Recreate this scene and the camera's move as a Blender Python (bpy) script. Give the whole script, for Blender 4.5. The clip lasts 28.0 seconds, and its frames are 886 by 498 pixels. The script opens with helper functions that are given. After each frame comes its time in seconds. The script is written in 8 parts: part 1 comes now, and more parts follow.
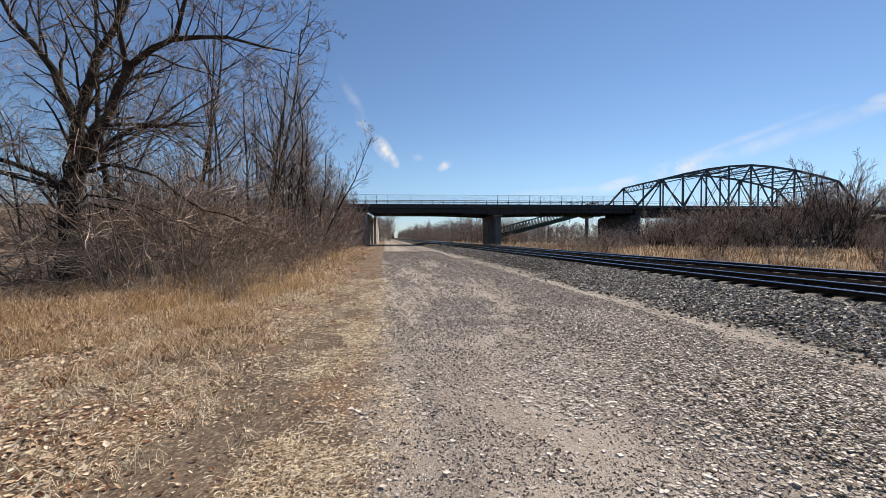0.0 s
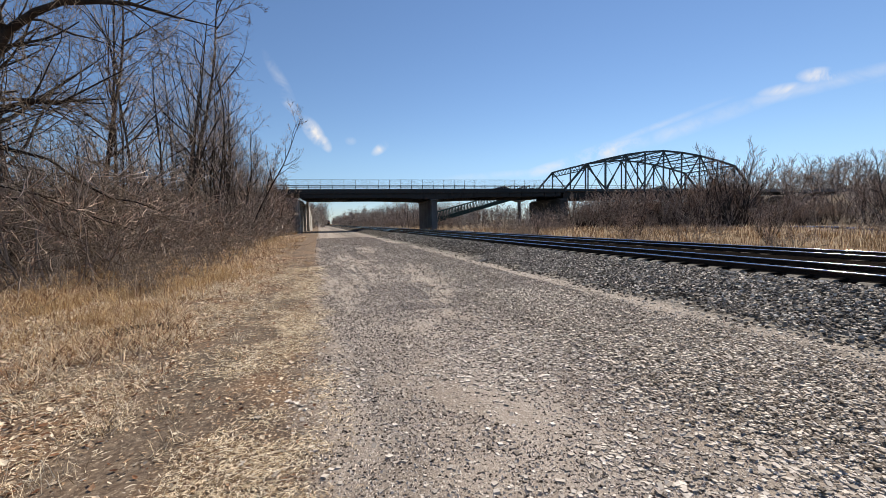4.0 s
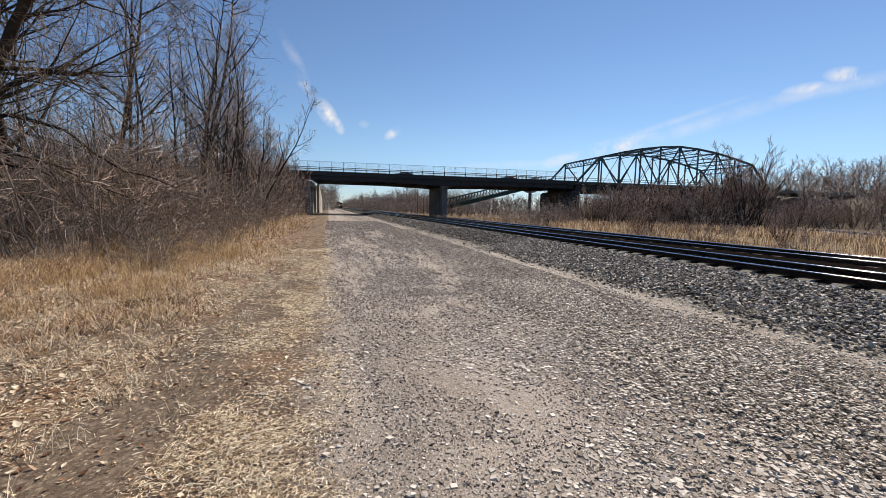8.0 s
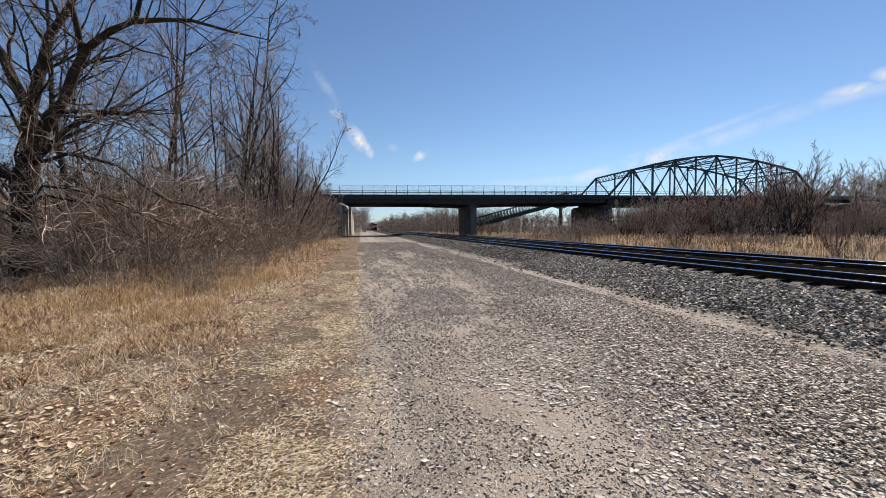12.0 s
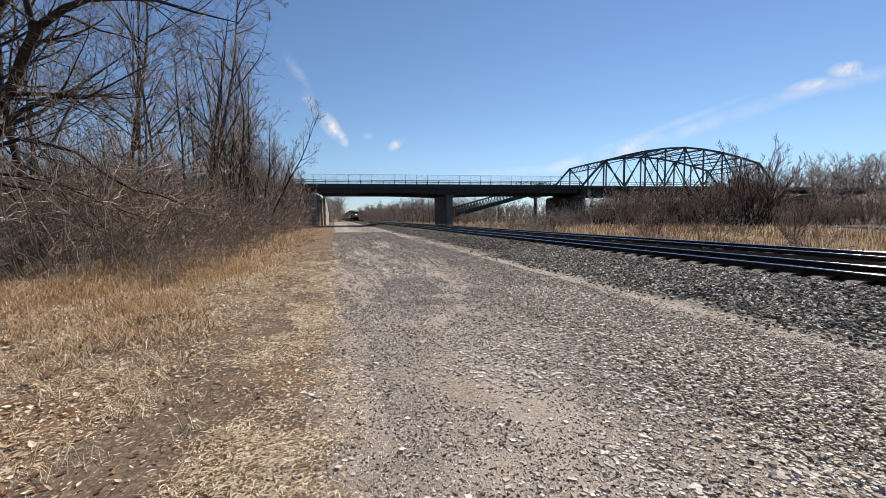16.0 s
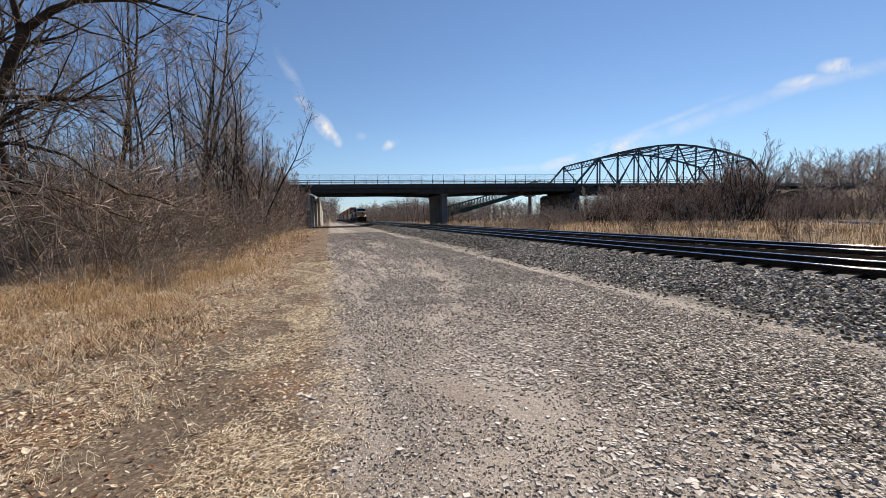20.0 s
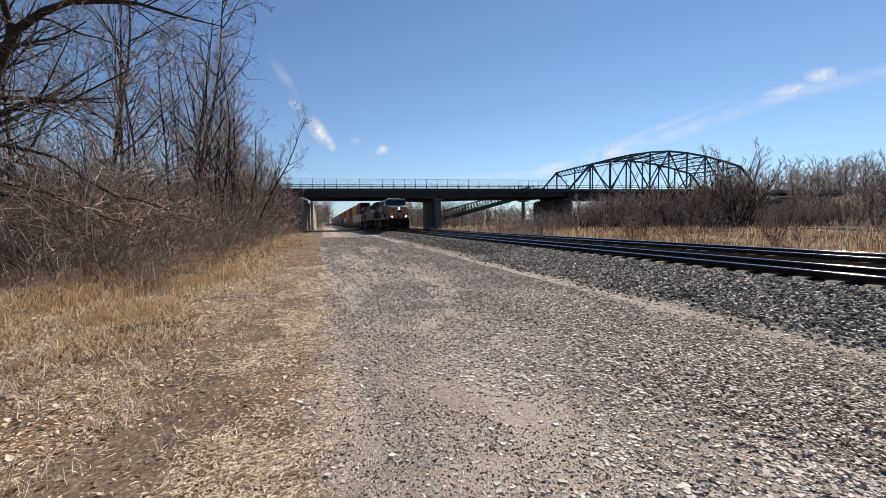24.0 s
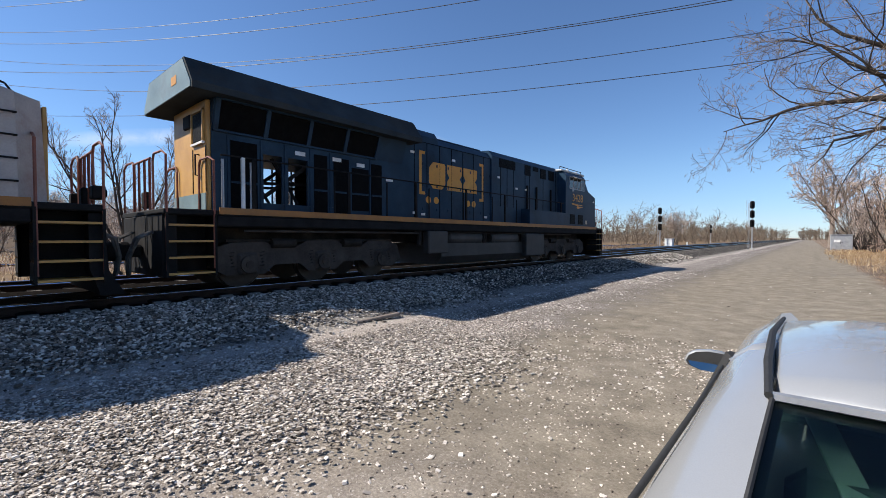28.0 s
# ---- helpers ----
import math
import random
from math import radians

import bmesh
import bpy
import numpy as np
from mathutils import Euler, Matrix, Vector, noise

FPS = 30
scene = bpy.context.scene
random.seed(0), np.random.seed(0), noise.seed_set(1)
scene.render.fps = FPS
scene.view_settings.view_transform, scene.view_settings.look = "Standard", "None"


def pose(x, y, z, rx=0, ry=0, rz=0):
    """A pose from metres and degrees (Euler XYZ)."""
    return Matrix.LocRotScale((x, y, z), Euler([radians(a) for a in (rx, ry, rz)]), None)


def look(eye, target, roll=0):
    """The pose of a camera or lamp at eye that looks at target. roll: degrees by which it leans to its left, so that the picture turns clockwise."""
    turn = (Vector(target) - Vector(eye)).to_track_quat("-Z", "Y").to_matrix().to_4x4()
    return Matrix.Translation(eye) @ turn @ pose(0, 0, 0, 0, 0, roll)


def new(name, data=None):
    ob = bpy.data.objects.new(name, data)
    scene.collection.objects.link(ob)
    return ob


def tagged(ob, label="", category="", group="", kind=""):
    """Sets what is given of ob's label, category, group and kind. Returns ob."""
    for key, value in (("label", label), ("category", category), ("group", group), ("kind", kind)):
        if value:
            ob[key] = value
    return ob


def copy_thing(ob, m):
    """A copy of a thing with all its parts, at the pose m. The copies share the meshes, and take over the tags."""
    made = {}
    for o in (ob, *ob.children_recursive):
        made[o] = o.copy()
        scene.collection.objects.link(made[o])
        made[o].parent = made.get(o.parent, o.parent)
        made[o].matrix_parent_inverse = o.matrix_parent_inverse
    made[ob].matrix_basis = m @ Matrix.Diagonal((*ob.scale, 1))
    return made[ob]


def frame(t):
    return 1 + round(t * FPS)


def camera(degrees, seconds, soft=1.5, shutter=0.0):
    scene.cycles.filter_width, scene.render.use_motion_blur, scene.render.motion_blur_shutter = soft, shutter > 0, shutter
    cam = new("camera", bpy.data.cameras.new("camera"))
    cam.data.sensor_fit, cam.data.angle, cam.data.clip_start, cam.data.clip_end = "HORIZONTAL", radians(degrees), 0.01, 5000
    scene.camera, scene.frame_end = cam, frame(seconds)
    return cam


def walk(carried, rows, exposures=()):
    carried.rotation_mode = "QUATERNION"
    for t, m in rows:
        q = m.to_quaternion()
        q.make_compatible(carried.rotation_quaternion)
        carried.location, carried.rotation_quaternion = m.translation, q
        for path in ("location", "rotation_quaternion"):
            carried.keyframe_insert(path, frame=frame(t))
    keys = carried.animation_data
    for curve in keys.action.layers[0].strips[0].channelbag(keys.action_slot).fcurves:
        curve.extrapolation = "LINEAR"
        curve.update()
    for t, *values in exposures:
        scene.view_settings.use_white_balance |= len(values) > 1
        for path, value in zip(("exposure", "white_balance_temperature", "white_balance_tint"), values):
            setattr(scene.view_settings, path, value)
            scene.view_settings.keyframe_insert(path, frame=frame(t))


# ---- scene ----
# ---- the camera and its walk ----
cam = camera(92.49, 28.0, soft=0.8)

PATH = [
    (0, 0.000, 0.000, 1.700, 7.75, -1.55, -0.09),
    (0.5, 0.000, 0.000, 1.700, 8.10, -1.55, -0.02),
    (1, 0.000, 0.000, 1.700, 8.96, -1.82, 0.07),
    (1.5, 0.000, 0.000, 1.700, 10.59, -2.29, 0.01),
    (2, 0.000, 0.000, 1.700, 12.58, -2.88, -0.07),
    (2.5, 0.000, 0.000, 1.700, 14.38, -3.31, -0.43),
    (3, 0.000, 0.000, 1.700, 15.64, -3.54, -0.92),
    (3.5, 0.000, 0.000, 1.700, 16.27, -3.62, -1.22),
    (5.5, 0.000, 0.000, 1.700, 15.64, -4.11, -0.67),
    (6, 0.000, 0.000, 1.700, 15.47, -4.25, -0.48),
    (6.5, 0.000, 0.000, 1.700, 15.34, -4.36, -0.20),
    (7, 0.000, 0.000, 1.700, 15.32, -4.64, 0.34),
    (7.5, 0.000, 0.000, 1.700, 15.29, -5.11, 0.96),
    (8, 0.000, 0.000, 1.700, 15.11, -5.39, 1.31),
    (8.5, 0.000, 0.000, 1.700, 14.62, -5.27, 1.29),
    (9, 0.000, 0.000, 1.700, 13.63, -4.66, 1.10),
    (9.5, 0.000, 0.000, 1.700, 12.52, -3.95, 0.83),
    (10, 0.000, 0.000, 1.700, 11.63, -3.39, 0.57),
    (10.5, 0.000, 0.000, 1.700, 11.12, -3.00, 0.34),
    (11, 0.000, 0.000, 1.700, 10.89, -2.76, -0.11),
    (11.5, 0.000, 0.000, 1.700, 10.86, -2.71, -0.35),
    (12, 0.000, 0.000, 1.700, 10.97, -2.85, -0.50),
    (12.5, 0.000, 0.000, 1.700, 11.28, -3.16, -0.36),
    (14.5, 0.000, 0.000, 1.700, 13.07, -4.23, -0.38),
    (15, 0.000, 0.000, 1.700, 13.56, -4.36, -0.46),
    (15.5, 0.000, 0.000, 1.700, 13.92, -4.34, -0.56),
    (16, 0.000, 0.000, 1.700, 14.18, -4.25, -0.52),
    (16.5, 0.000, 0.000, 1.700, 14.35, -4.14, -0.53),
    (17, 0.000, 0.000, 1.700, 14.55, -4.20, -0.45),
    (17.5, 0.000, 0.000, 1.700, 14.65, -4.37, -0.57),
    (18, 0.000, 0.000, 1.700, 14.70, -4.54, -0.74),
    (18.5, 0.000, 0.000, 1.700, 14.75, -4.63, -0.90),
    (19, 0.000, 0.000, 1.700, 14.75, -4.59, -1.00),
    (19.5, 0.000, 0.000, 1.700, 14.75, -4.42, -1.16),
    (20, 0.000, 0.000, 1.700, 14.82, -4.34, -1.19),
    (20.5, 0.000, 0.000, 1.700, 14.85, -4.37, -1.34),
    (21, 0.000, 0.000, 1.700, 15.05, -4.39, -1.42),
    (21.5, 0.000, 0.000, 1.700, 15.25, -4.39, -1.39),
    (23.5, 0.000, 0.000, 1.700, 15.46, -3.95, -1.12),
    (24, 0.000, 0.000, 1.700, 15.71, -3.72, -0.91),
    (24.5, 0.000, 0.000, 1.700, 16.59, -3.21, -0.59),
    (25, 0.000, 0.000, 1.700, 18.94, -2.38, -0.02),
    (25.5, -0.013, 0.026, 1.697, 23.09, -1.29, 0.89),
    (26, -0.046, 0.089, 1.691, 31.13, 0.40, 0.86),
    (26.3, -0.071, 0.138, 1.686, 41.58, 1.44, 1.15),
    (26.4, -0.080, 0.155, 1.684, 46.59, 1.65, 1.12),
    (26.6, -0.097, 0.189, 1.681, 58.97, 2.12, 0.88),
    (26.9, -0.123, 0.240, 1.676, 79.89, 2.02, 0.05),
    (27, -0.131, 0.255, 1.674, 86.94, 1.80, -0.18),
    (27.2, -0.146, 0.284, 1.671, 101.00, 1.31, -0.96),
    (27.4, -0.158, 0.309, 1.669, 112.82, 0.49, -1.00),
    (27.5, -0.164, 0.319, 1.668, 118.26, 0.16, -0.89),
    (27.8, -0.174, 0.340, 1.666, 132.11, -0.82, -0.52),
    (28, -0.177, 0.345, 1.665, 139.16, -1.40, -0.06),
]


def heading(t, x, y, z, yaw, pitch, roll):
    """yaw: degrees to the right of the track's direction; pitch: degrees up."""
    a, b = radians(yaw), radians(pitch)
    way = Vector((math.sin(a) * math.cos(b), math.cos(a) * math.cos(b), math.sin(b)))
    return t, look((x, y, z), Vector((x, y, z)) + 50 * way, roll)


EXPO = [(0, 0.30, 7150, 12), (25.5, 0.28, 7100, 12), (26.3, 0.15, 6850, 12), (26.6, 0.12, 6800, 12), (27.0, 0.58, 6750, 12), (27.5, 0.78, 6600, 12), (28, 0.60, 6400, 12)]
walk(cam, [heading(*r) for r in PATH], EXPO)

# ---- world and sun ----
SUN_AZ, SUN_EL = 48.0, 41.5          # azimuth from +y towards +x
world = bpy.data.worlds.new("sky")
scene.world = world
world.use_nodes = True
wt = world.node_tree
wn, wl = wt.nodes, wt.links
wn.clear()
w_out = wn.new("ShaderNodeOutputWorld")
w_bg = wn.new("ShaderNodeBackground")
w_sky = wn.new("ShaderNodeTexSky")
w_sky.sky_type = "NISHITA"
w_sky.sun_disc = False
w_sky.sun_elevation = radians(SUN_EL)
w_sky.sun_rotation = radians(SUN_AZ)
w_sky.altitude = 200
w_sky.air_density = 1.0
w_sky.dust_density = 0.0
w_sky.ozone_density = 2.6
w_bg.inputs["Strength"].default_value = 0.082
w_tex = wn.new("ShaderNodeTexCoord")
w_noise = wn.new("ShaderNodeTexNoise")
w_noise.inputs["Scale"].default_value = 16
w_noise.inputs["Detail"].default_value = 7
w_noise.inputs["Roughness"].default_value = 0.62
w_noise.inputs["Distortion"].default_value = 0.6
wl.new(w_tex.outputs["Generated"], w_noise.inputs["Vector"])


def w_math(op, a, b=None, c=None, clamp=False):
    n = wn.new("ShaderNodeMath")
    n.operation, n.use_clamp = op, clamp
    for i, v in enumerate((a, b, c)):
        if v is None:
            continue
        if isinstance(v, (int, float)):
            n.inputs[i].default_value = v
        else:
            wl.new(v, n.inputs[i])
    return n.outputs[0]


def w_dot(v):
    n = wn.new("ShaderNodeVectorMath")
    n.operation = "DOT_PRODUCT"
    wl.new(w_tex.outputs["Generated"], n.inputs[0])
    n.inputs[1].default_value = v
    return n.outputs["Value"]


def cloud(az, el, wide, high, tilt, strength):
    """A wisp of cirrus: an ellipse on the sky broken up by noise. Degrees."""
    a, e, k = radians(az), radians(el), radians(tilt)
    c = Vector((math.sin(a) * math.cos(e), math.cos(a) * math.cos(e), math.sin(e)))
    r = Vector((math.cos(a), -math.sin(a), 0))
    u = r.cross(c)
    p, q = r * math.cos(k) + u * math.sin(k), u * math.cos(k) - r * math.sin(k)
    s, t = 1 / math.tan(radians(wide)), 1 / math.tan(radians(high))
    x, y = w_dot(p * s), w_dot(q * t)
    d = w_math("ADD", w_math("MULTIPLY", x, x), w_math("MULTIPLY", y, y))
    front = w_math("GREATER_THAN", w_dot(c), 0.0)
    fall = w_math("SUBTRACT", 1.0, w_math("POWER", d, 0.6), clamp=True)
    n = w_math("MULTIPLY_ADD", w_noise.outputs["Fac"], 2.2 if wide > 8 else 3.4, -0.55 if wide > 8 else -1.35, clamp=True)
    return w_math("MULTIPLY", w_math("MULTIPLY", fall, front), w_math("MULTIPLY", n, strength))


WISPS = [(-0.2, 11.6, 2.3, 1.15, -55, 1.5), (1.1, 10.3, 1.4, 0.75, -60, 1.3), (-2.9, 14.6, 2.2, 0.7, -48, 0.45), (8.2, 9.7, 1.5, 0.7, 35, 0.75), (4.4, 10.6, 0.8, 0.6, 0, 0.4), (-4.0, 17.5, 3.5, 0.8, -60, 0.3),
         (37, 8.2, 6.5, 1.2, 13, 0.95), (46, 10.2, 12, 1.0, 15, 0.36), (42, 10.4, 9, 0.5, 17, 0.32), (31.5, 6.8, 5.5, 0.9, 12, 0.8), (58, 12.6, 11, 0.8, 6, 0.4), (57.5, 13.4, 2.0, 0.9, -14, 1.2), (54.5, 12.7, 2.2, 0.7, 2, 0.75), (67, 12.9, 7, 0.6, 7, 0.3),
         (24, 6.0, 9, 0.6, 2, 0.30), (121, 13.8, 10, 1.8, 4, 0.55), (131, 13.4, 9, 1.4, -4, 0.45), (104, 11.0, 9, 1.0, 10, 0.5)]
w_sum = None
for wisp in WISPS:
    o = cloud(*wisp)
    w_sum = o if w_sum is None else w_math("MAXIMUM", w_sum, o)
w_sum = w_math("MULTIPLY", w_sum, 1.25, clamp=True)
w_mix = wn.new("ShaderNodeMix")
w_mix.data_type = "RGBA"
wl.new(w_sum, w_mix.inputs["Factor"])
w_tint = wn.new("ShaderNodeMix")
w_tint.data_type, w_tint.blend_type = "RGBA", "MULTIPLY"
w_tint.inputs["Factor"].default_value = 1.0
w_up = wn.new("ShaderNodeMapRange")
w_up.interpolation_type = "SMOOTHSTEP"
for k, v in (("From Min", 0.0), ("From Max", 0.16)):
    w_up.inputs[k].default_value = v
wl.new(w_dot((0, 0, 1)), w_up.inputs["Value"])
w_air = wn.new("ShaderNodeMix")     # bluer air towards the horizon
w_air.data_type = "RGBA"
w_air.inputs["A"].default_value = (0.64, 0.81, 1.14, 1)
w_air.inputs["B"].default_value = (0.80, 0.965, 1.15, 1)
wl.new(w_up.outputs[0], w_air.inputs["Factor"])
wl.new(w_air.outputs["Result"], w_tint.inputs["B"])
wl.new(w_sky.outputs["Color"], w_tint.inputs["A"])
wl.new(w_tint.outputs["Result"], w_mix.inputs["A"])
w_mix.inputs["B"].default_value = (8.6, 8.9, 9.4, 1)
wl.new(w_mix.outputs["Result"], w_bg.inputs["Color"])
wl.new(w_bg.outputs["Background"], w_out.inputs["Surface"])

sun = new("sun", bpy.data.lights.new("sun", "SUN"))
sun.data.energy = 5.0
sun.data.angle = radians(0.53)
sun.data.color = (1.0, 0.94, 0.84)
SUN_WAY = Vector((math.sin(radians(SUN_AZ)) * math.cos(radians(SUN_EL)), math.cos(radians(SUN_AZ)) * math.cos(radians(SUN_EL)), math.sin(radians(SUN_EL))))
sun.matrix_world = look(Vector((0, 0, 60)) + SUN_WAY * 40, (0, 0, 60))


# ---- mesh builder ----
class MB:
    def __init__(self):
        self.v, self.f = [], []

    def add(self, verts, faces):
        o = len(self.v)
        self.v.extend(tuple(p) for p in verts)
        self.f.extend(tuple(i + o for i in f) for f in faces)
        return self

    def box(self, x0, x1, y0, y1, z0, z1):
        v = [(x, y, z) for z in (z0, z1) for y in (y0, y1) for x in (x0, x1)]
        return self.add(v, [(0, 2, 3, 1), (4, 5, 7, 6), (0, 1, 5, 4), (2, 6, 7, 3), (0, 4, 6, 2), (1, 3, 7, 5)])

    def cbox(self, x0, x1, y0, y1, z0, z1, c=0.02):
        """A box with chamfered edges."""
        lo, hi = (x0, y0, z0), (x1, y1, z1)
        c = min([c] + [0.45 * (hi[i] - lo[i]) for i in range(3)])
        idx, v = {}, []
        for s in [(a, b, d) for a in (0, 1) for b in (0, 1) for d in (0, 1)]:
            for ax in range(3):
                p = []
                for i in range(3):
                    e = hi[i] if s[i] else lo[i]
                    p.append(e if i == ax else e + (-c if s[i] else c))
                idx[s, ax] = len(v)
                v.append(p)
        f = []
        for ax in range(3):
            b, d = (ax + 1) % 3, (ax + 2) % 3
            for side in (0, 1):
                ring = []
                for p, q in ((0, 0), (1, 0), (1, 1), (0, 1)):
                    s = [0, 0, 0]
                    s[ax], s[b], s[d] = side, p, q
                    ring.append(idx[tuple(s), ax])
                f.append(tuple(ring if side else ring[::-1]))
            for p in (0, 1):
                for q in (0, 1):
                    s0, s1 = [0, 0, 0], [0, 0, 0]
                    s0[b], s0[d], s0[ax] = p, q, 0
                    s1[b], s1[d], s1[ax] = p, q, 1
                    s0, s1 = tuple(s0), tuple(s1)
                    ring = [idx[s0, b], idx[s0, d], idx[s1, d], idx[s1, b]]
                    f.append(tuple(ring if (p == q) else ring[::-1]))
        for s in [(a, b, d) for a in (0, 1) for b in (0, 1) for d in (0, 1)]:
            t = [idx[s, 0], idx[s, 1], idx[s, 2]]
            f.append(tuple(t if sum(s) % 2 else t[::-1]))
        return self.add(v, f)

    def tube(self, pts, radii, n=6, cap=True):
        """A tube along points."""
        o = len(self.v)
        k = len(pts)
        if isinstance(radii, (int, float)):
            radii = [radii] * k
        ref = None
        for i in range(k):
            a = Vector(pts[max(i - 1, 0)])
            b = Vector(pts[min(i + 1, k - 1)])
            d = (b - a)
            if d.length < 1e-9:
                d = Vector((0, 0, 1))
            d.normalize()
            if ref is None:
                ref = d.orthogonal().normalized()
            ref = (ref - d * ref.dot(d))
            ref = ref.normalized() if ref.length > 1e-6 else d.orthogonal().normalized()
            w = d.cross(ref)
            p = Vector(pts[i])
            for j in range(n):
                t = 2 * math.pi * j / n
                self.v.append(tuple(p + (ref * math.cos(t) + w * math.sin(t)) * radii[i]))
        for i in range(k - 1):
            for j in range(n):
                j2 = (j + 1) % n
                self.f.append((o + i * n + j, o + i * n + j2, o + (i + 1) * n + j2, o + (i + 1) * n + j))
        if cap:
            self.f.append(tuple(o + j for j in range(n))[::-1])
            self.f.append(tuple(o + (k - 1) * n + j for j in range(n)))
        return self

    def beam(self, a, b, w, h):
        """A rectangular bar from a to b."""
        a, b = Vector(a), Vector(b)
        d = (b - a).normalized()
        s = d.cross(Vector((0, 0, 1)))
        s = s.normalized() if s.length > 1e-3 else Vector((1, 0, 0))
        u = s.cross(d)
        v = [p + s * (w / 2) * i + u * (h / 2) * j for p in (a, b) for j in (-1, 1) for i in (-1, 1)]
        return self.add(v, [(0, 2, 3, 1), (4, 5, 7, 6), (0, 1, 5, 4), (2, 6, 7, 3), (0, 4, 6, 2), (1, 3, 7, 5)])

    def prism(self, prof, axis, a, b):
        """A closed profile swept along an axis. Profile pairs are the other two axes in order."""
        n = len(prof)
        v = []
        for t in (a, b):
            for p, q in prof:
                v.append({"x": (t, p, q), "y": (p, t, q), "z": (p, q, t)}[axis])
        f = [(i, (i + 1) % n, n + (i + 1) % n, n + i) for i in range(n)]
        f += [tuple(range(n))[::-1], tuple(range(n, 2 * n))]
        return self.add(v, f)

    def mesh(self, name, mat=None, smooth=False):
        me = bpy.data.meshes.new(name)
        me.from_pydata(self.v, [], self.f)
        me.update()
        if mat:
            me.materials.append(mat)
        if smooth:
            me.polygons.foreach_set("use_smooth", [True] * len(me.polygons))
        return me


def fix_normals(me):
    bm = bmesh.new()
    bm.from_mesh(me)
    bmesh.ops.recalc_face_normals(bm, faces=bm.faces)
    bm.to_mesh(me)
    bm.free()
    return me


def part(name, mb, mat, parent=None, label="", smooth=False, fix=True):
    me = mb.mesh(name, mat, smooth) if isinstance(mb, MB) else mb
    if fix and isinstance(mb, MB) and len(me.polygons) < 4000:
        fix_normals(me)
    ob = new(name, me)
    if parent:
        ob.parent = parent
    if label:
        ob["label"] = label
    return ob


def thing(name, label, category, m=None, group="", kind=""):
    ob = new(name)
    ob.empty_display_size = 0.3
    if m is not None:
        ob.matrix_world = m
    return tagged(ob, label, category, group, kind)


# ---- materials ----
def mat_base(name):
    m = bpy.data.materials.new(name)
    m.use_nodes = True
    nt = m.node_tree
    return m, nt, nt.nodes["Principled BSDF"]


def nd(nt, kind, **kw):
    n = nt.nodes.new(kind)
    for k, v in kw.items():
        n.inputs[k].default_value = v
    return n


def ramp(nt, fac, stops):
    r = nt.nodes.new("ShaderNodeValToRGB")
    els = r.color_ramp.elements
    while len(els) < len(stops):
        els.new(0.5)
    for e, (p, c) in zip(els, stops):
        e.position, e.color = p, (*c, 1)
    nt.links.new(fac, r.inputs["Fac"])
    return r.outputs["Color"]


def mixc(nt, fac, a, b, mode="MIX"):
    n = nt.nodes.new("ShaderNodeMix")
    n.data_type, n.blend_type = "RGBA", mode
    for s, v in (("Factor", fac), ("A", a), ("B", b)):
        if isinstance(v, (int, float)):
            n.inputs[s].default_value = v
        elif isinstance(v, tuple):
            n.inputs[s].default_value = (*v, 1)
        else:
            nt.links.new(v, n.inputs[s])
    return n.outputs["Result"]


def mth(nt, op, a, b=0.0, clamp=False):
    n = nt.nodes.new("ShaderNodeMath")
    n.operation, n.use_clamp = op, clamp
    for i, v in enumerate((a, b)):
        if isinstance(v, (int, float)):
            n.inputs[i].default_value = v
        else:
            nt.links.new(v, n.inputs[i])
    return n.outputs[0]


def coords(nt):
    return nt.nodes.new("ShaderNodeTexCoord").outputs["Object"]


def noise_of(nt, co, scale, detail=4, rough=0.55):
    n = nd(nt, "ShaderNodeTexNoise", Scale=scale, Detail=detail, Roughness=rough)
    nt.links.new(co, n.inputs["Vector"])
    return n.outputs["Fac"]


def bump(nt, b, height, strength, distance, prev=None):
    n = nd(nt, "ShaderNodeBump", Strength=strength, Distance=distance)
    nt.links.new(height, n.inputs["Height"])
    if prev is not None:
        nt.links.new(prev, n.inputs["Normal"])
    nt.links.new(n.outputs["Normal"], b.inputs["Normal"])
    return n.outputs["Normal"]


def surface(name, dark, light, scale=6.0, fine=60.0, rough=0.7, metal=0.0, relief=0.3, depth=0.01, stain=None, vary=0.0):
    """A surface with two scales of variation: broad patches and fine grain."""
    m, nt, b = mat_base(name)
    co = coords(nt)
    n1, n2 = noise_of(nt, co, scale, 5), noise_of(nt, co, fine, 3)
    f = mth(nt, "ADD", mth(nt, "MULTIPLY", n1, 0.7), mth(nt, "MULTIPLY", n2, 0.3))
    c = ramp(nt, f, [(0.32, dark), (0.68, light)])
    if stain:
        n3 = noise_of(nt, co, scale * 0.45, 6, 0.7)
        c = mixc(nt, mth(nt, "MULTIPLY", ramp(nt, n3, [(0.5, (0, 0, 0)), (0.7, (1, 1, 1))]), 0.7), c, stain)
    if vary:
        info = nt.nodes.new("ShaderNodeObjectInfo").outputs["Random"]
        c = mixc(nt, 1.0, c, ramp(nt, info, [(0, (1 - vary,) * 3), (1, (1 + vary * 0.3,) * 3)]), "MULTIPLY")
    nt.links.new(c, b.inputs["Base Color"])
    b.inputs["Roughness"].default_value = rough
    if rough > 0.7:
        b.inputs["Specular IOR Level"].default_value = 0.12
    b.inputs["Metallic"].default_value = metal
    if relief:
        bump(nt, b, n2, relief, depth)
    return m


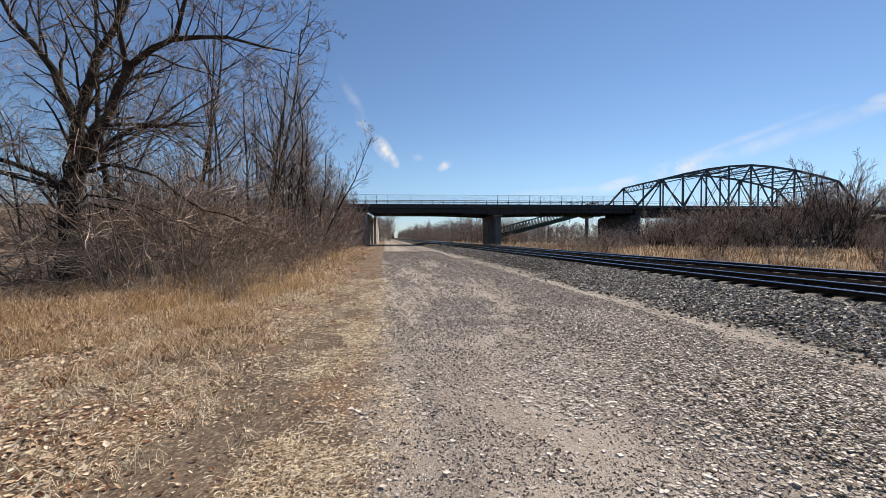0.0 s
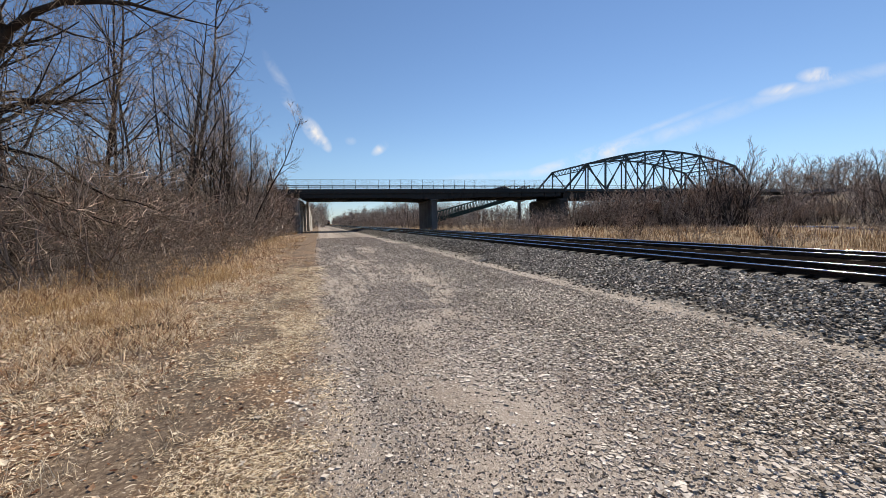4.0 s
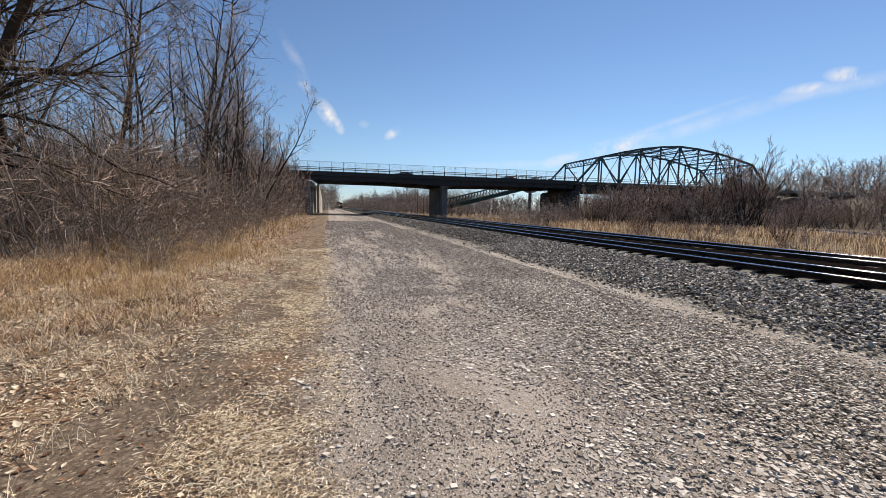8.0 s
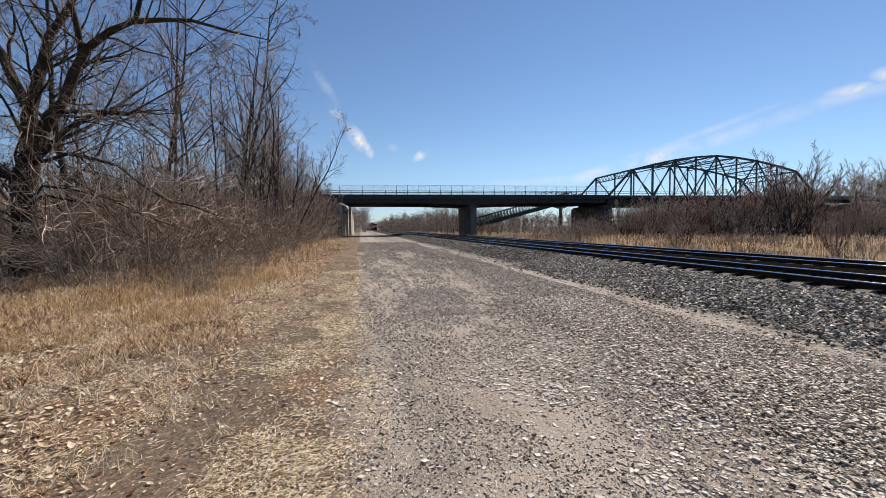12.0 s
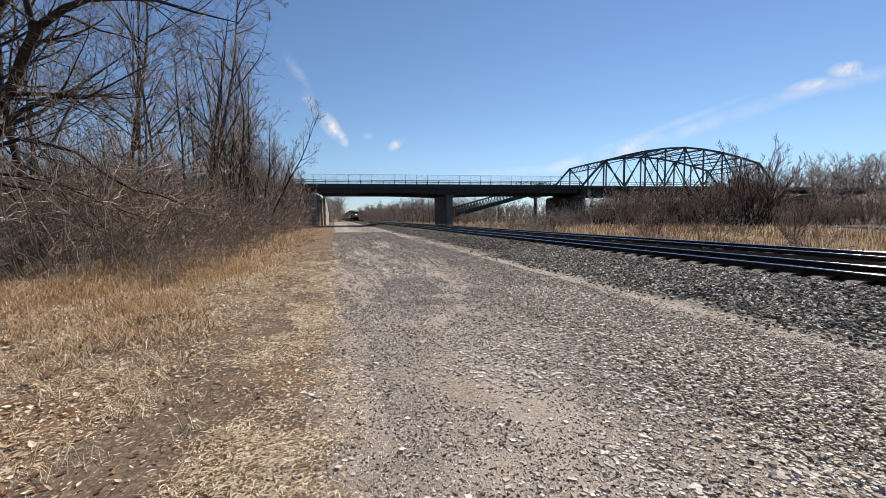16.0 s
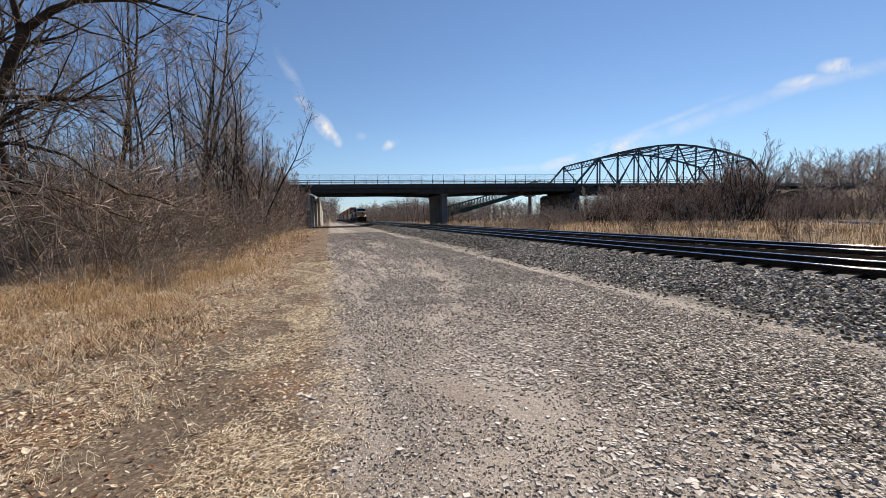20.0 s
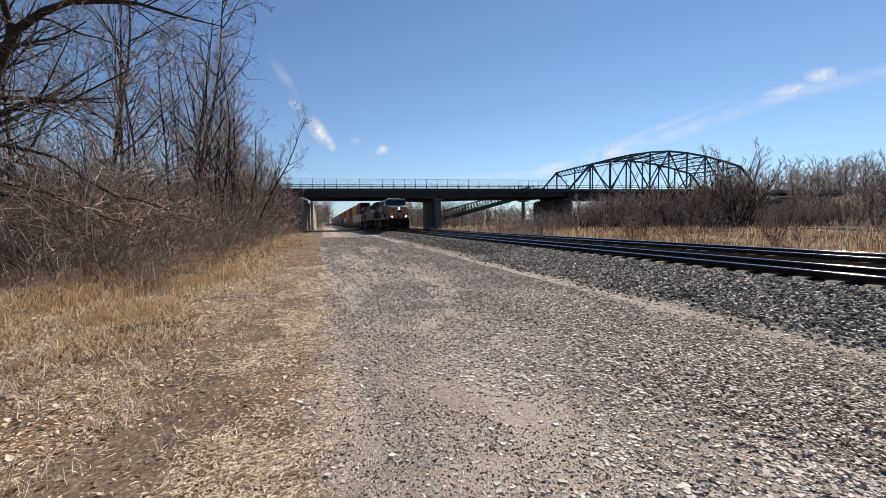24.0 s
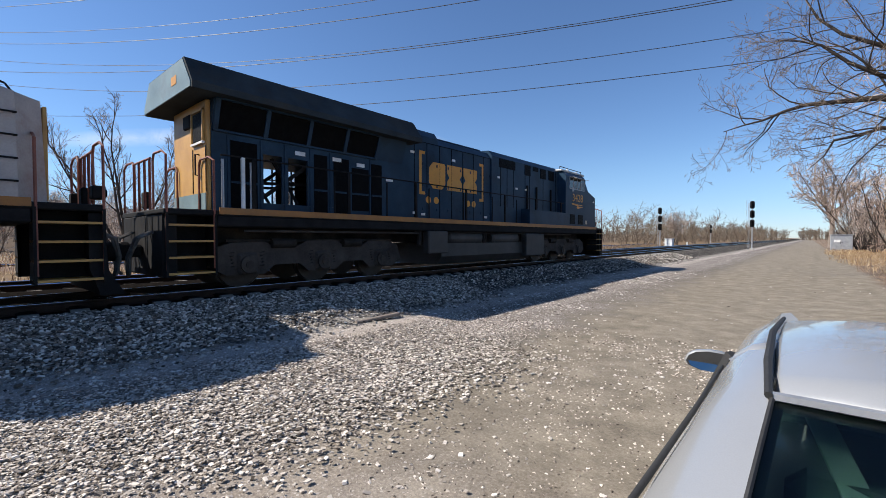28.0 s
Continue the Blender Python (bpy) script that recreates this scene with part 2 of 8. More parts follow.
def island(name, stops, rough=0.9, thin=0.0):
    """Small pieces whose colour changes from piece to piece."""
    m, nt, b = mat_base(name)
    g = nt.nodes.new("ShaderNodeNewGeometry")
    c = ramp(nt, g.outputs["Random Per Island"], stops)
    nt.links.new(c, b.inputs["Base Color"])
    b.inputs["Roughness"].default_value = rough
    if rough > 0.7:
        b.inputs["Specular IOR Level"].default_value = 0.12
    if thin:
        # thin dry blades let part of the light through
        t, mx = nt.nodes.new("ShaderNodeBsdfTranslucent"), nt.nodes.new("ShaderNodeMixShader")
        mx.inputs[0].default_value = thin
        nt.links.new(c, t.inputs["Color"])
        nt.links.new(b.outputs[0], mx.inputs[1])
        nt.links.new(t.outputs[0], mx.inputs[2])
        nt.links.new(mx.outputs[0], nt.nodes["Material Output"].inputs["Surface"])
    return m


def glow(name, col, power):
    m, nt, b = mat_base(name)
    b.inputs["Base Color"].default_value = (*col, 1)
    b.inputs["Emission Color"].default_value = (*col, 1)
    b.inputs["Emission Strength"].default_value = power
    return m


M_steel_dark = surface("weathered_dark_steel", (0.010, 0.013, 0.015), (0.028, 0.034, 0.037), 2.0, 30, 0.6, 0.2, 0.2, stain=(0.05, 0.03, 0.02))
M_truss = surface("blue_green_bridge_paint", (0.018, 0.034, 0.04), (0.045, 0.07, 0.08), 1.5, 25, 0.55, 0.1, 0.2, stain=(0.08, 0.055, 0.04))
M_green = surface("green_bridge_paint", (0.012, 0.04, 0.034), (0.028, 0.075, 0.064), 1.5, 25, 0.55, 0.1, 0.2, stain=(0.08, 0.06, 0.04))
M_concrete = surface("old_concrete", (0.27, 0.26, 0.24), (0.46, 0.44, 0.41), 0.5, 12, 0.9, 0, 0.4, stain=(0.16, 0.15, 0.14))
M_concrete_dark = surface("stained_concrete", (0.13, 0.13, 0.125), (0.27, 0.265, 0.25), 0.4, 9, 0.9, 0, 0.4, stain=(0.08, 0.08, 0.08))
M_pier_mid = surface("weathered_pier_concrete", (0.085, 0.085, 0.083), (0.19, 0.187, 0.18), 0.4, 9, 0.9, 0, 0.4, stain=(0.05, 0.05, 0.05))
# concrete toned down in colour for the shade the truss piers stand in
M_pier = surface("shade_dark_concrete", (0.035, 0.036, 0.036), (0.095, 0.095, 0.092), 0.4, 9, 0.9, 0, 0.4, stain=(0.03, 0.03, 0.03))
M_rail_side = surface("rusty_rail", (0.025, 0.016, 0.012), (0.07, 0.042, 0.03), 3, 50, 0.75, 0.3, 0.3)
M_rail_top = surface("polished_rail_head", (0.66, 0.66, 0.68), (0.82, 0.82, 0.84), 2, 40, 0.09, 1.0, 0.0, 0.001)
M_bark = surface("grey_brown_bark", (0.022, 0.017, 0.014), (0.085, 0.068, 0.056), 2, 22, 0.9, 0, 0.9, 0.03, vary=0.2)
M_bark_pale = surface("pale_bark", (0.16, 0.125, 0.10), (0.38, 0.32, 0.27), 2, 22, 0.9, 0, 0.8, 0.02, vary=0.2)
M_twig = island("grey_twigs", [(0, (0.05, 0.038, 0.031)), (0.4, (0.20, 0.148, 0.117)), (0.75, (0.40, 0.315, 0.255)), (1, (0.66, 0.56, 0.48))], 0.62)
M_twig_brown = island("reddish_brown_twigs", [(0, (0.040, 0.022, 0.017)), (0.35, (0.16, 0.094, 0.066)), (0.65, (0.48, 0.33, 0.24)), (1, (0.84, 0.69, 0.55))], 0.62)
M_twig_tan = island("tan_twigs", [(0, (0.085, 0.062, 0.045)), (0.5, (0.17, 0.13, 0.095)), (1, (0.33, 0.265, 0.20))], 0.85)
M_needles = surface("dark_green_needles", (0.016, 0.03, 0.015), (0.045, 0.07, 0.03), 2, 8, 0.8, 0, 0)
M_stones = island("crushed_stone", [(0, (0.09, 0.075, 0.062)), (0.2, (0.29, 0.255, 0.22)), (0.55, (0.48, 0.43, 0.38)), (1, (0.76, 0.70, 0.635))])
M_chips = island("mixed_stone_chips", [(0, (0.06, 0.048, 0.039)), (0.28, (0.22, 0.182, 0.15)), (0.55, (0.46, 0.395, 0.333)), (1, (0.78, 0.70, 0.61))])
M_heap = island("flat_crushed_stone", [(0, (0.07, 0.057, 0.045)), (0.25, (0.28, 0.24, 0.20)), (0.6, (0.49, 0.433, 0.37)), (1, (0.82, 0.75, 0.66))])
M_ballast_stone = island("ballast_stone", [(0, (0.04, 0.034, 0.028)), (0.35, (0.16, 0.14, 0.118)), (0.72, (0.37, 0.33, 0.285)), (1, (0.84, 0.78, 0.69))])
M_straw = island("dry_grass", [(0, (0.17, 0.105, 0.06)), (0.25, (0.48, 0.365, 0.235)), (0.5, (0.76, 0.63, 0.45)), (1, (0.93, 0.85, 0.70))], thin=0.15)
M_straw_red = island("rusty_dry_weeds", [(0, (0.08, 0.036, 0.022)), (0.3, (0.28, 0.16, 0.092)), (0.6, (0.68, 0.495, 0.315)), (1, (0.94, 0.80, 0.60))], thin=0.3)
M_gold = island("golden_grass", [(0, (0.16, 0.078, 0.042)), (0.4, (0.42, 0.275, 0.145)), (0.8, (0.64, 0.475, 0.27)), (1, (0.84, 0.69, 0.45))], thin=0.4)
M_field = island("field_dry_grass", [(0, (0.09, 0.058, 0.038)), (0.5, (0.22, 0.148, 0.088)), (1, (0.40, 0.30, 0.185))], thin=0.3)
M_leaf = island("fallen_leaves", [(0, (0.09, 0.040, 0.026)), (0.25, (0.30, 0.155, 0.09)), (0.5, (0.60, 0.43, 0.285)), (1, (0.93, 0.83, 0.66))], thin=0.25)
M_pole = surface("weathered_pole_wood", (0.15, 0.12, 0.10), (0.30, 0.26, 0.22), 1.5, 30, 0.9, 0, 0.5)
M_wire = surface("weathered_wire", (0.05, 0.05, 0.052), (0.10, 0.10, 0.105), 1, 9, 0.5, 0.5, 0)
M_black = surface("black_paint", (0.007, 0.007, 0.0075), (0.020, 0.019, 0.019), 3, 40, 0.75, 0, 0.1, 0.002)
M_galv = surface("galvanised_steel", (0.30, 0.31, 0.32), (0.46, 0.47, 0.48), 3, 40, 0.5, 0.6, 0.1)


def specks(nt, co, scale, keep, size):
    """Scattered chips: a mask and a random value for each."""
    v = nd(nt, "ShaderNodeTexVoronoi", Scale=scale)
    nt.links.new(co, v.inputs["Vector"])
    sep = nt.nodes.new("ShaderNodeSeparateColor")
    nt.links.new(v.outputs["Color"], sep.inputs[0])
    near = mth(nt, "LESS_THAN", v.outputs["Distance"], size)
    on = mth(nt, "MULTIPLY", near, mth(nt, "GREATER_THAN", sep.outputs[0], 1 - keep))
    return on, sep.outputs[1]


def span(nt, v, a, b, lo=0.0, hi=1.0):
    r = nt.nodes.new("ShaderNodeMapRange")
    r.interpolation_type = "SMOOTHSTEP"
    for s, k in (("From Min", a), ("From Max", b), ("To Min", lo), ("To Max", hi)):
        r.inputs[s].default_value = k
    nt.links.new(v, r.inputs["Value"])
    return r.outputs[0]


def ground_material():
    m, nt, b = mat_base("ground_gravel_and_litter")
    co = coords(nt)
    sep = nt.nodes.new("ShaderNodeSeparateXYZ")
    nt.links.new(co, sep.inputs[0])
    x, y = sep.outputs[0], sep.outputs[1]
    wob = mth(nt, "MULTIPLY", mth(nt, "SUBTRACT", noise_of(nt, co, 0.9, 8, 0.72), 0.5), 3.4)
    xw = mth(nt, "ADD", x, wob)
    # packed fine gravel and dust
    grit = noise_of(nt, co, 38, 7, 0.75)
    broad = noise_of(nt, co, 0.42, 7, 0.62)
    g = ramp(nt, grit, [(0.30, (0.10, 0.08, 0.066)), (0.50, (0.27, 0.225, 0.188)), (0.72, (0.52, 0.45, 0.385))])
    dust = ramp(nt, grit, [(0.30, (0.26, 0.22, 0.185)), (0.72, (0.55, 0.475, 0.405))])
    g = mixc(nt, mth(nt, "MULTIPLY", span(nt, broad, 0.46, 0.60), 0.8), g, dust)
    # worn wheel tracks run along the road
    st = nt.nodes.new("ShaderNodeVectorMath")
    st.operation = "MULTIPLY"
    st.inputs[1].default_value = (0.9, 0.045, 1.0)
    nt.links.new(co, st.inputs[0])
    worn = noise_of(nt, st.outputs[0], 1.0, 6, 0.6)
    g = mixc(nt, span(nt, worn, 0.47, 0.60, 0, 0.75), g, ramp(nt, grit, [(0.3, (0.25, 0.213, 0.182)), (0.7, (0.54, 0.475, 0.415))]))
    g = mixc(nt, span(nt, worn, 0.46, 0.36, 0, 0.5), g, ramp(nt, grit, [(0.3, (0.035, 0.028, 0.023)), (0.7, (0.21, 0.178, 0.15))]))
    # brown dirt where cars turn
    turn = mth(nt, "MULTIPLY", span(nt, y, 0.6, -2.8), span(nt, mth(nt, "ADD", x, mth(nt, "MULTIPLY", wob, 1.4)), 4.6, 3.0))
    g = mixc(nt, mth(nt, "MULTIPLY", turn, 0.9), g, ramp(nt, mth(nt, "ADD", mth(nt, "MULTIPLY", grit, 0.45), mth(nt, "MULTIPLY", noise_of(nt, co, 2.2, 7, 0.7), 0.55)), [(0.34, (0.090, 0.076, 0.058)), (0.5, (0.20, 0.172, 0.130)), (0.66, (0.34, 0.298, 0.228))]))
    # the strip of heaped stone, ground coloured dark for the shade in its gaps, and the sandy strip at the foot of the
    # bed
    heap = mth(nt, "MULTIPLY", span(nt, xw, 2.5, 3.9), span(nt, xw, 6.4, 5.4))
    g = mixc(nt, mth(nt, "MULTIPLY", heap, 0.6), g, (0.085, 0.076, 0.068))
    sand = mth(nt, "MULTIPLY", span(nt, x, 5.7, 6.4), 0.45)
    g = mixc(nt, sand, g, ramp(nt, grit, [(0.3, (0.135, 0.122, 0.104)), (0.7, (0.40, 0.366, 0.32))]))
    for scale, keep, size in ((34, 0.30, 0.36), (62, 0.32, 0.36), (120, 0.30, 0.40)):
        on, rnd = specks(nt, co, scale, keep, size)
        on = mth(nt, "MULTIPLY", on, mth(nt, "SUBTRACT", 1.0, mth(nt, "MULTIPLY", turn, 0.96)))
        g = mixc(nt, on, g, ramp(nt, rnd, [(0, (0.06, 0.05, 0.045)), (0.35, (0.34, 0.30, 0.265)), (1, (0.70, 0.65, 0.59))]))
    # dirt with dry litter on it
    nl = noise_of(nt, co, 22, 7, 0.75)
    nb = noise_of(nt, co, 0.8, 6, 0.62)
    soil = ramp(nt, nl, [(0.28, (0.025, 0.018, 0.014)), (0.5, (0.115, 0.086, 0.066)), (0.75, (0.30, 0.236, 0.177))])
    thatch = ramp(nt, nl, [(0.28, (0.08, 0.042, 0.026)), (0.5, (0.27, 0.165, 0.10)), (0.75, (0.56, 0.41, 0.26))])
    soil = mixc(nt, span(nt, nb, 0.43, 0.62, 0, 0.6), soil, thatch)
    for scale, keep, size in ((30, 0.28, 0.42), (55, 0.3, 0.4)):
        on, rnd = specks(nt, co, scale, keep, size)
        soil = mixc(nt, on, soil, ramp(nt, rnd, [(0, (0.08, 0.042, 0.026)), (0.45, (0.33, 0.215, 0.13)), (1, (0.72, 0.60, 0.45))]))
    # a bare wheel track between the leaves and the straw
    mid = mth(nt, "ADD", mth(nt, "MULTIPLY", wob, 0.22), mth(nt, "SUBTRACT", x, span(nt, y, 2.2, 8.5, -1.62, -1.05)))
    bare = mth(nt, "MULTIPLY", span(nt, mth(nt, "ABSOLUTE", mid), 0.62, 0.30), span(nt, y, 14.0, 7.0, 0.12, 0.62))
    soil = mixc(nt, bare, soil, ramp(nt, nl, [(0.28, (0.035, 0.028, 0.022)), (0.5, (0.125, 0.103, 0.082)), (0.75, (0.30, 0.254, 0.203))]))
    # where the gravel lies: its edge runs at x = -0.3 and opens out behind
    edge = mth(nt, "SUBTRACT", mth(nt, "ADD", x, mth(nt, "MULTIPLY", wob, 0.3)), span(nt, y, 3.0, -5.0, -0.15, -2.2))
    left = span(nt, mth(nt, "ADD", edge, mth(nt, "MULTIPLY", mth(nt, "SUBTRACT", nl, 0.5), 0.9)), -0.22, 0.25)
    right = mth(nt, "MULTIPLY", mth(nt, "SUBTRACT", mth(nt, "ADD", 18.5, wob), x), 0.7, True)
    mask = mth(nt, "MULTIPLY", left, right)
    far = noise_of(nt, co, 0.03, 4, 0.6)
    fieldc = ramp(nt, noise_of(nt, co, 0.9, 6, 0.7), [(0.3, (0.10, 0.068, 0.04)), (0.55, (0.23, 0.155, 0.085)), (0.75, (0.36, 0.26, 0.15))])
    fieldc = mixc(nt, ramp(nt, far, [(0.4, (0, 0, 0)), (0.65, (0.6, 0.6, 0.6))]), fieldc, (0.12, 0.09, 0.062))
    isfield = mth(nt, "MULTIPLY", mth(nt, "SUBTRACT", x, 17.0), 0.5, True)
    brush = mth(nt, "MULTIPLY", mth(nt, "MULTIPLY", mth(nt, "SUBTRACT", x, 58.0), 0.05, True), 0.85)
    fieldc = mixc(nt, brush, fieldc, (0.085, 0.063, 0.046))
    soil = mixc(nt, isfield, soil, fieldc)
    nt.links.new(mixc(nt, mask, soil, g), b.inputs["Base Color"])
    b.inputs["Roughness"].default_value = 0.95
    b.inputs["Specular IOR Level"].default_value = 0.1
    bump(nt, b, mth(nt, "ADD", mth(nt, "MULTIPLY", grit, 0.6), mth(nt, "MULTIPLY", broad, 0.9)), 0.8, 0.02)
    return m


def tie_material():
    """Pale concrete, coloured near-black for the shade between and around the rails."""
    m, nt, b = mat_base("concrete_tie")
    co = coords(nt)
    sep = nt.nodes.new("ShaderNodeSeparateXYZ")
    nt.links.new(co, sep.inputs[0])
    n = noise_of(nt, co, 40, 5, 0.7)
    c = ramp(nt, n, [(0.3, (0.13, 0.12, 0.105)), (0.7, (0.34, 0.315, 0.28))])
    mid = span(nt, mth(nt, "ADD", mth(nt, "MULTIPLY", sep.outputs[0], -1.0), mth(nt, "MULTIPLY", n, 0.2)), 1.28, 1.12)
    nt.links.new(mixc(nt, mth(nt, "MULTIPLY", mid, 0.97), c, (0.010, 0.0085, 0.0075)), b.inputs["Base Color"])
    b.inputs["Roughness"].default_value = 1.0
    b.inputs["Specular IOR Level"].default_value = 0.0
    return m


M_tie = tie_material()
M_ground = ground_material()


def ballast_material():
    m, nt, b = mat_base("ballast")
    co = coords(nt)
    sep = nt.nodes.new("ShaderNodeSeparateXYZ")
    nt.links.new(co, sep.inputs[0])
    x = sep.outputs[0]
    vor = nd(nt, "ShaderNodeTexVoronoi", Scale=17.0)
    nt.links.new(co, vor.inputs["Vector"])
    c = ramp(nt, vor.outputs["Color"], [(0.1, (0.04, 0.036, 0.032)), (0.6, (0.17, 0.156, 0.14)), (0.95, (0.44, 0.41, 0.37))])
    c = mixc(nt, ramp(nt, vor.outputs["Distance"], [(0.35, (0, 0, 0)), (0.6, (0.9, 0.9, 0.9))]), c, (0.02, 0.018, 0.017))
    # the rails' shade is put into the colour of the bed between them
    rail_shade = mth(nt, "MULTIPLY", span(nt, x, 8.8, 9.3), 0.97)
    c = mixc(nt, rail_shade, c, (0.009, 0.0075, 0.0065))
    # spilt road gravel creeps up the toe of the bed
    grit = noise_of(nt, co, 38, 7, 0.75)
    sand = ramp(nt, grit, [(0.3, (0.135, 0.122, 0.104)), (0.7, (0.40, 0.366, 0.32))])
    for scale, keep, size in ((34, 0.30, 0.36), (62, 0.32, 0.36)):
        on, rnd = specks(nt, co, scale, keep, size)
        sand = mixc(nt, on, sand, ramp(nt, rnd, [(0, (0.10, 0.09, 0.08)), (0.35, (0.36, 0.325, 0.295)), (1, (0.68, 0.64, 0.59))]))
    w = mth(nt, "ADD", x, mth(nt, "MULTIPLY", mth(nt, "SUBTRACT", noise_of(nt, co, 1.1, 8, 0.75), 0.5), 2.6))
    toe = span(nt, w, 7.15, 6.65)
    c = mixc(nt, toe, c, sand)
    nt.links.new(c, b.inputs["Base Color"])
    b.inputs["Roughness"].default_value = 0.95
    b.inputs["Specular IOR Level"].default_value = 0.0
    bump(nt, b, mth(nt, "MULTIPLY", vor.outputs["Distance"], -1.0), 0.7, 0.04)
    return m


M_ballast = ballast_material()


# ---- ground ----
RAIL_Z, TRACK_X, TRACK2_X = 0.56, 10.6, 14.9


def smooth(a, b, t):
    t = min(1.0, max(0.0, (t - a) / (b - a)))
    return t * t * (3 - 2 * t)


def ground_z(x, y):
    z = 0.0
    # the verge falls a little and then the wood floor is uneven
    if x < -0.5:
        z += 0.10 * noise.noise((x * 0.35, y * 0.35, 3)) * smooth(-0.5, -3, x) - 0.12 * smooth(-2, -7, x) + 0.25 * noise.noise((x * 0.06, y * 0.06, 9)) * smooth(-4, -14, x)
    if x > 17:
        z += -0.35 * smooth(17, 21, x) + 0.22 * noise.noise((x * 0.09, y * 0.09, 1)) * smooth(19, 30, x)
        # the hill across the field
        z += 13.2 * smooth(85, 205, x) * smooth(-150, 40, y) * (1 - 0.75 * smooth(110, 200, y))
        z += 7.0 * smooth(120, 400, math.hypot(x, y)) * smooth(0, -200, y) * smooth(30, 170, x)
    # the approach banks of the road bridge
    d = abs(y - 102)
    if x < -6:
        z = max(z, 8.3 * smooth(-6.0, -13, x) * (1 - smooth(8.5, 21, d)))
    if x > 122:
        z = max(z, 8.3 * smooth(122, 132, x) * (1 - smooth(10, 28, abs(y - 95))))
    return z


def axis(fine0, fine1, step, grow, far):
    a = list(np.arange(fine0, fine1, step))
    s, v = step, fine1
    while v < far:
        a.append(v)
        s *= grow
        v += s
    a.append(far)
    s, v = step, fine0
    while v > -far:
        s *= grow
        v -= s
        a.insert(0, max(v, -far))
    return a


def build_ground():
    xs, ys = axis(-12, 22, 0.5, 1.16, 3500), axis(-12, 40, 0.8, 1.13, 3500)
    mb = MB()
    mb.v = [(x, y, ground_z(x, y)) for y in ys for x in xs]
    w = len(xs)
    mb.f = [(j * w + i, j * w + i + 1, (j + 1) * w + i + 1, (j + 1) * w + i) for j in range(len(ys) - 1) for i in range(w - 1)]
    ob = new("ground", mb.mesh("ground", M_ground, True))
    return tagged(ob, "grey gravel road beside dry grass, leaf litter and brown fields", "ground", kind="structure")


GROUND = build_ground()

# ---- railway ----
def ballast_z(x):
    """The bed's cross-section."""
    prof = [(6.0, -0.03), (6.9, 0.03), (8.55, 0.40), (8.95, 0.42), (9.3, 0.385), (11.75, 0.385), (12.0, 0.46), (13.5, 0.46), (13.75, 0.385), (16.2, 0.385), (16.4, 0.42), (16.9, 0.38), (19.2, -0.30), (20.0, -0.42)]
    for (a, p), (b, q) in zip(prof, prof[1:]):
        if a <= x <= b:
            return p + (q - p) * (x - a) / (b - a)
    return -0.5


def build_bed():
    xs = [6.0, 6.35, 6.7, 7.15, 7.6, 8.1, 8.55, 8.95, 9.6, 10.6, 11.75, 12.0, 12.7, 13.5, 13.75, 14.9, 15.9, 16.4, 16.9, 18.0, 19.2, 20.0]
    ys = list(np.arange(-700, -40, 12.0)) + list(np.arange(-40, 60, 0.5)) + list(np.arange(60, 900, 12.0)) + [1500.0]
    mb = MB()
    for y in ys:
        for x in xs:
            n = 0.05 * noise.noise((x * 1.3, y * 0.9, 4)) * smooth(6.4, 7.2, x)
            mb.v.append((x + (0.35 * noise.noise((1.0, y * 0.3, 5)) if x < 7.3 else 0), y, ballast_z(x) + (n if 6.2 < x < 8.7 else 0.2 * n)))
    w = len(xs)
    mb.f = [(j * w + i, j * w + i + 1, (j + 1) * w + i + 1, (j + 1) * w + i) for j in range(len(ys) - 1) for i in range(w - 1)]
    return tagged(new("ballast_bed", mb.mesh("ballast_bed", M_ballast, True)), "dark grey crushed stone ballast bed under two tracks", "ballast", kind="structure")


build_bed()


def rail_profile(cx):
    half = [(0.070, 0.0), (0.070, 0.012), (0.012, 0.035), (0.010, 0.125), (0.036, 0.138), (0.036, 0.160), (0.030, 0.164)]
    prof = [(cx + a, b) for a, b in half] + [(cx - a, b) for a, b in half[::-1]]
    return [(x, RAIL_Z - 0.178 + z) for x, z in prof]


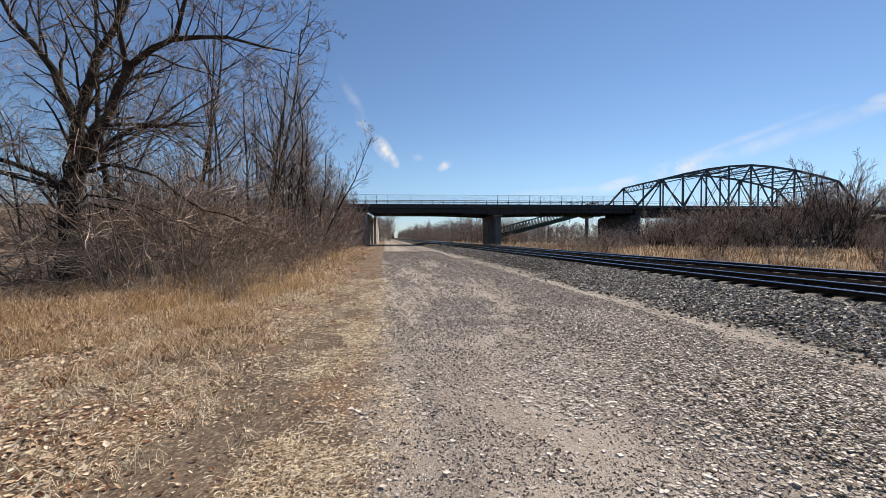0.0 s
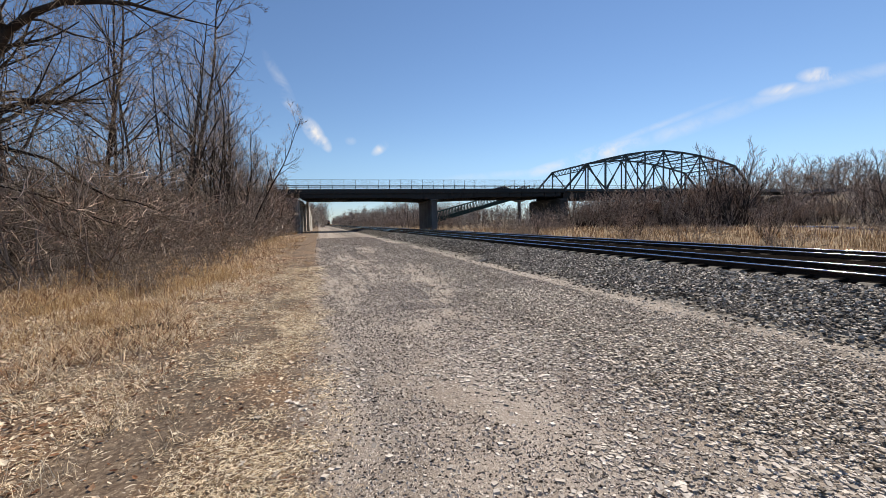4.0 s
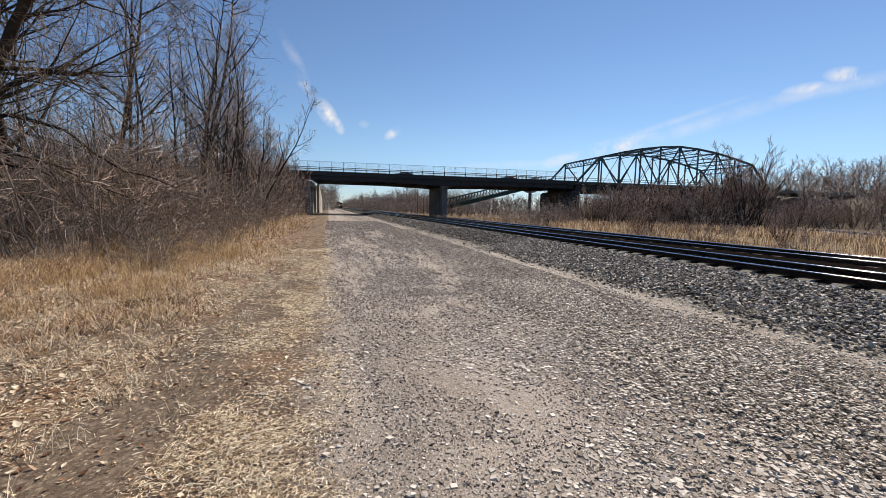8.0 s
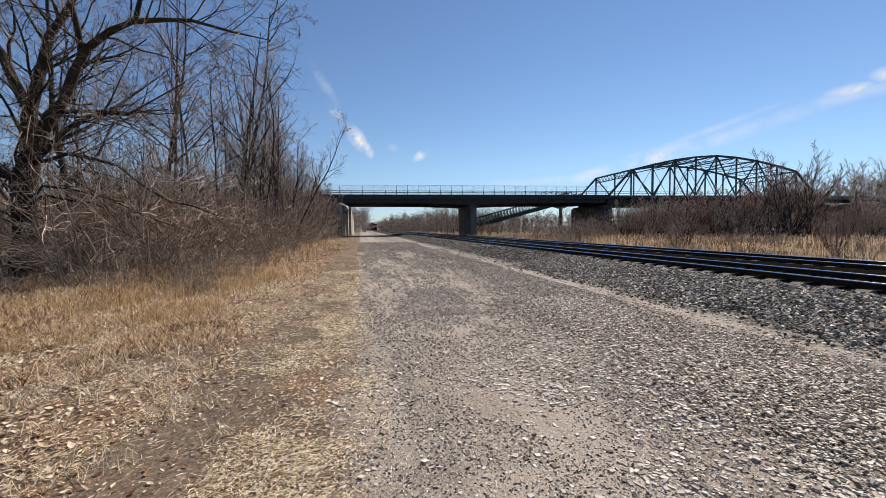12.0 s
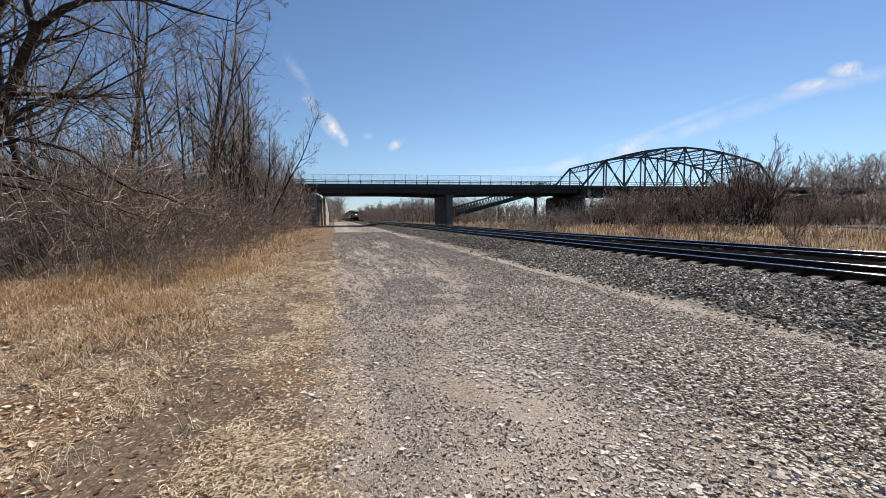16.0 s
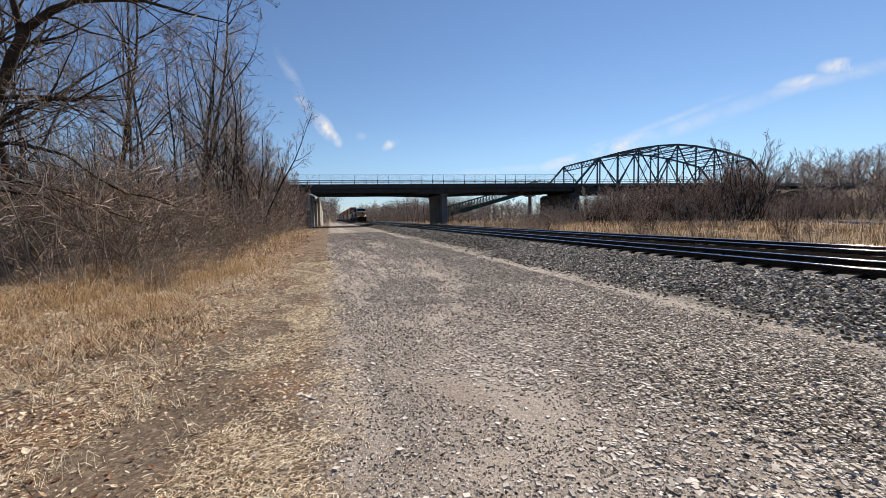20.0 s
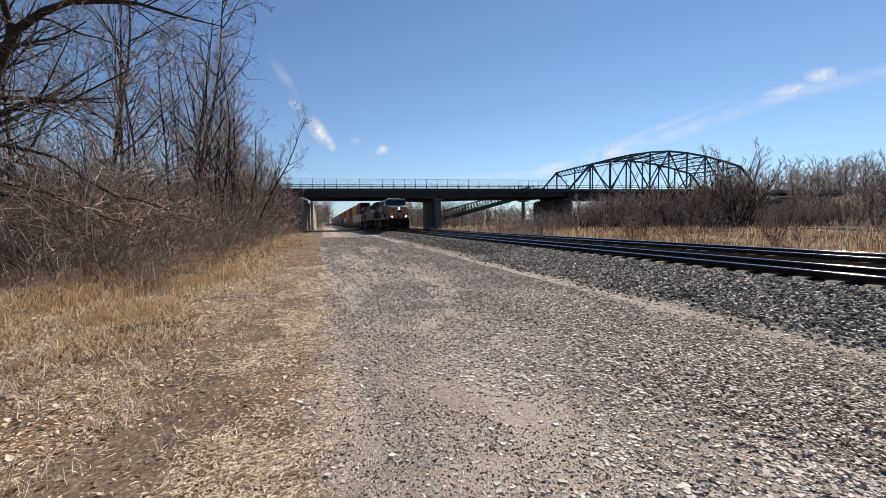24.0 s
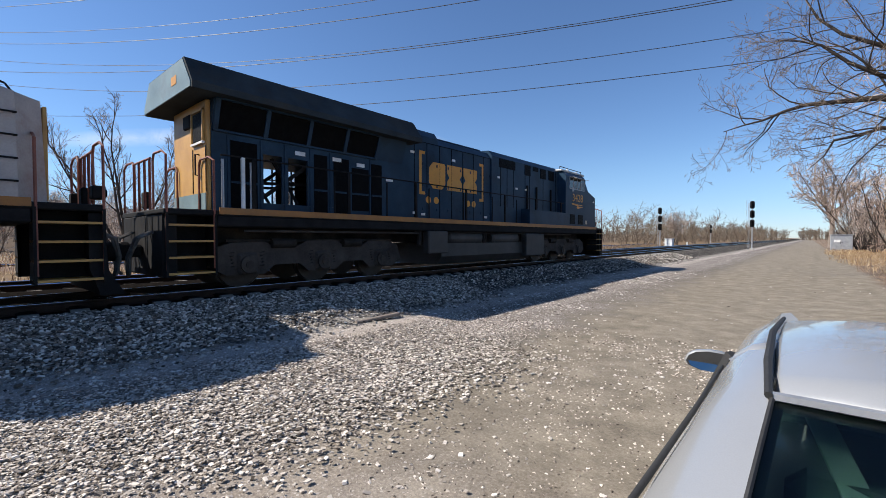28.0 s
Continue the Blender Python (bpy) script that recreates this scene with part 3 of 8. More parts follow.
def build_track(cx, ties_from, ties_to):
    tr = thing("railway_track", "steel rails on concrete ties in grey ballast", "railway track", pose(cx, 0, 0), kind="structure")
    for s in (-0.7525, 0.7525):
        mb = MB()
        ys = [-700.0, 1500.0]
        mb.prism(rail_profile(s), "y", *ys)
        r = part("rail", mb, M_rail_side, tr, "rusty steel rail with a polished head")
        arcs = [(s - 0.028 * math.cos(a), RAIL_Z - 0.014 + 0.017 * math.sin(a)) for a in [math.pi * i / 14 for i in range(15)]]
        strip = [(x, y, z) for y in ys for x, z in arcs]
        part("rail_head", MB().add(strip, [(i, i + 1, i + 16, i + 15) for i in range(14)]), M_rail_top, r, smooth=True)
    prof = [(-1.28, 0.20), (-1.28, 0.40), (-1.18, 0.435), (1.18, 0.435), (1.28, 0.40), (1.28, 0.20)]
    tie = MB().prism(prof, "y", -0.125, 0.125)
    tie.cbox(-0.90, -0.62, -0.09, 0.09, 0.43, 0.45)
    tie.cbox(0.62, 0.90, -0.09, 0.09, 0.43, 0.45)
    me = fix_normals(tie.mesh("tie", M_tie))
    rnd = random.Random(int(cx))
    y = ties_from
    while y < ties_to:
        t = new("tie", me)
        t.parent = tr
        t.matrix_basis = pose(rnd.uniform(-0.02, 0.02), y + rnd.uniform(-0.02, 0.02), rnd.uniform(-0.01, 0.012), 0, 0, rnd.uniform(-0.6, 0.6))
        y += 0.62
    far = MB()
    for y in list(np.arange(-160, ties_from, 0.62)) + list(np.arange(ties_to, 260, 0.62)):
        far.prism(prof, "y", y - 0.125, y + 0.125)
    tagged(part("far_ties", far, M_tie, tr, fix=False), kind="stuff")
    return tr


build_track(TRACK_X, -55, 95)
build_track(TRACK2_X, -40, 60)

# ---- road bridge over the tracks ----
BRIDGE = Matrix.Translation((-3.9, 93.4, 0)) @ Matrix.Rotation(radians(-3.4), 4, "Z")   # u along the road, v away
DECK_Z = 8.9


def build_overpass():
    br = thing("road_bridge", "dark steel girder road bridge with chain link fence over tracks", "bridge", BRIDGE)
    part("deck", MB().box(-9, 60.9, 0.25, 17.35, DECK_Z - 0.75, DECK_Z - 0.42), M_concrete_dark, br)
    part("kerb", MB().box(-6, 60.9, 0.0, 0.24, DECK_Z - 0.78, DECK_Z + 0.12), M_steel_dark, br)
    part("kerb", MB().box(-6, 60.9, 17.36, 17.6, DECK_Z - 0.78, DECK_Z + 0.12), M_steel_dark, br)

    def soffit(u):
        return 7.2 - 0.48 * max(0.0, 1 - abs(u - 29.0) / 15.0) ** 1.6

    for v in (0.5, 3.9, 7.2, 10.5, 13.8, 17.1):
        us = list(np.linspace(0.2, 60.0, 42))
        prof = [(u, DECK_Z - 0.76) for u in us] + [(u, soffit(u)) for u in us[::-1]]
        part("girder", girder(prof, v), M_steel_dark, br, "rust-stained dark steel girder")
    # wall pier beside the tracks
    pier = MB()
    pier.cbox(28.2, 29.6, 0.6, 17.0, -0.6, 6.45, 0.12)
    p = part("pier", pier, M_pier_mid, br, "weathered concrete wall pier")
    part("pier_cap", MB().cbox(28.0, 29.8, 0.3, 17.3, 6.45, 6.72, 0.06), M_concrete_dark, p)
    # fence
    post = MB().tube([(0, 0, DECK_Z), (0, 0, DECK_Z + 2.15)], 0.045, 6)
    base = MB().cbox(-0.07, 0.07, -0.09, 0.09, DECK_Z, DECK_Z + 0.95, 0.01)
    pm, bm_ = fix_normals(post.mesh("fence_post", M_galv)), fix_normals(base.mesh("rail_post", M_steel_dark))
    for v in (0.2, 17.4):
        for i in range(28):
            u = -5.2 + 2.42 * i
            for me, nm in ((pm, "fence_post"), (bm_, "rail_post")):
                o = new(nm, me)
                o.parent = br
                o.matrix_basis = pose(u, v, 0)
        for z, r in ((0.55, 0.06), (0.92, 0.06)):
            part("guard_rail", MB().tube([(-6, v, DECK_Z + z), (60.9, v, DECK_Z + z)], r, 6), M_steel_dark, br)
        part("fence_rail", MB().tube([(-6, v, DECK_Z + 2.13), (60.9, v, DECK_Z + 2.13)], 0.025, 5), M_galv, br)
        mesh = MB()
        step = 0.24
        n = int(66.9 / step)
        for i in range(n + 8):
            u0 = -6 + i * step
            for d in (-1, 1):
                a, b = (u0, v, DECK_Z + 0.1), (u0 + d * 2.0, v, DECK_Z + 2.1)
                if -6 <= a[0] <= 60.9 and -6 <= b[0] <= 60.9:
                    mesh.beam(a, b, 0.010, 0.010)
        tagged(part("chain_link", mesh, M_galv, br, "thin grey chain link mesh", fix=False), kind="stuff")
    # abutment along the gravel road
    ab = MB().box(-3.2, -0.45, 0.3, 17.3, -0.5, 7.15)
    a = part("abutment", ab, M_concrete_dark, br, "stained concrete abutment with pale pilasters")
    for v0, v1 in ((0.3, 2.6), (15.0, 17.3)):
        part("pilaster", MB().prism([(-0.44, -0.5), (0.05, -0.5), (0.05, 6.5), (-0.44, 6.9)], "y", v0, v1), M_concrete, a, "pale concrete pilaster")
    part("coping", MB().prism([(-0.44, 6.1), (0.0, 6.1), (0.0, 6.5), (-0.44, 6.85)], "y", 2.61, 14.99), M_concrete, a)
    for u, w in ((44.6, 0.9), (46.2, 0.9), (48.0, 0.8), (49.4, 0.8)):
        fr = MB()
        for q in (u, u + w):
            fr.beam((q, 0.45, DECK_Z - 0.42), (q, 0.45, DECK_Z + 0.75), 0.09, 0.09)
        fr.beam((u - 0.3, 0.45, DECK_Z + 0.5), (u + w + 0.3, 0.45, DECK_Z + 0.78), 0.12, 0.12)
        part("barrier_frame", fr, M_black, br, "black steel barrier frame")
    wing = MB().prism([(17.31, -0.5), (27.0, -0.5), (27.0, 3.4), (17.31, 7.1)], "x", 0.0, 0.6)
    part("wing_wall", wing, M_concrete, br, "pale concrete wing wall")
    return br


def girder(prof, v):
    """An I-girder: a web of the given profile, flanges and stiffeners."""
    n = len(prof) // 2
    mb = MB().prism(prof, "y", v - 0.02, v + 0.02)
    for ring in (prof[:n], prof[n:]):
        for (a, p), (b, q) in zip(ring, ring[1:]):
            mb.beam((a, v, p), (b, v, q), 0.45, 0.06)
    for i in range(0, n, 2):
        u, top, bot = prof[i][0], prof[i][1], prof[2 * n - 1 - i][1]
        mb.box(u - 0.015, u + 0.015, v - 0.2, v + 0.2, bot, top)
    return mb


build_overpass()


def build_truss():
    tb = thing("truss_bridge", "blue-green riveted steel through truss road bridge with a curved top", "bridge", BRIDGE)
    half = [(61.0, 0.0), (66.6, 5.95), (72.1, 7.3), (77.7, 8.45), (83.2, 9.2), (88.6, 9.55)]
    far_side = 17.5
    nodes = half + [(177.2 - u, h) for u, h in half[:-1][::-1]]
    n = len(nodes)
    for v in (0.6, far_side):
        side = part("bottom_chord", MB().beam((61.0, v, DECK_Z - 0.2), (116.2, v, DECK_Z - 0.2), 0.4, 0.5), M_truss, tb)
        for i in range(n - 1):
            (u0, h0), (u1, h1) = nodes[i], nodes[i + 1]
            part("end_post" if i in (0, n - 2) else "top_chord", MB().beam((u0, v, DECK_Z + h0), (u1, v, DECK_Z + h1), 0.45, 0.42), M_truss, tb)
        for i in range(1, n - 1):
            u, h = nodes[i]
            part("vertical", MB().beam((u, v, DECK_Z), (u, v, DECK_Z + h), 0.3, 0.26), M_truss, tb)
        for i in range(1, n - 2):
            (u0, h0), (u1, h1) = nodes[i], nodes[i + 1]
            a, b = ((u0, v, DECK_Z + h0), (u1, v, DECK_Z)) if i % 2 else ((u0, v, DECK_Z), (u1, v, DECK_Z + h1))
            part("diagonal", MB().beam(a, b, 0.26, 0.24), M_truss, tb)
            if 3 <= i <= n - 5:
                a, b = ((u0, v, DECK_Z), (u1, v, DECK_Z + h1)) if i % 2 else ((u0, v, DECK_Z + h0), (u1, v, DECK_Z))
                part("counter_brace", MB().beam(a, b, 0.1, 0.1), M_truss, tb)
        for z in (0.5, 0.95):
            part("guard_rail", MB().beam((61.0, v + (0.5 if v < 5 else -0.5), DECK_Z + z), (116.2, v + (0.5 if v < 5 else -0.5), DECK_Z + z), 0.06, 0.1), M_truss, tb)
    # latticed portals at both ends
    for u, h in (nodes[1], nodes[-2]):
        part("portal_chord", MB().beam((u, 0.6, DECK_Z + h - 1.3), (u, far_side, DECK_Z + h - 1.3), 0.2, 0.22), M_truss, tb)
        m = 22
        for i in range(m):
            a, b = 0.6 + (far_side - 0.6) * i / m, 0.6 + (far_side - 0.6) * (i + 1) / m
            part("portal_lattice", MB().beam((u, a, DECK_Z + h - (1.3 if i % 2 else 0)), (u, b, DECK_Z + h - (0 if i % 2 else 1.3)), 0.08, 0.10), M_truss, tb)
    for i in range(1, n - 1):
        u, h = nodes[i]
        part("top_strut", MB().beam((u, 0.6, DECK_Z + h), (u, far_side, DECK_Z + h), 0.25, 0.3), M_truss, tb)
        if 2 <= i <= n - 3:
            part("portal_brace", MB().beam((u, 0.6, DECK_Z + h - 1.0), (u, far_side, DECK_Z + h - 1.0), 0.12, 0.15), M_truss, tb)
        if i < n - 2:
            u1, h1 = nodes[i + 1]
            for a, b in ((0.6, far_side), (far_side, 0.6)):
                part("top_lateral", MB().beam((u, a, DECK_Z + h), (u1, b, DECK_Z + h1), 0.12, 0.12), M_truss, tb)
    part("deck", MB().box(61.0, 116.2, 0.85, 17.2, DECK_Z - 0.5, DECK_Z - 0.1), M_concrete_dark, tb)
    for v in (1.6, 6.5, 11.5, 16.4):
        part("stringer", MB().beam((61.1, v, DECK_Z - 1.35), (116.1, v, DECK_Z - 1.35), 0.3, 1.6), M_steel_dark, tb, "deep dark steel stringer")
    for i in range(n):
        part("floor_beam", MB().beam((nodes[i][0], 0.6, DECK_Z - 0.65), (nodes[i][0], far_side, DECK_Z - 0.65), 0.2, 0.55), M_steel_dark, tb)
    part("pier", MB().cbox(59.6, 61.8, 0.2, 17.8, -1.0, 6.5, 0.15).cbox(59.9, 61.5, 0.6, 17.4, 6.5, 6.75, 0.04), M_pier, tb, "massive stained concrete pier")
    part("pier", MB().cbox(114.8, 120.4, 0.2, 17.8, -1.0, 6.7, 0.15), M_pier, tb, "massive stained concrete pier")
    return tb


build_truss()


def build_approach(name, u0, u1):
    ob = new(name, fix_normals(MB().box(u0, u1, 0.6, 17.0, DECK_Z - 0.9, DECK_Z - 0.06).mesh(name, M_concrete_dark)))
    ob.matrix_world = BRIDGE
    tagged(ob, "grey road on the bank that leads onto the bridge", "road", kind="structure")


build_approach("road_east", 116.3, 420)
build_approach("road_west", -420, -9)


def build_ramp():
    """The sloping lattice girder behind the road bridge."""
    r = thing("sloping_girder", "green steel lattice girder that slopes up behind the road bridge", "girder bridge")
    a, b = Vector((33.0, 126, 1.23)), Vector((66.5, 126, 9.9))
    for dy in (0, 2.4):
        p, q = a + Vector((0, dy, 0)), b + Vector((0, dy, 0))
        part("bottom_chord", MB().beam(p, q, 0.3, 0.35), M_green, r)
        part("side_plate", MB().beam(p + Vector((0, 0, 0.5)), q + Vector((0, 0, 0.5)), 0.06, 0.9), M_green, r)
        up = Vector((0, 0, 2.9))
        part("top_chord", MB().beam(p + up, q + up, 0.25, 0.3), M_green, r)
        n = 34
        for i in range(n + 1):
            s = p.lerp(q, i / n)
            part("vertical", MB().beam(s, s + up, 0.14, 0.14), M_green, r)
            if i < n:
                s2 = p.lerp(q, (i + 1) / n)
                part("diagonal", MB().beam(s, s2 + up, 0.12, 0.12), M_green, r)
    part("deck", MB().beam(a + Vector((0, 1.2, 0.1)), b + Vector((0, 1.2, 0.1)), 2.2, 0.12), M_steel_dark, r)
    # a hammerhead column carries the upper end, an abutment the foot
    part("column", MB().tube([(63.3, 127.2, -0.6), (63.3, 127.2, 8.0)], 0.55, 12), M_pier_mid, r)
    part("column_head", MB().prism([(62.5, 7.6), (64.1, 7.6), (66.0, 8.4), (66.0, 9.0), (60.2, 9.0), (60.2, 8.4)], "y", 126.4, 128.0), M_pier_mid, r)
    part("foot_wall", MB().cbox(31.4, 33.6, 125.2, 129.2, -0.8, 1.2, 0.05), M_concrete, r, "pale concrete foot wall")
    for x, z, w in ((64.0, 11.6, 1.6), (66.6, 11.9, 1.5), (69.0, 12.1, 1.4)):
        part("frame", MB().beam((x, 126, z), (x + w, 126, z + 0.1), 0.5, 0.25).beam((x, 126, 9.5), (x, 126, z), 0.2, 0.2).beam((x + w, 126, 9.5), (x + w, 126, z), 0.2, 0.2), M_steel_dark, r)
    part("landing", MB().cbox(63.5, 71, 125.6, 128.6, 9.9, 10.25, 0.03), M_steel_dark, r)
    part("support", MB().tube([(70.3, 127, -0.6), (70.3, 127, 9.9)], 0.22, 8), M_steel_dark, r)


build_ramp()

# ---- the train ----
M_blue_old = surface("faded_grey_blue_paint", (0.04, 0.058, 0.07), (0.075, 0.095, 0.105), 1.2, 30, 0.45, 0, 0.06, 0.002, stain=(0.05, 0.05, 0.05))
M_blue_new = surface("dark_blue_locomotive_paint", (0.016, 0.037, 0.064), (0.03, 0.061, 0.097), 1.2, 30, 0.36, 0, 0.06, 0.002, stain=(0.02, 0.026, 0.032))
M_blue_new.node_tree.nodes["Principled BSDF"].inputs["Specular IOR Level"].default_value = 0.08
M_yellow = surface("golden_yellow_paint", (0.50, 0.21, 0.015), (0.68, 0.31, 0.025), 1.6, 30, 0.42, 0, 0.06, 0.002, stain=(0.36, 0.17, 0.03))
# worn stripe yellow, dulled in the colour for the shaded side
M_stripe = surface("shaded_worn_orange_stripe_paint", (0.24, 0.098, 0.016), (0.40, 0.165, 0.024), 1.6, 30, 0.5, 0, 0.06, 0.002, stain=(0.20, 0.09, 0.03))
M_nose = surface("faded_yellow_nose_paint", (0.42, 0.22, 0.05), (0.56, 0.31, 0.08), 1.6, 30, 0.5, 0, 0.1, 0.002, stain=(0.30, 0.15, 0.06))
# grimy faded nose paint, darkened further for the shade on the train's front
M_nose_shaded = surface("shaded_grimy_faded_nose_paint", (0.36, 0.162, 0.056), (0.50, 0.25, 0.088), 2.4, 30, 0.55, 0, 0.1, 0.002, stain=(0.24, 0.115, 0.07))
M_cab_grey = surface("blue_grey_roof_paint", (0.11, 0.165, 0.175), (0.20, 0.275, 0.285), 1.6, 30, 0.5, 0, 0.1, 0.002, stain=(0.12, 0.12, 0.12))
M_under = surface("grimy_black_running_gear", (0.009, 0.008, 0.007), (0.045, 0.038, 0.033), 2.2, 30, 0.75, 0.1, 0.3, 0.006, stain=(0.10, 0.075, 0.055))
M_frame = surface("dusty_brown_bogie_frame", (0.030, 0.025, 0.022), (0.085, 0.072, 0.062), 2.2, 30, 0.8, 0, 0.3, 0.006, stain=(0.03, 0.024, 0.02))
M_hose = surface("dusty_grey_hose", (0.08, 0.075, 0.07), (0.24, 0.225, 0.21), 6, 30, 0.8, 0, 0.1)
M_roofpaint = surface("dark_grey_roof_paint", (0.020, 0.027, 0.031), (0.047, 0.057, 0.062), 1.4, 30, 0.8, 0, 0.1, 0.002, stain=(0.05, 0.04, 0.03))
# roof grey lightened in colour for the sunlit edge of roof and sunshade
M_cab_pale = surface("sunlit_pale_grey_roof_paint", (0.42, 0.43, 0.42), (0.58, 0.59, 0.57), 2, 30, 0.6, 0, 0.1, stain=(0.25, 0.23, 0.21))
M_tank = surface("dusty_black_tank", (0.02, 0.0185, 0.017), (0.06, 0.055, 0.05), 1.6, 30, 0.6, 0.1, 0.15, 0.003)
M_grille = surface("screen_and_opening_black", (0.002, 0.002, 0.0025), (0.007, 0.0075, 0.008), 8, 160, 0.6, 0.2, 0.6, 0.01)
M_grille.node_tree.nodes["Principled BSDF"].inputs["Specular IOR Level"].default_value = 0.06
M_wheel = surface("brown_steel_wheel", (0.022, 0.017, 0.014), (0.06, 0.046, 0.037), 4, 40, 0.6, 0.5, 0.2)
M_tread = surface("bright_wheel_tread", (0.35, 0.34, 0.33), (0.5, 0.49, 0.48), 4, 40, 0.3, 1.0, 0.05)
M_white = surface("white_paint", (0.62, 0.62, 0.60), (0.80, 0.80, 0.78), 3, 40, 0.5, 0, 0.05, stain=(0.45, 0.43, 0.40))
M_plate = surface("tan_plate", (0.36, 0.32, 0.24), (0.48, 0.44, 0.34), 3, 40, 0.6, 0, 0.05)
M_red = surface("red_paint", (0.30, 0.03, 0.02), (0.45, 0.05, 0.035), 3, 40, 0.5, 0, 0.05)
M_glass = surface("dark_cab_glass", (0.008, 0.012, 0.014), (0.014, 0.02, 0.022), 3, 20, 0.06, 0, 0)
M_nose_pale = surface("chalky_grey_nose_paint", (0.33, 0.30, 0.285), (0.48, 0.45, 0.425), 1.6, 30, 0.6, 0, 0.1, 0.002, stain=(0.26, 0.15, 0.12))
M_lamp = glow("headlight", (1.0, 0.80, 0.58), 20.0)
M_rustrail = surface("faded_red_handrail", (0.15, 0.045, 0.03), (0.30, 0.10, 0.06), 4, 30, 0.6, 0, 0.1)


def text_mesh(words, size, mat, name, depth=0.004):
    c = bpy.data.curves.new(name, "FONT")
    c.body, c.size, c.extrude, c.align_x, c.align_y = words, size, depth, "CENTER", "CENTER"
    o = bpy.data.objects.new(name, c)
    scene.collection.objects.link(o)
    dg = bpy.context.evaluated_depsgraph_get()
    me = bpy.data.meshes.new_from_object(o.evaluated_get(dg))
    bpy.data.objects.remove(o)
    me.name = name
    me.materials.clear()
    me.materials.append(mat)
    return me


def on_side(me, name, parent, x, y, z, sx=1.0, label=""):
    """Lays a flat mesh made in the XY plane upright on a side wall that faces -x, to be read from there."""
    o = new(name, me)
    o.parent = parent
    # reading direction runs towards -y for a viewer who looks towards +x
    m = Matrix(((0, 0, -1, x), (-1 * sx, 0, 0, y), (0, 1, 0, z), (0, 0, 0, 1)))
    o.matrix_basis = m
    if label:
        o["label"] = label
    return o


def wheelset(mb_w, mb_t, y, r=0.53):
    for s in (-1, 1):
        x = s * 0.7525
        mb_w.tube([(x - 0.06, y, r), (x + 0.06, y, r)], r - 0.004, 28)
        mb_t.tube([(x - 0.055, y, r), (x + 0.055, y, r)], r, 32, cap=False)
        mb_w.tube([(x - s * 0.075, y, r), (x - s * 0.05, y, r)], r + 0.028, 28)
    mb_w.tube([(-0.7, y, r), (0.7, y, r)], 0.09, 10)


def bogie(loco, yc):
    b = part("bogie", MB().cbox(-0.62, 0.62, yc - 2.6, yc + 2.6, 0.62, 0.86, 0.05), M_under, loco, "grimy six-wheel bogie")
    for s in (-1, 1):
        x = s * 1.14
        fr = [(yc - 2.75, 0.50), (yc - 2.62, 0.92), (yc - 2.3, 1.02), (yc - 1.5, 1.04), (yc - 1.25, 0.92), (yc - 0.7, 0.92), (yc - 0.4, 1.06), (yc + 0.45, 1.06), (yc + 0.75, 0.92), (yc + 1.3, 0.92), (yc + 1.55, 1.04),
              (yc + 2.3, 1.02), (yc + 2.62, 0.92), (yc + 2.75, 0.50), (yc + 2.4, 0.30), (yc + 1.55, 0.30), (yc + 1.3, 0.50), (yc + 0.65, 0.50), (yc + 0.4, 0.30), (yc - 0.4, 0.30), (yc - 0.65, 0.50), (yc - 1.3, 0.50), (yc - 1.55, 0.30), (yc - 2.4, 0.30)]
        f = part("side_frame", MB().prism(fr, "x", x - 0.08, x + 0.08), M_frame, b)
        for k in (-1.95, 0, 1.95):
            part("axle_box", MB().cbox(x - 0.14 if s < 0 else x - 0.1, x + 0.1 if s < 0 else x + 0.14, yc + k - 0.24, yc + k + 0.24, 0.30, 0.80, 0.06).tube([(x + s * 0.12, yc + k, 0.53), (x + s * 0.20, yc + k, 0.53)], 0.19, 16), M_frame, f)
            part("bearing_cap", MB().tube([(x + s * 0.19, yc + k, 0.53), (x + s * 0.225, yc + k, 0.53)], 0.09, 12), M_wheel, f)
            for e in (-0.34, 0.34):
                sp = MB()
                pts = [(x + 0.09 * math.cos(t * 1.2), yc + k + e + 0.09 * math.sin(t * 1.2), 0.46 + t * 0.0145) for t in range(26)]
                part("spring", sp.tube(pts, 0.018, 4), M_under, f)
        part("brake_rigging", MB().tube([(x + s * 0.03, yc - 2.4, 1.06), (x + s * 0.03, yc + 2.4, 1.06)], 0.035, 6).tube([(x + s * 0.1, yc - 1.2, 1.0), (x + s * 0.1, yc - 0.6, 1.0)], 0.11, 10).tube([(x + s * 0.1, yc + 0.8, 1.0), (x + s * 0.1, yc + 1.4, 1.0)], 0.11, 10), M_under, f)
    for k in (-1.95, 0, 1.95):
        w, t = MB(), MB()
        wheelset(w, t, yc + k)
        ws = part("wheelset", w, M_wheel, b)
        part("tread", t, M_tread, ws)
    return b


def steps(mb, x, y0, y1, zs):
    for z in zs:
        mb.box(x - 0.26, x + 0.26, y0, y1, z - 0.02, z + 0.02)


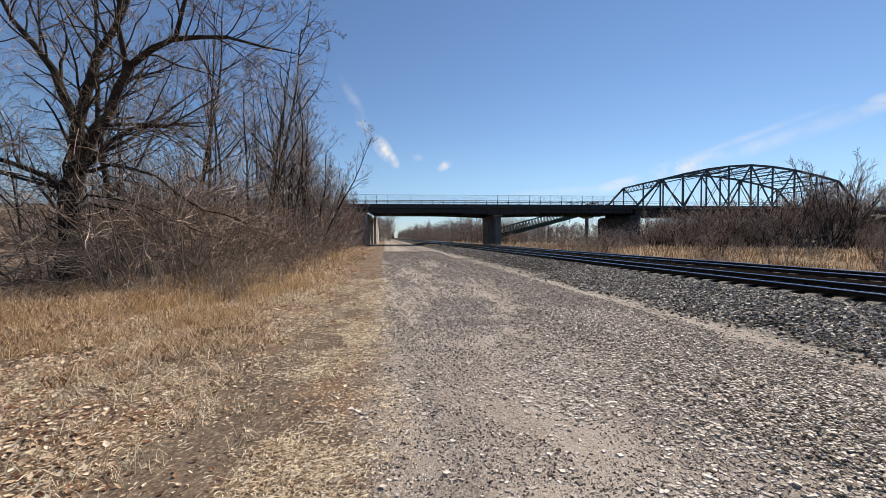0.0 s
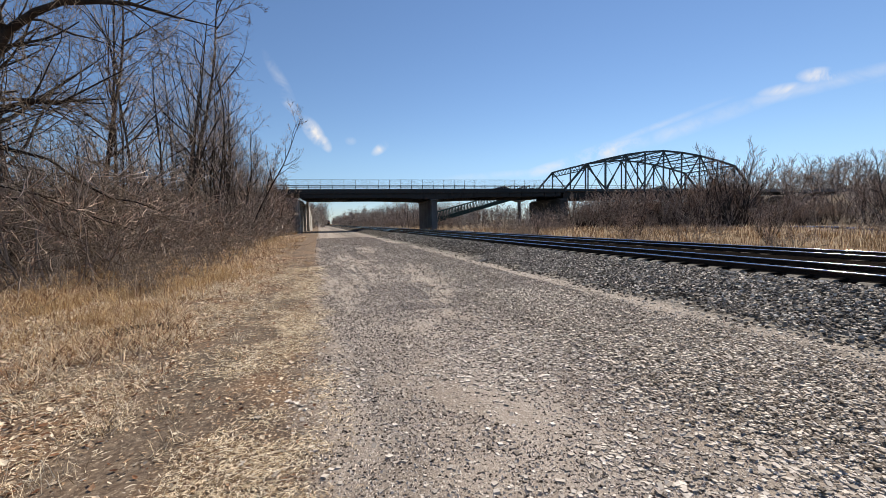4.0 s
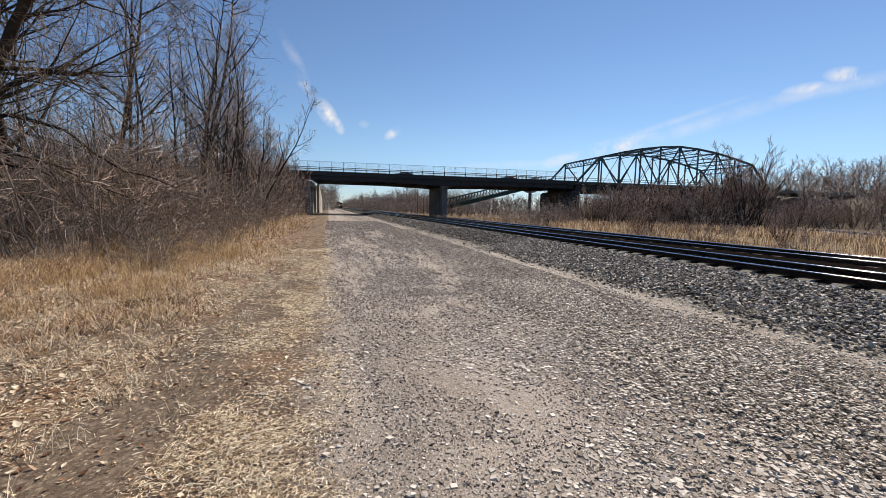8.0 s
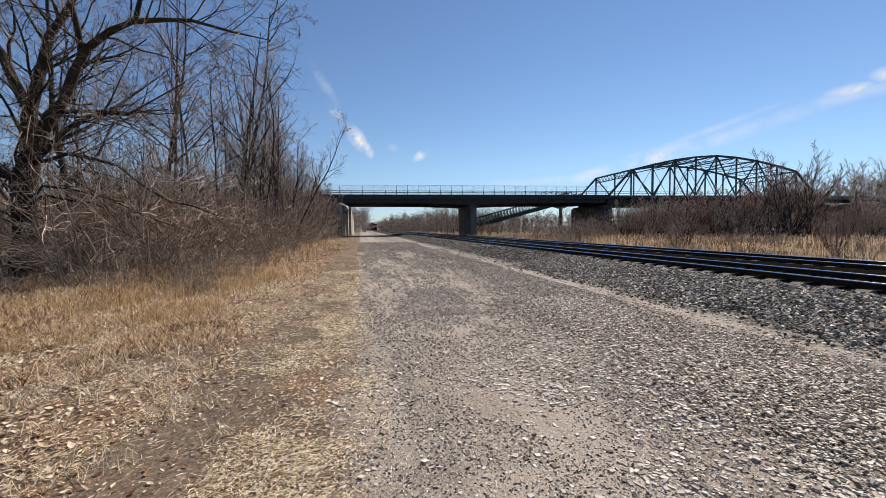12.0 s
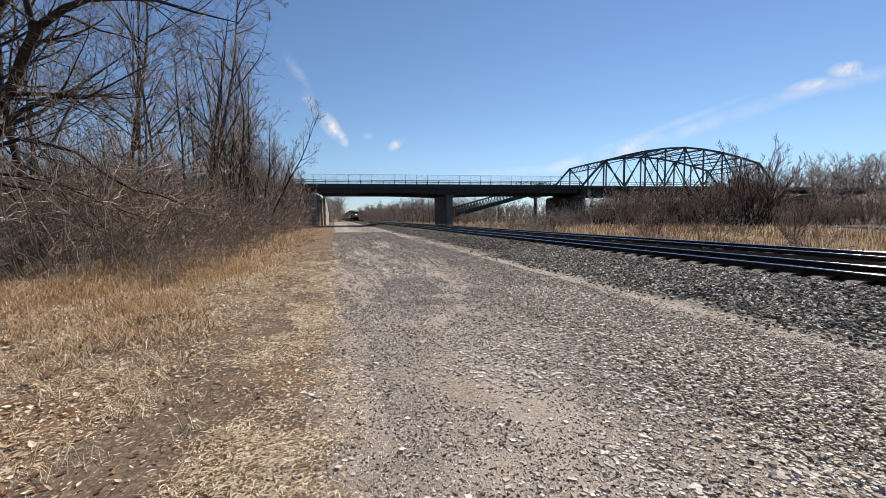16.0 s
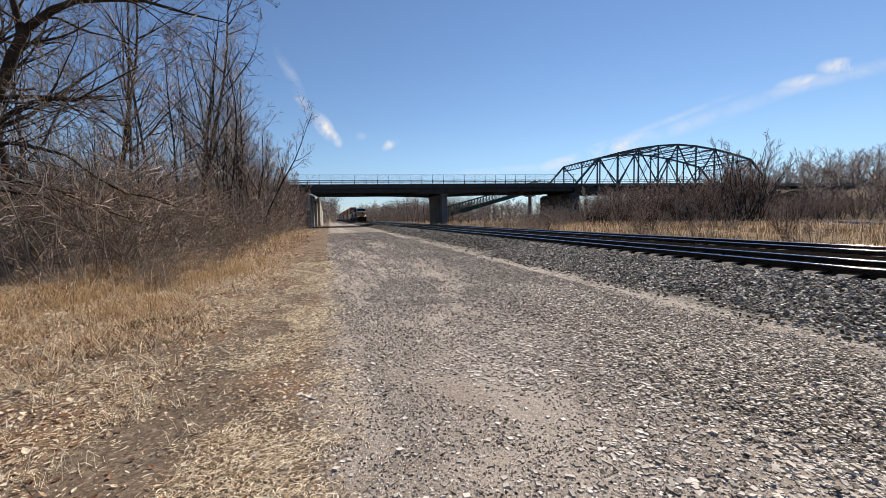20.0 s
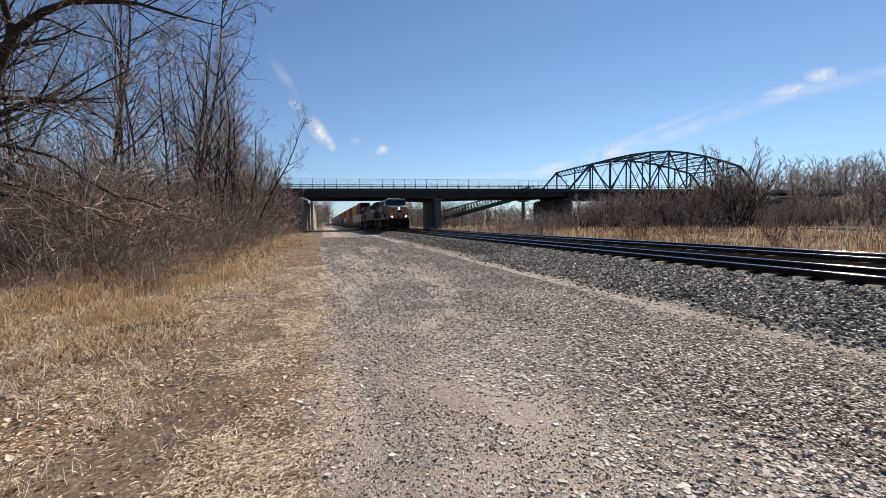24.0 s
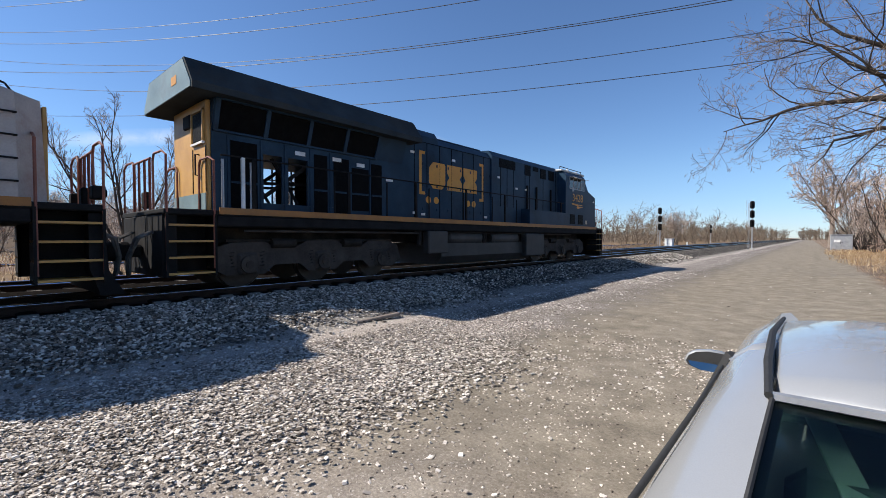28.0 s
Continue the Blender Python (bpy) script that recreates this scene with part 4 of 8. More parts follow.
def build_locomotive(label, lead=True):
    M_blue = M_blue_new if lead else M_blue_old
    lo = thing("locomotive", label, "locomotive")
    sill = part("sill", MB().cbox(-1.5, 1.5, -0.05, 20.5, 1.36, 1.60, 0.03), M_black, lo)
    for s in (-1, 1):
        part("sill_stripe", MB().box(s * 1.505 - 0.012, s * 1.505 + 0.012, -0.04, 20.45, 1.62, 1.76), M_stripe, lo, "golden yellow stripe along the walkway edge")
    part("walkway", MB().cbox(-1.5, 1.5, -0.95, 21.45, 1.58, 1.70, 0.02), M_black, lo)
    # nose: a wide snub with chamfered corners
    ring = [(-1.5, 0.55), (-1.5, 0.12), (-1.02, -0.28), (1.02, -0.28), (1.5, 0.12), (1.5, 0.55)]
    for s in (-1, 1):
        side = MB()
        prof = [(0.10, 1.70), (1.55, 1.70), (1.55, 3.78), (1.25, 3.70), (0.12, 3.38)]
        side.prism(prof, "x", s * 1.47 if s > 0 else -1.5, 1.5 if s > 0 else -1.47)
        part("nose_side", side, M_blue if lead else M_nose_pale, lo)
    nose = MB()
    top = [3.42, 3.38, 3.40, 3.40, 3.38, 3.42]
    n = len(ring)
    v = [(x, y, 1.70) for x, y in ring] + [(x * 0.995, y + 0.06, z) for (x, y), z in zip(ring, top)]
    nose.add(v, [(i, i + 1, n + i + 1, n + i) for i in range(n - 1)])
    nose.add([(-1.46, 0.6, 1.72), (1.46, 0.6, 1.72), (1.46, 0.6, 3.4), (-1.46, 0.6, 3.4)], [(0, 1, 2, 3)])
    part("nose", nose, M_nose_shaded if lead else M_nose_pale, lo, "faded yellow nose front" if lead else "chalky grey nose")
    if not lead:
        part("nose_panel", MB().cbox(-1.0, 1.0, -0.30, -0.24, 1.75, 3.33, 0.01), M_nose, lo, "yellow nose panel")
    roof = MB().add([(-1.49, 0.18, 3.385), (-1.0, -0.22, 3.405), (1.0, -0.22, 3.405), (1.49, 0.18, 3.385), (1.49, 1.5, 3.79), (-1.49, 1.5, 3.79),
                     (-1.49, 0.18, 3.35), (-1.0, -0.22, 3.37), (1.0, -0.22, 3.37), (1.49, 0.18, 3.35), (1.49, 1.5, 3.75), (-1.49, 1.5, 3.75)],
                    [(0, 1, 2, 3, 4, 5), (11, 10, 9, 8, 7, 6), (0, 6, 7, 1), (1, 7, 8, 2), (2, 8, 9, 3), (3, 9, 10, 4), (5, 11, 6, 0), (4, 10, 11, 5)])
    part("nose_roof", roof, M_cab_grey, lo)
    part("nose_door", MB().cbox(-0.95, -0.35, -0.31, -0.2, 1.75, 3.2, 0.02), M_nose_shaded if lead else M_nose, lo)
    part("nose_window", MB().cbox(-0.85, -0.5, -0.33, -0.22, 2.75, 3.08, 0.03), M_glass, lo)
    part("logo_panel", MB().cbox(0.0, 0.62, -0.305, -0.27, 2.55, 2.86, 0.005), M_blue, lo, "dark blue logo panel")
    if not lead:
        for z in (2.0, 2.35, 2.7, 3.05):
            for x in (-1.53, 1.53):
                part("grab_iron", MB().tube([(x * 0.98, 0.14, z), (x * 1.02, 0.10, z), (x * 1.02, 0.62, z), (x * 0.98, 0.58, z)], 0.016, 5), M_black, lo)
    # cab
    cab = [(-1.5, 1.72), (-1.5, 4.28), (-1.28, 4.53), (-0.6, 4.62), (0.6, 4.62), (1.28, 4.53), (1.5, 4.28), (1.5, 1.72)]
    cb = MB().prism(cab, "y", 1.50, 3.95)
    part("cab", cb, M_blue, lo, "dark blue cab")
    wf = MB().add([(-1.46, 1.52, 3.72), (1.46, 1.52, 3.72), (1.30, 1.66, 4.42), (-1.30, 1.66, 4.42), (-1.46, 0.98, 3.62), (1.46, 0.98, 3.62), (1.30, 1.30, 4.45), (-1.30, 1.30, 4.45)],
                  [(4, 5, 6, 7), (0, 3, 2, 1), (4, 7, 3, 0), (5, 1, 2, 6), (7, 6, 2, 3), (4, 0, 1, 5)])
    part("cab_front", wf, M_blue, lo)
    for x0, x1 in ((-1.25, -0.12), (0.12, 1.25)):
        d = 0.012
        g = [(x0, 0.985 + 0.05 - d, 3.72), (x1, 0.985 + 0.05 - d, 3.72), (x1 * 0.93, 1.245 - d, 4.30), (x0 * 0.93, 1.245 - d, 4.30)]
        part("windscreen", MB().add(g + [(a, b + 0.03, c) for a, b, c in g], [(0, 1, 2, 3), (4, 7, 6, 5), (0, 4, 5, 1), (1, 5, 6, 2), (2, 6, 7, 3), (3, 7, 4, 0)]), M_glass, lo)
    part("cab_roof", MB().cbox(-1.33, 1.33, 1.25, 4.05, 4.50, 4.60, 0.03), M_cab_pale, lo, "pale grey cab roof")
    for y in (1.75, 2.85):
        part("roof_unit", MB().cbox(-0.75, 0.75, y, y + 0.95, 4.60, 4.72, 0.04), M_cab_pale, lo)
    for y, x, w in ((1.5, -0.9, 0.22), (1.55, 0.5, 0.16), (2.75, -1.0, 0.14), (3.75, 0.6, 0.2)):
        part("roof_dome", MB().tube([(x, y, 4.59), (x, y, 4.68), (x, y, 4.76)], [w, w * 0.85, w * 0.35], 10), M_cab_pale, lo)
    part("roof_rail", MB().tube([(-1.15, 1.3, 4.58), (-1.15, 1.3, 4.74), (-1.15, 3.9, 4.76), (-1.15, 3.9, 4.58)], 0.018, 5), M_black, lo)
    part("antenna", MB().tube([(0.3, 1.6, 4.6), (0.3, 1.6, 4.85)], 0.02, 6).tube([(-0.9, 2.9, 4.6), (-0.9, 2.9, 4.75)], 0.03, 6), M_black, lo)
    part("horn", MB().tube([(-0.2, 3.8, 4.68), (-0.2, 3.3, 4.70), (-0.2, 3.15, 4.70)], [0.03, 0.04, 0.09], 8).tube([(0.05, 3.8, 4.68), (0.05, 3.3, 4.70), (0.05, 3.15, 4.70)], [0.03, 0.04, 0.09], 8), M_black, lo)
    for s in (-1, 1):
        fr = MB()
        x = s * 1.505
        for y0, y1 in ((1.70, 2.10), (2.16, 3.02), (3.08, 3.52)):
            part("cab_window", MB().cbox(x - 0.008, x + 0.008, y0, y1, 3.68, 4.22, 0.002), M_glass, lo)
            for a, b, c, d in ((y0 - 0.03, y1 + 0.03, 3.64, 3.68), (y0 - 0.03, y1 + 0.03, 4.22, 4.26), (y0 - 0.03, y0, 3.64, 4.26), (y1, y1 + 0.03, 3.64, 4.26)):
                fr.box(x - 0.02, x + 0.02, a, b, c, d)
        part("window_frame", fr, M_galv, lo, "bright metal window frame")
        part("sliding_mullion", MB().box(x - 0.015, x + 0.015, 2.57, 2.61, 3.68, 4.22), M_galv, lo)
        part("sunshade", MB().add([(x, 1.72, 4.30), (x, 3.3, 4.30), (x + s * 0.28, 3.3, 4.20), (x + s * 0.28, 1.72, 4.20), (x, 1.72, 4.28), (x, 3.3, 4.28), (x + s * 0.28, 3.3, 4.18), (x + s * 0.28, 1.72, 4.18)],
                                 [(0, 1, 2, 3), (7, 6, 5, 4), (3, 2, 6, 7), (0, 4, 5, 1), (0, 3, 7, 4), (1, 5, 6, 2)]), M_cab_pale, lo, "pale hinged sunshade")
        part("mirror", MB().cbox(x + s * 0.02 - 0.02, x + s * 0.02 + 0.02, 3.10, 3.24, 3.52, 3.76, 0.01), M_galv, lo)
        part("cab_vent", MB().cbox(x - 0.015, x + 0.015, 1.85, 2.45, 1.85, 2.35, 0.003), M_grille, lo)
        part("cab_vent", MB().cbox(x - 0.015, x + 0.015, 2.85, 3.45, 1.85, 2.35, 0.003), M_grille, lo)
        part("data_plate", MB().cbox(x - 0.012, x + 0.012, 1.28, 1.52, 1.88, 2.08, 0.003), M_plate, lo, "small tan data plate")
        part("low_plate", MB().cbox(x - 0.01, x + 0.01, 0.30, 0.45, 3.10, 3.18, 0.002), M_white, lo)
    num = text_mesh("3428", 0.56, M_yellow, "road_number")
    for x, sx in ((-1.512, 1.0),):
        o = on_side(num, "road_number", lo, x, 2.52, 3.20, 1.2, "golden yellow number 3428")
    bolt = MB().add([(-0.72, 0.07, 0), (0.1, 0.03, 0), (0.02, -0.06, 0), (0.72, -0.10, 0), (0.30, -0.14, 0), (0.05, -0.20, 0), (-0.15, -0.16, 0), (-0.05, -0.06, 0), (-0.72, 0.01, 0)], [tuple(range(9))])
    bolt.add([(-0.66, -0.02, 0), (0.60, -0.02, 0), (0.60, 0.02, 0), (-0.66, 0.02, 0)], [(0, 1, 2, 3)])
    bo = on_side(bolt.mesh("stripe_mark", M_yellow), "stripe_mark", lo, -1.514, 2.52, 2.86)
    # number boards above the windscreen
    for s in (-1, 1):
        m = Matrix.Translation((s * 0.72, 1.20, 4.46)) @ Matrix.Rotation(radians(s * 18), 4, "Z")
        bd = part("number_board", MB().cbox(-0.36, 0.36, -0.06, 0.12, -0.11, 0.11, 0.02), M_black, lo)
        bd.matrix_basis = m
        tx = new("number_board_digits", text_mesh("3428", 0.21, M_white, "number_board_digits", 0.002))
        tx.parent = lo
        tx.matrix_basis = m @ Matrix.Translation((0, -0.068, 0)) @ Matrix.Rotation(radians(90), 4, "X")
    # headlights and ditch lights
    hb = part("headlight_box", MB().cbox(0.02, 0.30, -0.36, -0.2, 2.86, 3.36, 0.02), M_black, lo)
    for z in (3.0, 3.22):
        part("headlight", MB().tube([(0.16, -0.385, z), (0.16, -0.34, z)], 0.065, 14), M_lamp if lead else M_glass, hb)
    for x in (-1.02, 1.02):
        db = part("ditch_light", MB().cbox(x - 0.13, x + 0.13, -1.05, -0.85, 1.82, 2.06, 0.02), M_black, lo)
        part("lens", MB().tube([(x, -1.08, 1.94), (x, -1.04, 1.94)], 0.07, 14), M_lamp if lead else M_glass, db)
    # snow plough, coupler, pilot
    pl = MB().prism([(-0.95, 1.55), (-1.02, 0.55), (-1.25, 0.12), (-0.9, 0.12), (-0.75, 0.6), (-0.75, 1.55)], "x", -1.42, 1.42)
    part("pilot_plough", pl, M_black, lo, "black pilot plough")

    def coupler(yb, s):
        c = part("coupler", MB().cbox(-0.13, 0.13, min(yb, yb + s * 0.55), max(yb, yb + s * 0.55), 0.72, 0.98, 0.04), M_under, lo)
        part("knuckle", MB().cbox(-0.2, 0.16, min(yb + s * 0.42, yb + s * 0.66), max(yb + s * 0.42, yb + s * 0.66), 0.66, 1.04, 0.06), M_under, c)
        for x in (-0.85, -0.6, 0.55, 0.8):
            hose = MB().tube([(x, yb, 1.25), (x, yb + s * 0.25, 1.12), (x * 0.8, yb + s * 0.36, 0.75), (x * 0.6, yb + s * 0.33, 0.42), (x * 0.4, yb + s * 0.30, 0.36)], 0.03, 6)
            part("air_hose", hose, M_black if s < 0 and lead else M_hose, c)
        return c

    coupler(-0.98, -1)
    coupler(21.45, 1)
    # corner steps with handrails
    for yb, s in ((-0.05, -1), (20.5, 1)):
        for x in (-1.24, 1.24):
            st = MB()
            steps(st, x, min(yb, yb + s * 0.9), max(yb, yb + s * 0.9), (0.42, 0.74, 1.06, 1.38))
            sw = part("stepwell", MB().box(x - 0.28, x + 0.28, yb + s * 0.02 - 0.02, yb + s * 0.02 + 0.02, 0.36, 1.62).box(x - 0.28, x + 0.28, yb + s * 0.9 - 0.02, yb + s * 0.9 + 0.02, 0.36, 1.62)
                      .box(x - (0.28 if x > 0 else -0.25), x - (0.25 if x > 0 else -0.28), min(yb, yb + s * 0.9), max(yb, yb + s * 0.9), 0.36, 1.62), M_black, lo)
            part("step", st, M_nose, sw, "worn step treads")
            for yy in (yb + s * 0.04, yb + s * 0.9):
                part("grab_rail", MB().tube([(x * 1.2, yy, 0.5), (x * 1.2, yy, 2.72), (x * 1.0, yy, 2.82), (x * 0.62, yy, 2.82), (x * 0.55, yy, 2.70), (x * 0.55, yy, 1.7)], 0.024, 6), M_rustrail, lo)
        for x in (-0.55, -0.2, 0.2, 0.55):
            part("end_rail_post", MB().tube([(x, yb + s * 0.92, 1.7), (x, yb + s * 0.92, 2.75)], 0.028, 6), M_rustrail, lo)
        part("end_rail", MB().tube([(-0.6, yb + s * 0.92, 2.75), (0.6, yb + s * 0.92, 2.75)], 0.024, 6), M_rustrail, lo)
        part("mu_socket", MB().cbox(-0.2, 0.1, yb + s * 0.86 - 0.06, yb + s * 0.86 + 0.06, 1.75, 2.1, 0.03), M_black, lo)
    # hood sections behind the cab
    hood = [("electrical_hood", 3.95, 9.85, 1.06, 4.72), ("engine_hood", 9.85, 13.05, 1.00, 4.62), ("exhaust_hood", 13.05, 14.75, 1.0, 4.80)]
    for nm, y0, y1, w, z in hood:
        prof = [(-w, 1.7), (-w, z - 0.28), (-w + 0.16, z - 0.06), (-0.3, z), (0.3, z), (w - 0.16, z - 0.06), (w, z - 0.28), (w, 1.7)]
        part(nm, MB().prism(prof, "y", y0, y1), M_blue, lo)
    part("step_cover", MB().prism([(-1.5, 1.7), (-1.5, 2.38), (-1.05, 2.42), (1.05, 2.42), (1.5, 2.38), (1.5, 1.7)], "y", 3.95, 7.55), M_blue, lo)
    part("exhaust_pipe", MB().cbox(-0.45, 0.35, 13.3, 14.1, 4.78, 4.9, 0.04).cbox(-0.3, 0.2, 13.42, 13.95, 4.9, 5.1, 0.04), M_cab_pale, lo)
    part("roof_hatch", MB().cbox(-0.7, 0.7, 10.1, 12.8, 4.6, 4.67, 0.03), M_blue, lo)
    part("roof_hatch", MB().cbox(-0.6, 0.6, 4.5, 7.0, 4.70, 4.77, 0.03), M_blue, lo)
    for s in (-1, 1):
        x = s * 1.062
        for y0, y1, z0, z1 in ((4.38, 4.95, 3.95, 4.42), (5.24, 5.80, 3.95, 4.42), (6.0, 6.5, 4.22, 4.42), (6.72, 7.25, 3.95, 4.42), (8.05, 9.32, 4.05, 4.42)):
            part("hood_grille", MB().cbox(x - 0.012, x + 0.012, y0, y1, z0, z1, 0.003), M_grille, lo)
        for y in (4.2, 5.5, 6.8, 7.2, 8.2, 8.7, 9.2):
            part("door_seam", MB().box(x - 0.008, x + 0.008, y - 0.012, y + 0.012, 2.44, 4.42), M_grille, lo)
        for y in (4.75, 6.19, 7.04):
            part("handle_post", MB().cbox(x + s * 0.03 - 0.03, x + s * 0.03 + 0.03, y - 0.05, y + 0.05, 2.45, 3.5, 0.01), M_black, lo)
        x = s * 1.004
        for y in (10.35, 11.0, 11.65, 12.3, 12.95, 13.6, 14.2):
            part("door_seam", MB().box(x - 0.008, x + 0.008, y - 0.012, y + 0.012, 1.75, 4.30), M_grille, lo)
        part("door_seam", MB().box(x - 0.008, x + 0.008, 9.9, 14.7, 4.30, 4.32), M_grille, lo)
        lat = MB()
        for y in (9.9, 10.5, 11.2, 11.8, 12.5, 13.1, 13.8):
            for z in (2.1, 2.9, 3.6):
                lat.cbox(x - 0.02, x + 0.02, y - 0.03, y + 0.03, z - 0.05, z + 0.05, 0.01)
        part("door_latches", lat, M_blue, lo)
        for y, z in ((7.15, 3.3), (7.95, 3.28), (9.35, 3.62), (12.2, 3.92), (14.3, 3.92), (10.2, 1.95), (13.8, 1.92), (14.2, 1.95)):
            tags = MB().cbox(x + s * (0.07 if y < 9.4 else 0.01) - 0.006, x + s * (0.07 if y < 9.4 else 0.01) + 0.006, y - 0.09, y + 0.09, z - 0.04, z + 0.04, 0.002)
            part("warning_label", tags, M_white, lo, "small white warning label")
    for s in (-1, 1):
        x = s * 1.47
        for y in (8.6, 10.4, 12.2, 14.0, 15.8, 17.6):
            part("hand_rail_post", MB().tube([(x, y, 1.7), (x, y, 2.72)], 0.022, 6), M_black, lo)
        part("nose_rail", MB().tube([(s * 1.2, 1.3, 3.80), (s * 1.2, 0.9, 3.78), (s * 1.2, 0.2, 3.55), (s * 1.2, 0.1, 3.40)], 0.018, 5), M_black, lo)
        pipe = MB().tube([(s * 1.35, 3.0, 1.30), (s * 1.35, 6.2, 1.30)], 0.03, 6).tube([(s * 1.38, 14.4, 1.28), (s * 1.38, 19.9, 1.28)], 0.03, 6)
        part("air_pipe", pipe, M_frame, lo)
    # the big emblem: brackets, three broad blocks and dots as plain shapes
    emblem(lo, -1.012)
    # radiator section with flared wings
    rb = [(-1.0, 1.7), (-1.0, 3.45), (-1.22, 4.13), (1.22, 4.13), (1.0, 3.45), (1.0, 1.7)]
    part("radiator_hood", MB().prism(rb, "y", 14.75, 16.75), M_blue, lo)
    part("rear_hood", MB().prism(rb, "y", 19.35, 20.4), M_blue, lo)
    part("radiator_case", MB().prism([(-1.0, 3.1), (-1.0, 3.45), (-1.22, 4.13), (1.22, 4.13), (1.0, 3.45), (1.0, 3.1)], "y", 16.752, 19.348), M_blue, lo)
    part("engine_bed", MB().box(-1.0, 1.0, 16.752, 19.348, 1.7, 1.95), M_blue, lo)
    for y0, y1 in ((16.752, 18.08), (18.62, 18.78), (19.25, 19.348)):
        part("hood_door", MB().box(-1.0, -0.93, y0, y1, 1.952, 3.098), M_blue, lo)
    wing = [(-1.22, 4.11), (-1.56, 4.10), (-1.56, 4.24), (-1.14, 4.80), (1.14, 4.80), (1.56, 4.24), (1.56, 4.10), (1.22, 4.11)]
    part("radiator_roof", MB().prism(wing, "y", 14.4, 20.95), M_cab_grey if not lead else M_roofpaint, lo, "flared radiator roof")
    part("wing_end", MB().prism([(-1.5, 4.12), (-1.5, 4.24), (-1.1, 4.77), (1.1, 4.77), (1.5, 4.24), (1.5, 4.12)], "y", 20.95, 20.97), M_cab_grey, lo, "grey-green roof end")
    rad = MB()
    for i in range(14):
        rad.box(-1.0, 1.0, 15.6 + i * 0.33, 15.75 + i * 0.33, 4.80, 4.83)
    part("roof_radiator", rad, M_grille, lo)
    for s in (-1, 1):
        for i in range(4):
            y0 = 15.85 + i * 1.12
            g = [(s * 1.02, y0 + 0.05, 3.50), (s * 1.02, y0 + 1.05, 3.50), (s * 1.235, y0 + 1.05, 4.08), (s * 1.235, y0 + 0.05, 4.08)]
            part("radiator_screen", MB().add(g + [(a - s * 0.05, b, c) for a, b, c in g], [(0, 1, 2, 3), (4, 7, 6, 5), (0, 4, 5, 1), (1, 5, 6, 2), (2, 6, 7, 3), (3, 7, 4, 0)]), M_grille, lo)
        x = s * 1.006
        # black panels stand in for the dark inside the open engine room
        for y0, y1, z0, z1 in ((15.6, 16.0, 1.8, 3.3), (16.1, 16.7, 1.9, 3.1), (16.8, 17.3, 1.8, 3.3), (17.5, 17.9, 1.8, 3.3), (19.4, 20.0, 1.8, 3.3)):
            part("opening_shade_panel", MB().cbox(x - 0.01, x + 0.01, y0, y1, z0, z1, 0.003), M_grille, lo)
            part("opening_bar", MB().box(x + s * 0.012 - 0.006, x + s * 0.012 + 0.006, y0, y1, 2.35, 2.40), M_blue, lo)
        pp = MB()
        pp.beam((s * 0.8, 17.9, 3.05), (s * 0.8, 19.3, 2.0), 0.05, 0.09).beam((s * 0.7, 18.2, 2.0), (s * 0.7, 18.9, 3.08), 0.05, 0.07).beam((s * 0.6, 16.8, 2.6), (s * 0.6, 19.3, 2.45), 0.07, 0.07)
        part("pipe_brace", pp, M_black, lo)
        for i in range(5):
            y = 15.85 + i * 1.12
            part("screen_frame", MB().beam((s * 1.03, y, 3.46), (s * 1.25, y, 4.09), 0.10, 0.04), M_blue, lo)
        for z, xx in ((3.46, 1.02), (4.09, 1.25)):
            part("screen_frame", MB().beam((s * xx, 15.8, z), (s * xx, 20.38, z), 0.07, 0.04), M_blue, lo)
        for y in (16.05, 17.4, 18.0, 18.7, 19.3, 20.05):
            part("door_frame", MB().box(x + s * 0.01 - 0.008, x + s * 0.01 + 0.008, y - 0.025, y + 0.025, 1.75, 3.4), M_blue, lo)
        for y, z in ((17.2, 3.25), (18.3, 3.25), (16.4, 3.2), (15.3, 2.9)):
            part("warning_label", MB().cbox(x + s * 0.012 - 0.006, x + s * 0.012 + 0.006, y - 0.14, y + 0.14, z - 0.05, z + 0.05, 0.002), M_white, lo, "small white warning label")
        for y in (19.75, 20.35):
            part("hand_rail_post", MB().tube([(s * 1.44, y, 1.7), (s * 1.44, y, 2.78)], 0.03, 6), M_galv, lo)
    # yellow rear end
    part("rear_end", MB().cbox(-0.99, 0.99, 20.4, 20.5, 1.72, 4.1, 0.02), M_nose, lo, "faded yellow rear end")
    part("rear_window", MB().cbox(-0.88, -0.30, 20.48, 20.53, 3.22, 3.86, 0.02), M_grille, lo)
    part("window_sill", MB().box(-0.92, -0.26, 20.50, 20.56, 3.16, 3.21), M_white, lo)
    for q in ((-0.92, -0.885, 3.22, 3.9), (-0.295, -0.26, 3.22, 3.9), (-0.92, -0.26, 3.865, 3.9)):
        part("window_trim", MB().box(q[0], q[1], 20.50, 20.55, q[2], q[3]), M_nose, lo)
    part("kick_plate", MB().box(-0.97, 0.97, 20.502, 20.52, 1.74, 2.1), M_cab_grey, lo)
    part("door_seam", MB().box(-0.99, -0.97, 20.503, 20.515, 2.12, 3.1).box(-0.25, -0.23, 20.503, 20.515, 2.12, 3.1), M_black, lo)
    part("grab_handle", MB().tube([(-0.6, 20.5, 2.95), (-0.6, 20.58, 2.95), (-0.6, 20.58, 2.5), (-0.6, 20.5, 2.5)], 0.02, 5), M_black, lo)
    part("roof_mark", MB().box(-0.75, -0.45, 20.972, 20.978, 4.34, 4.52), M_yellow, lo)
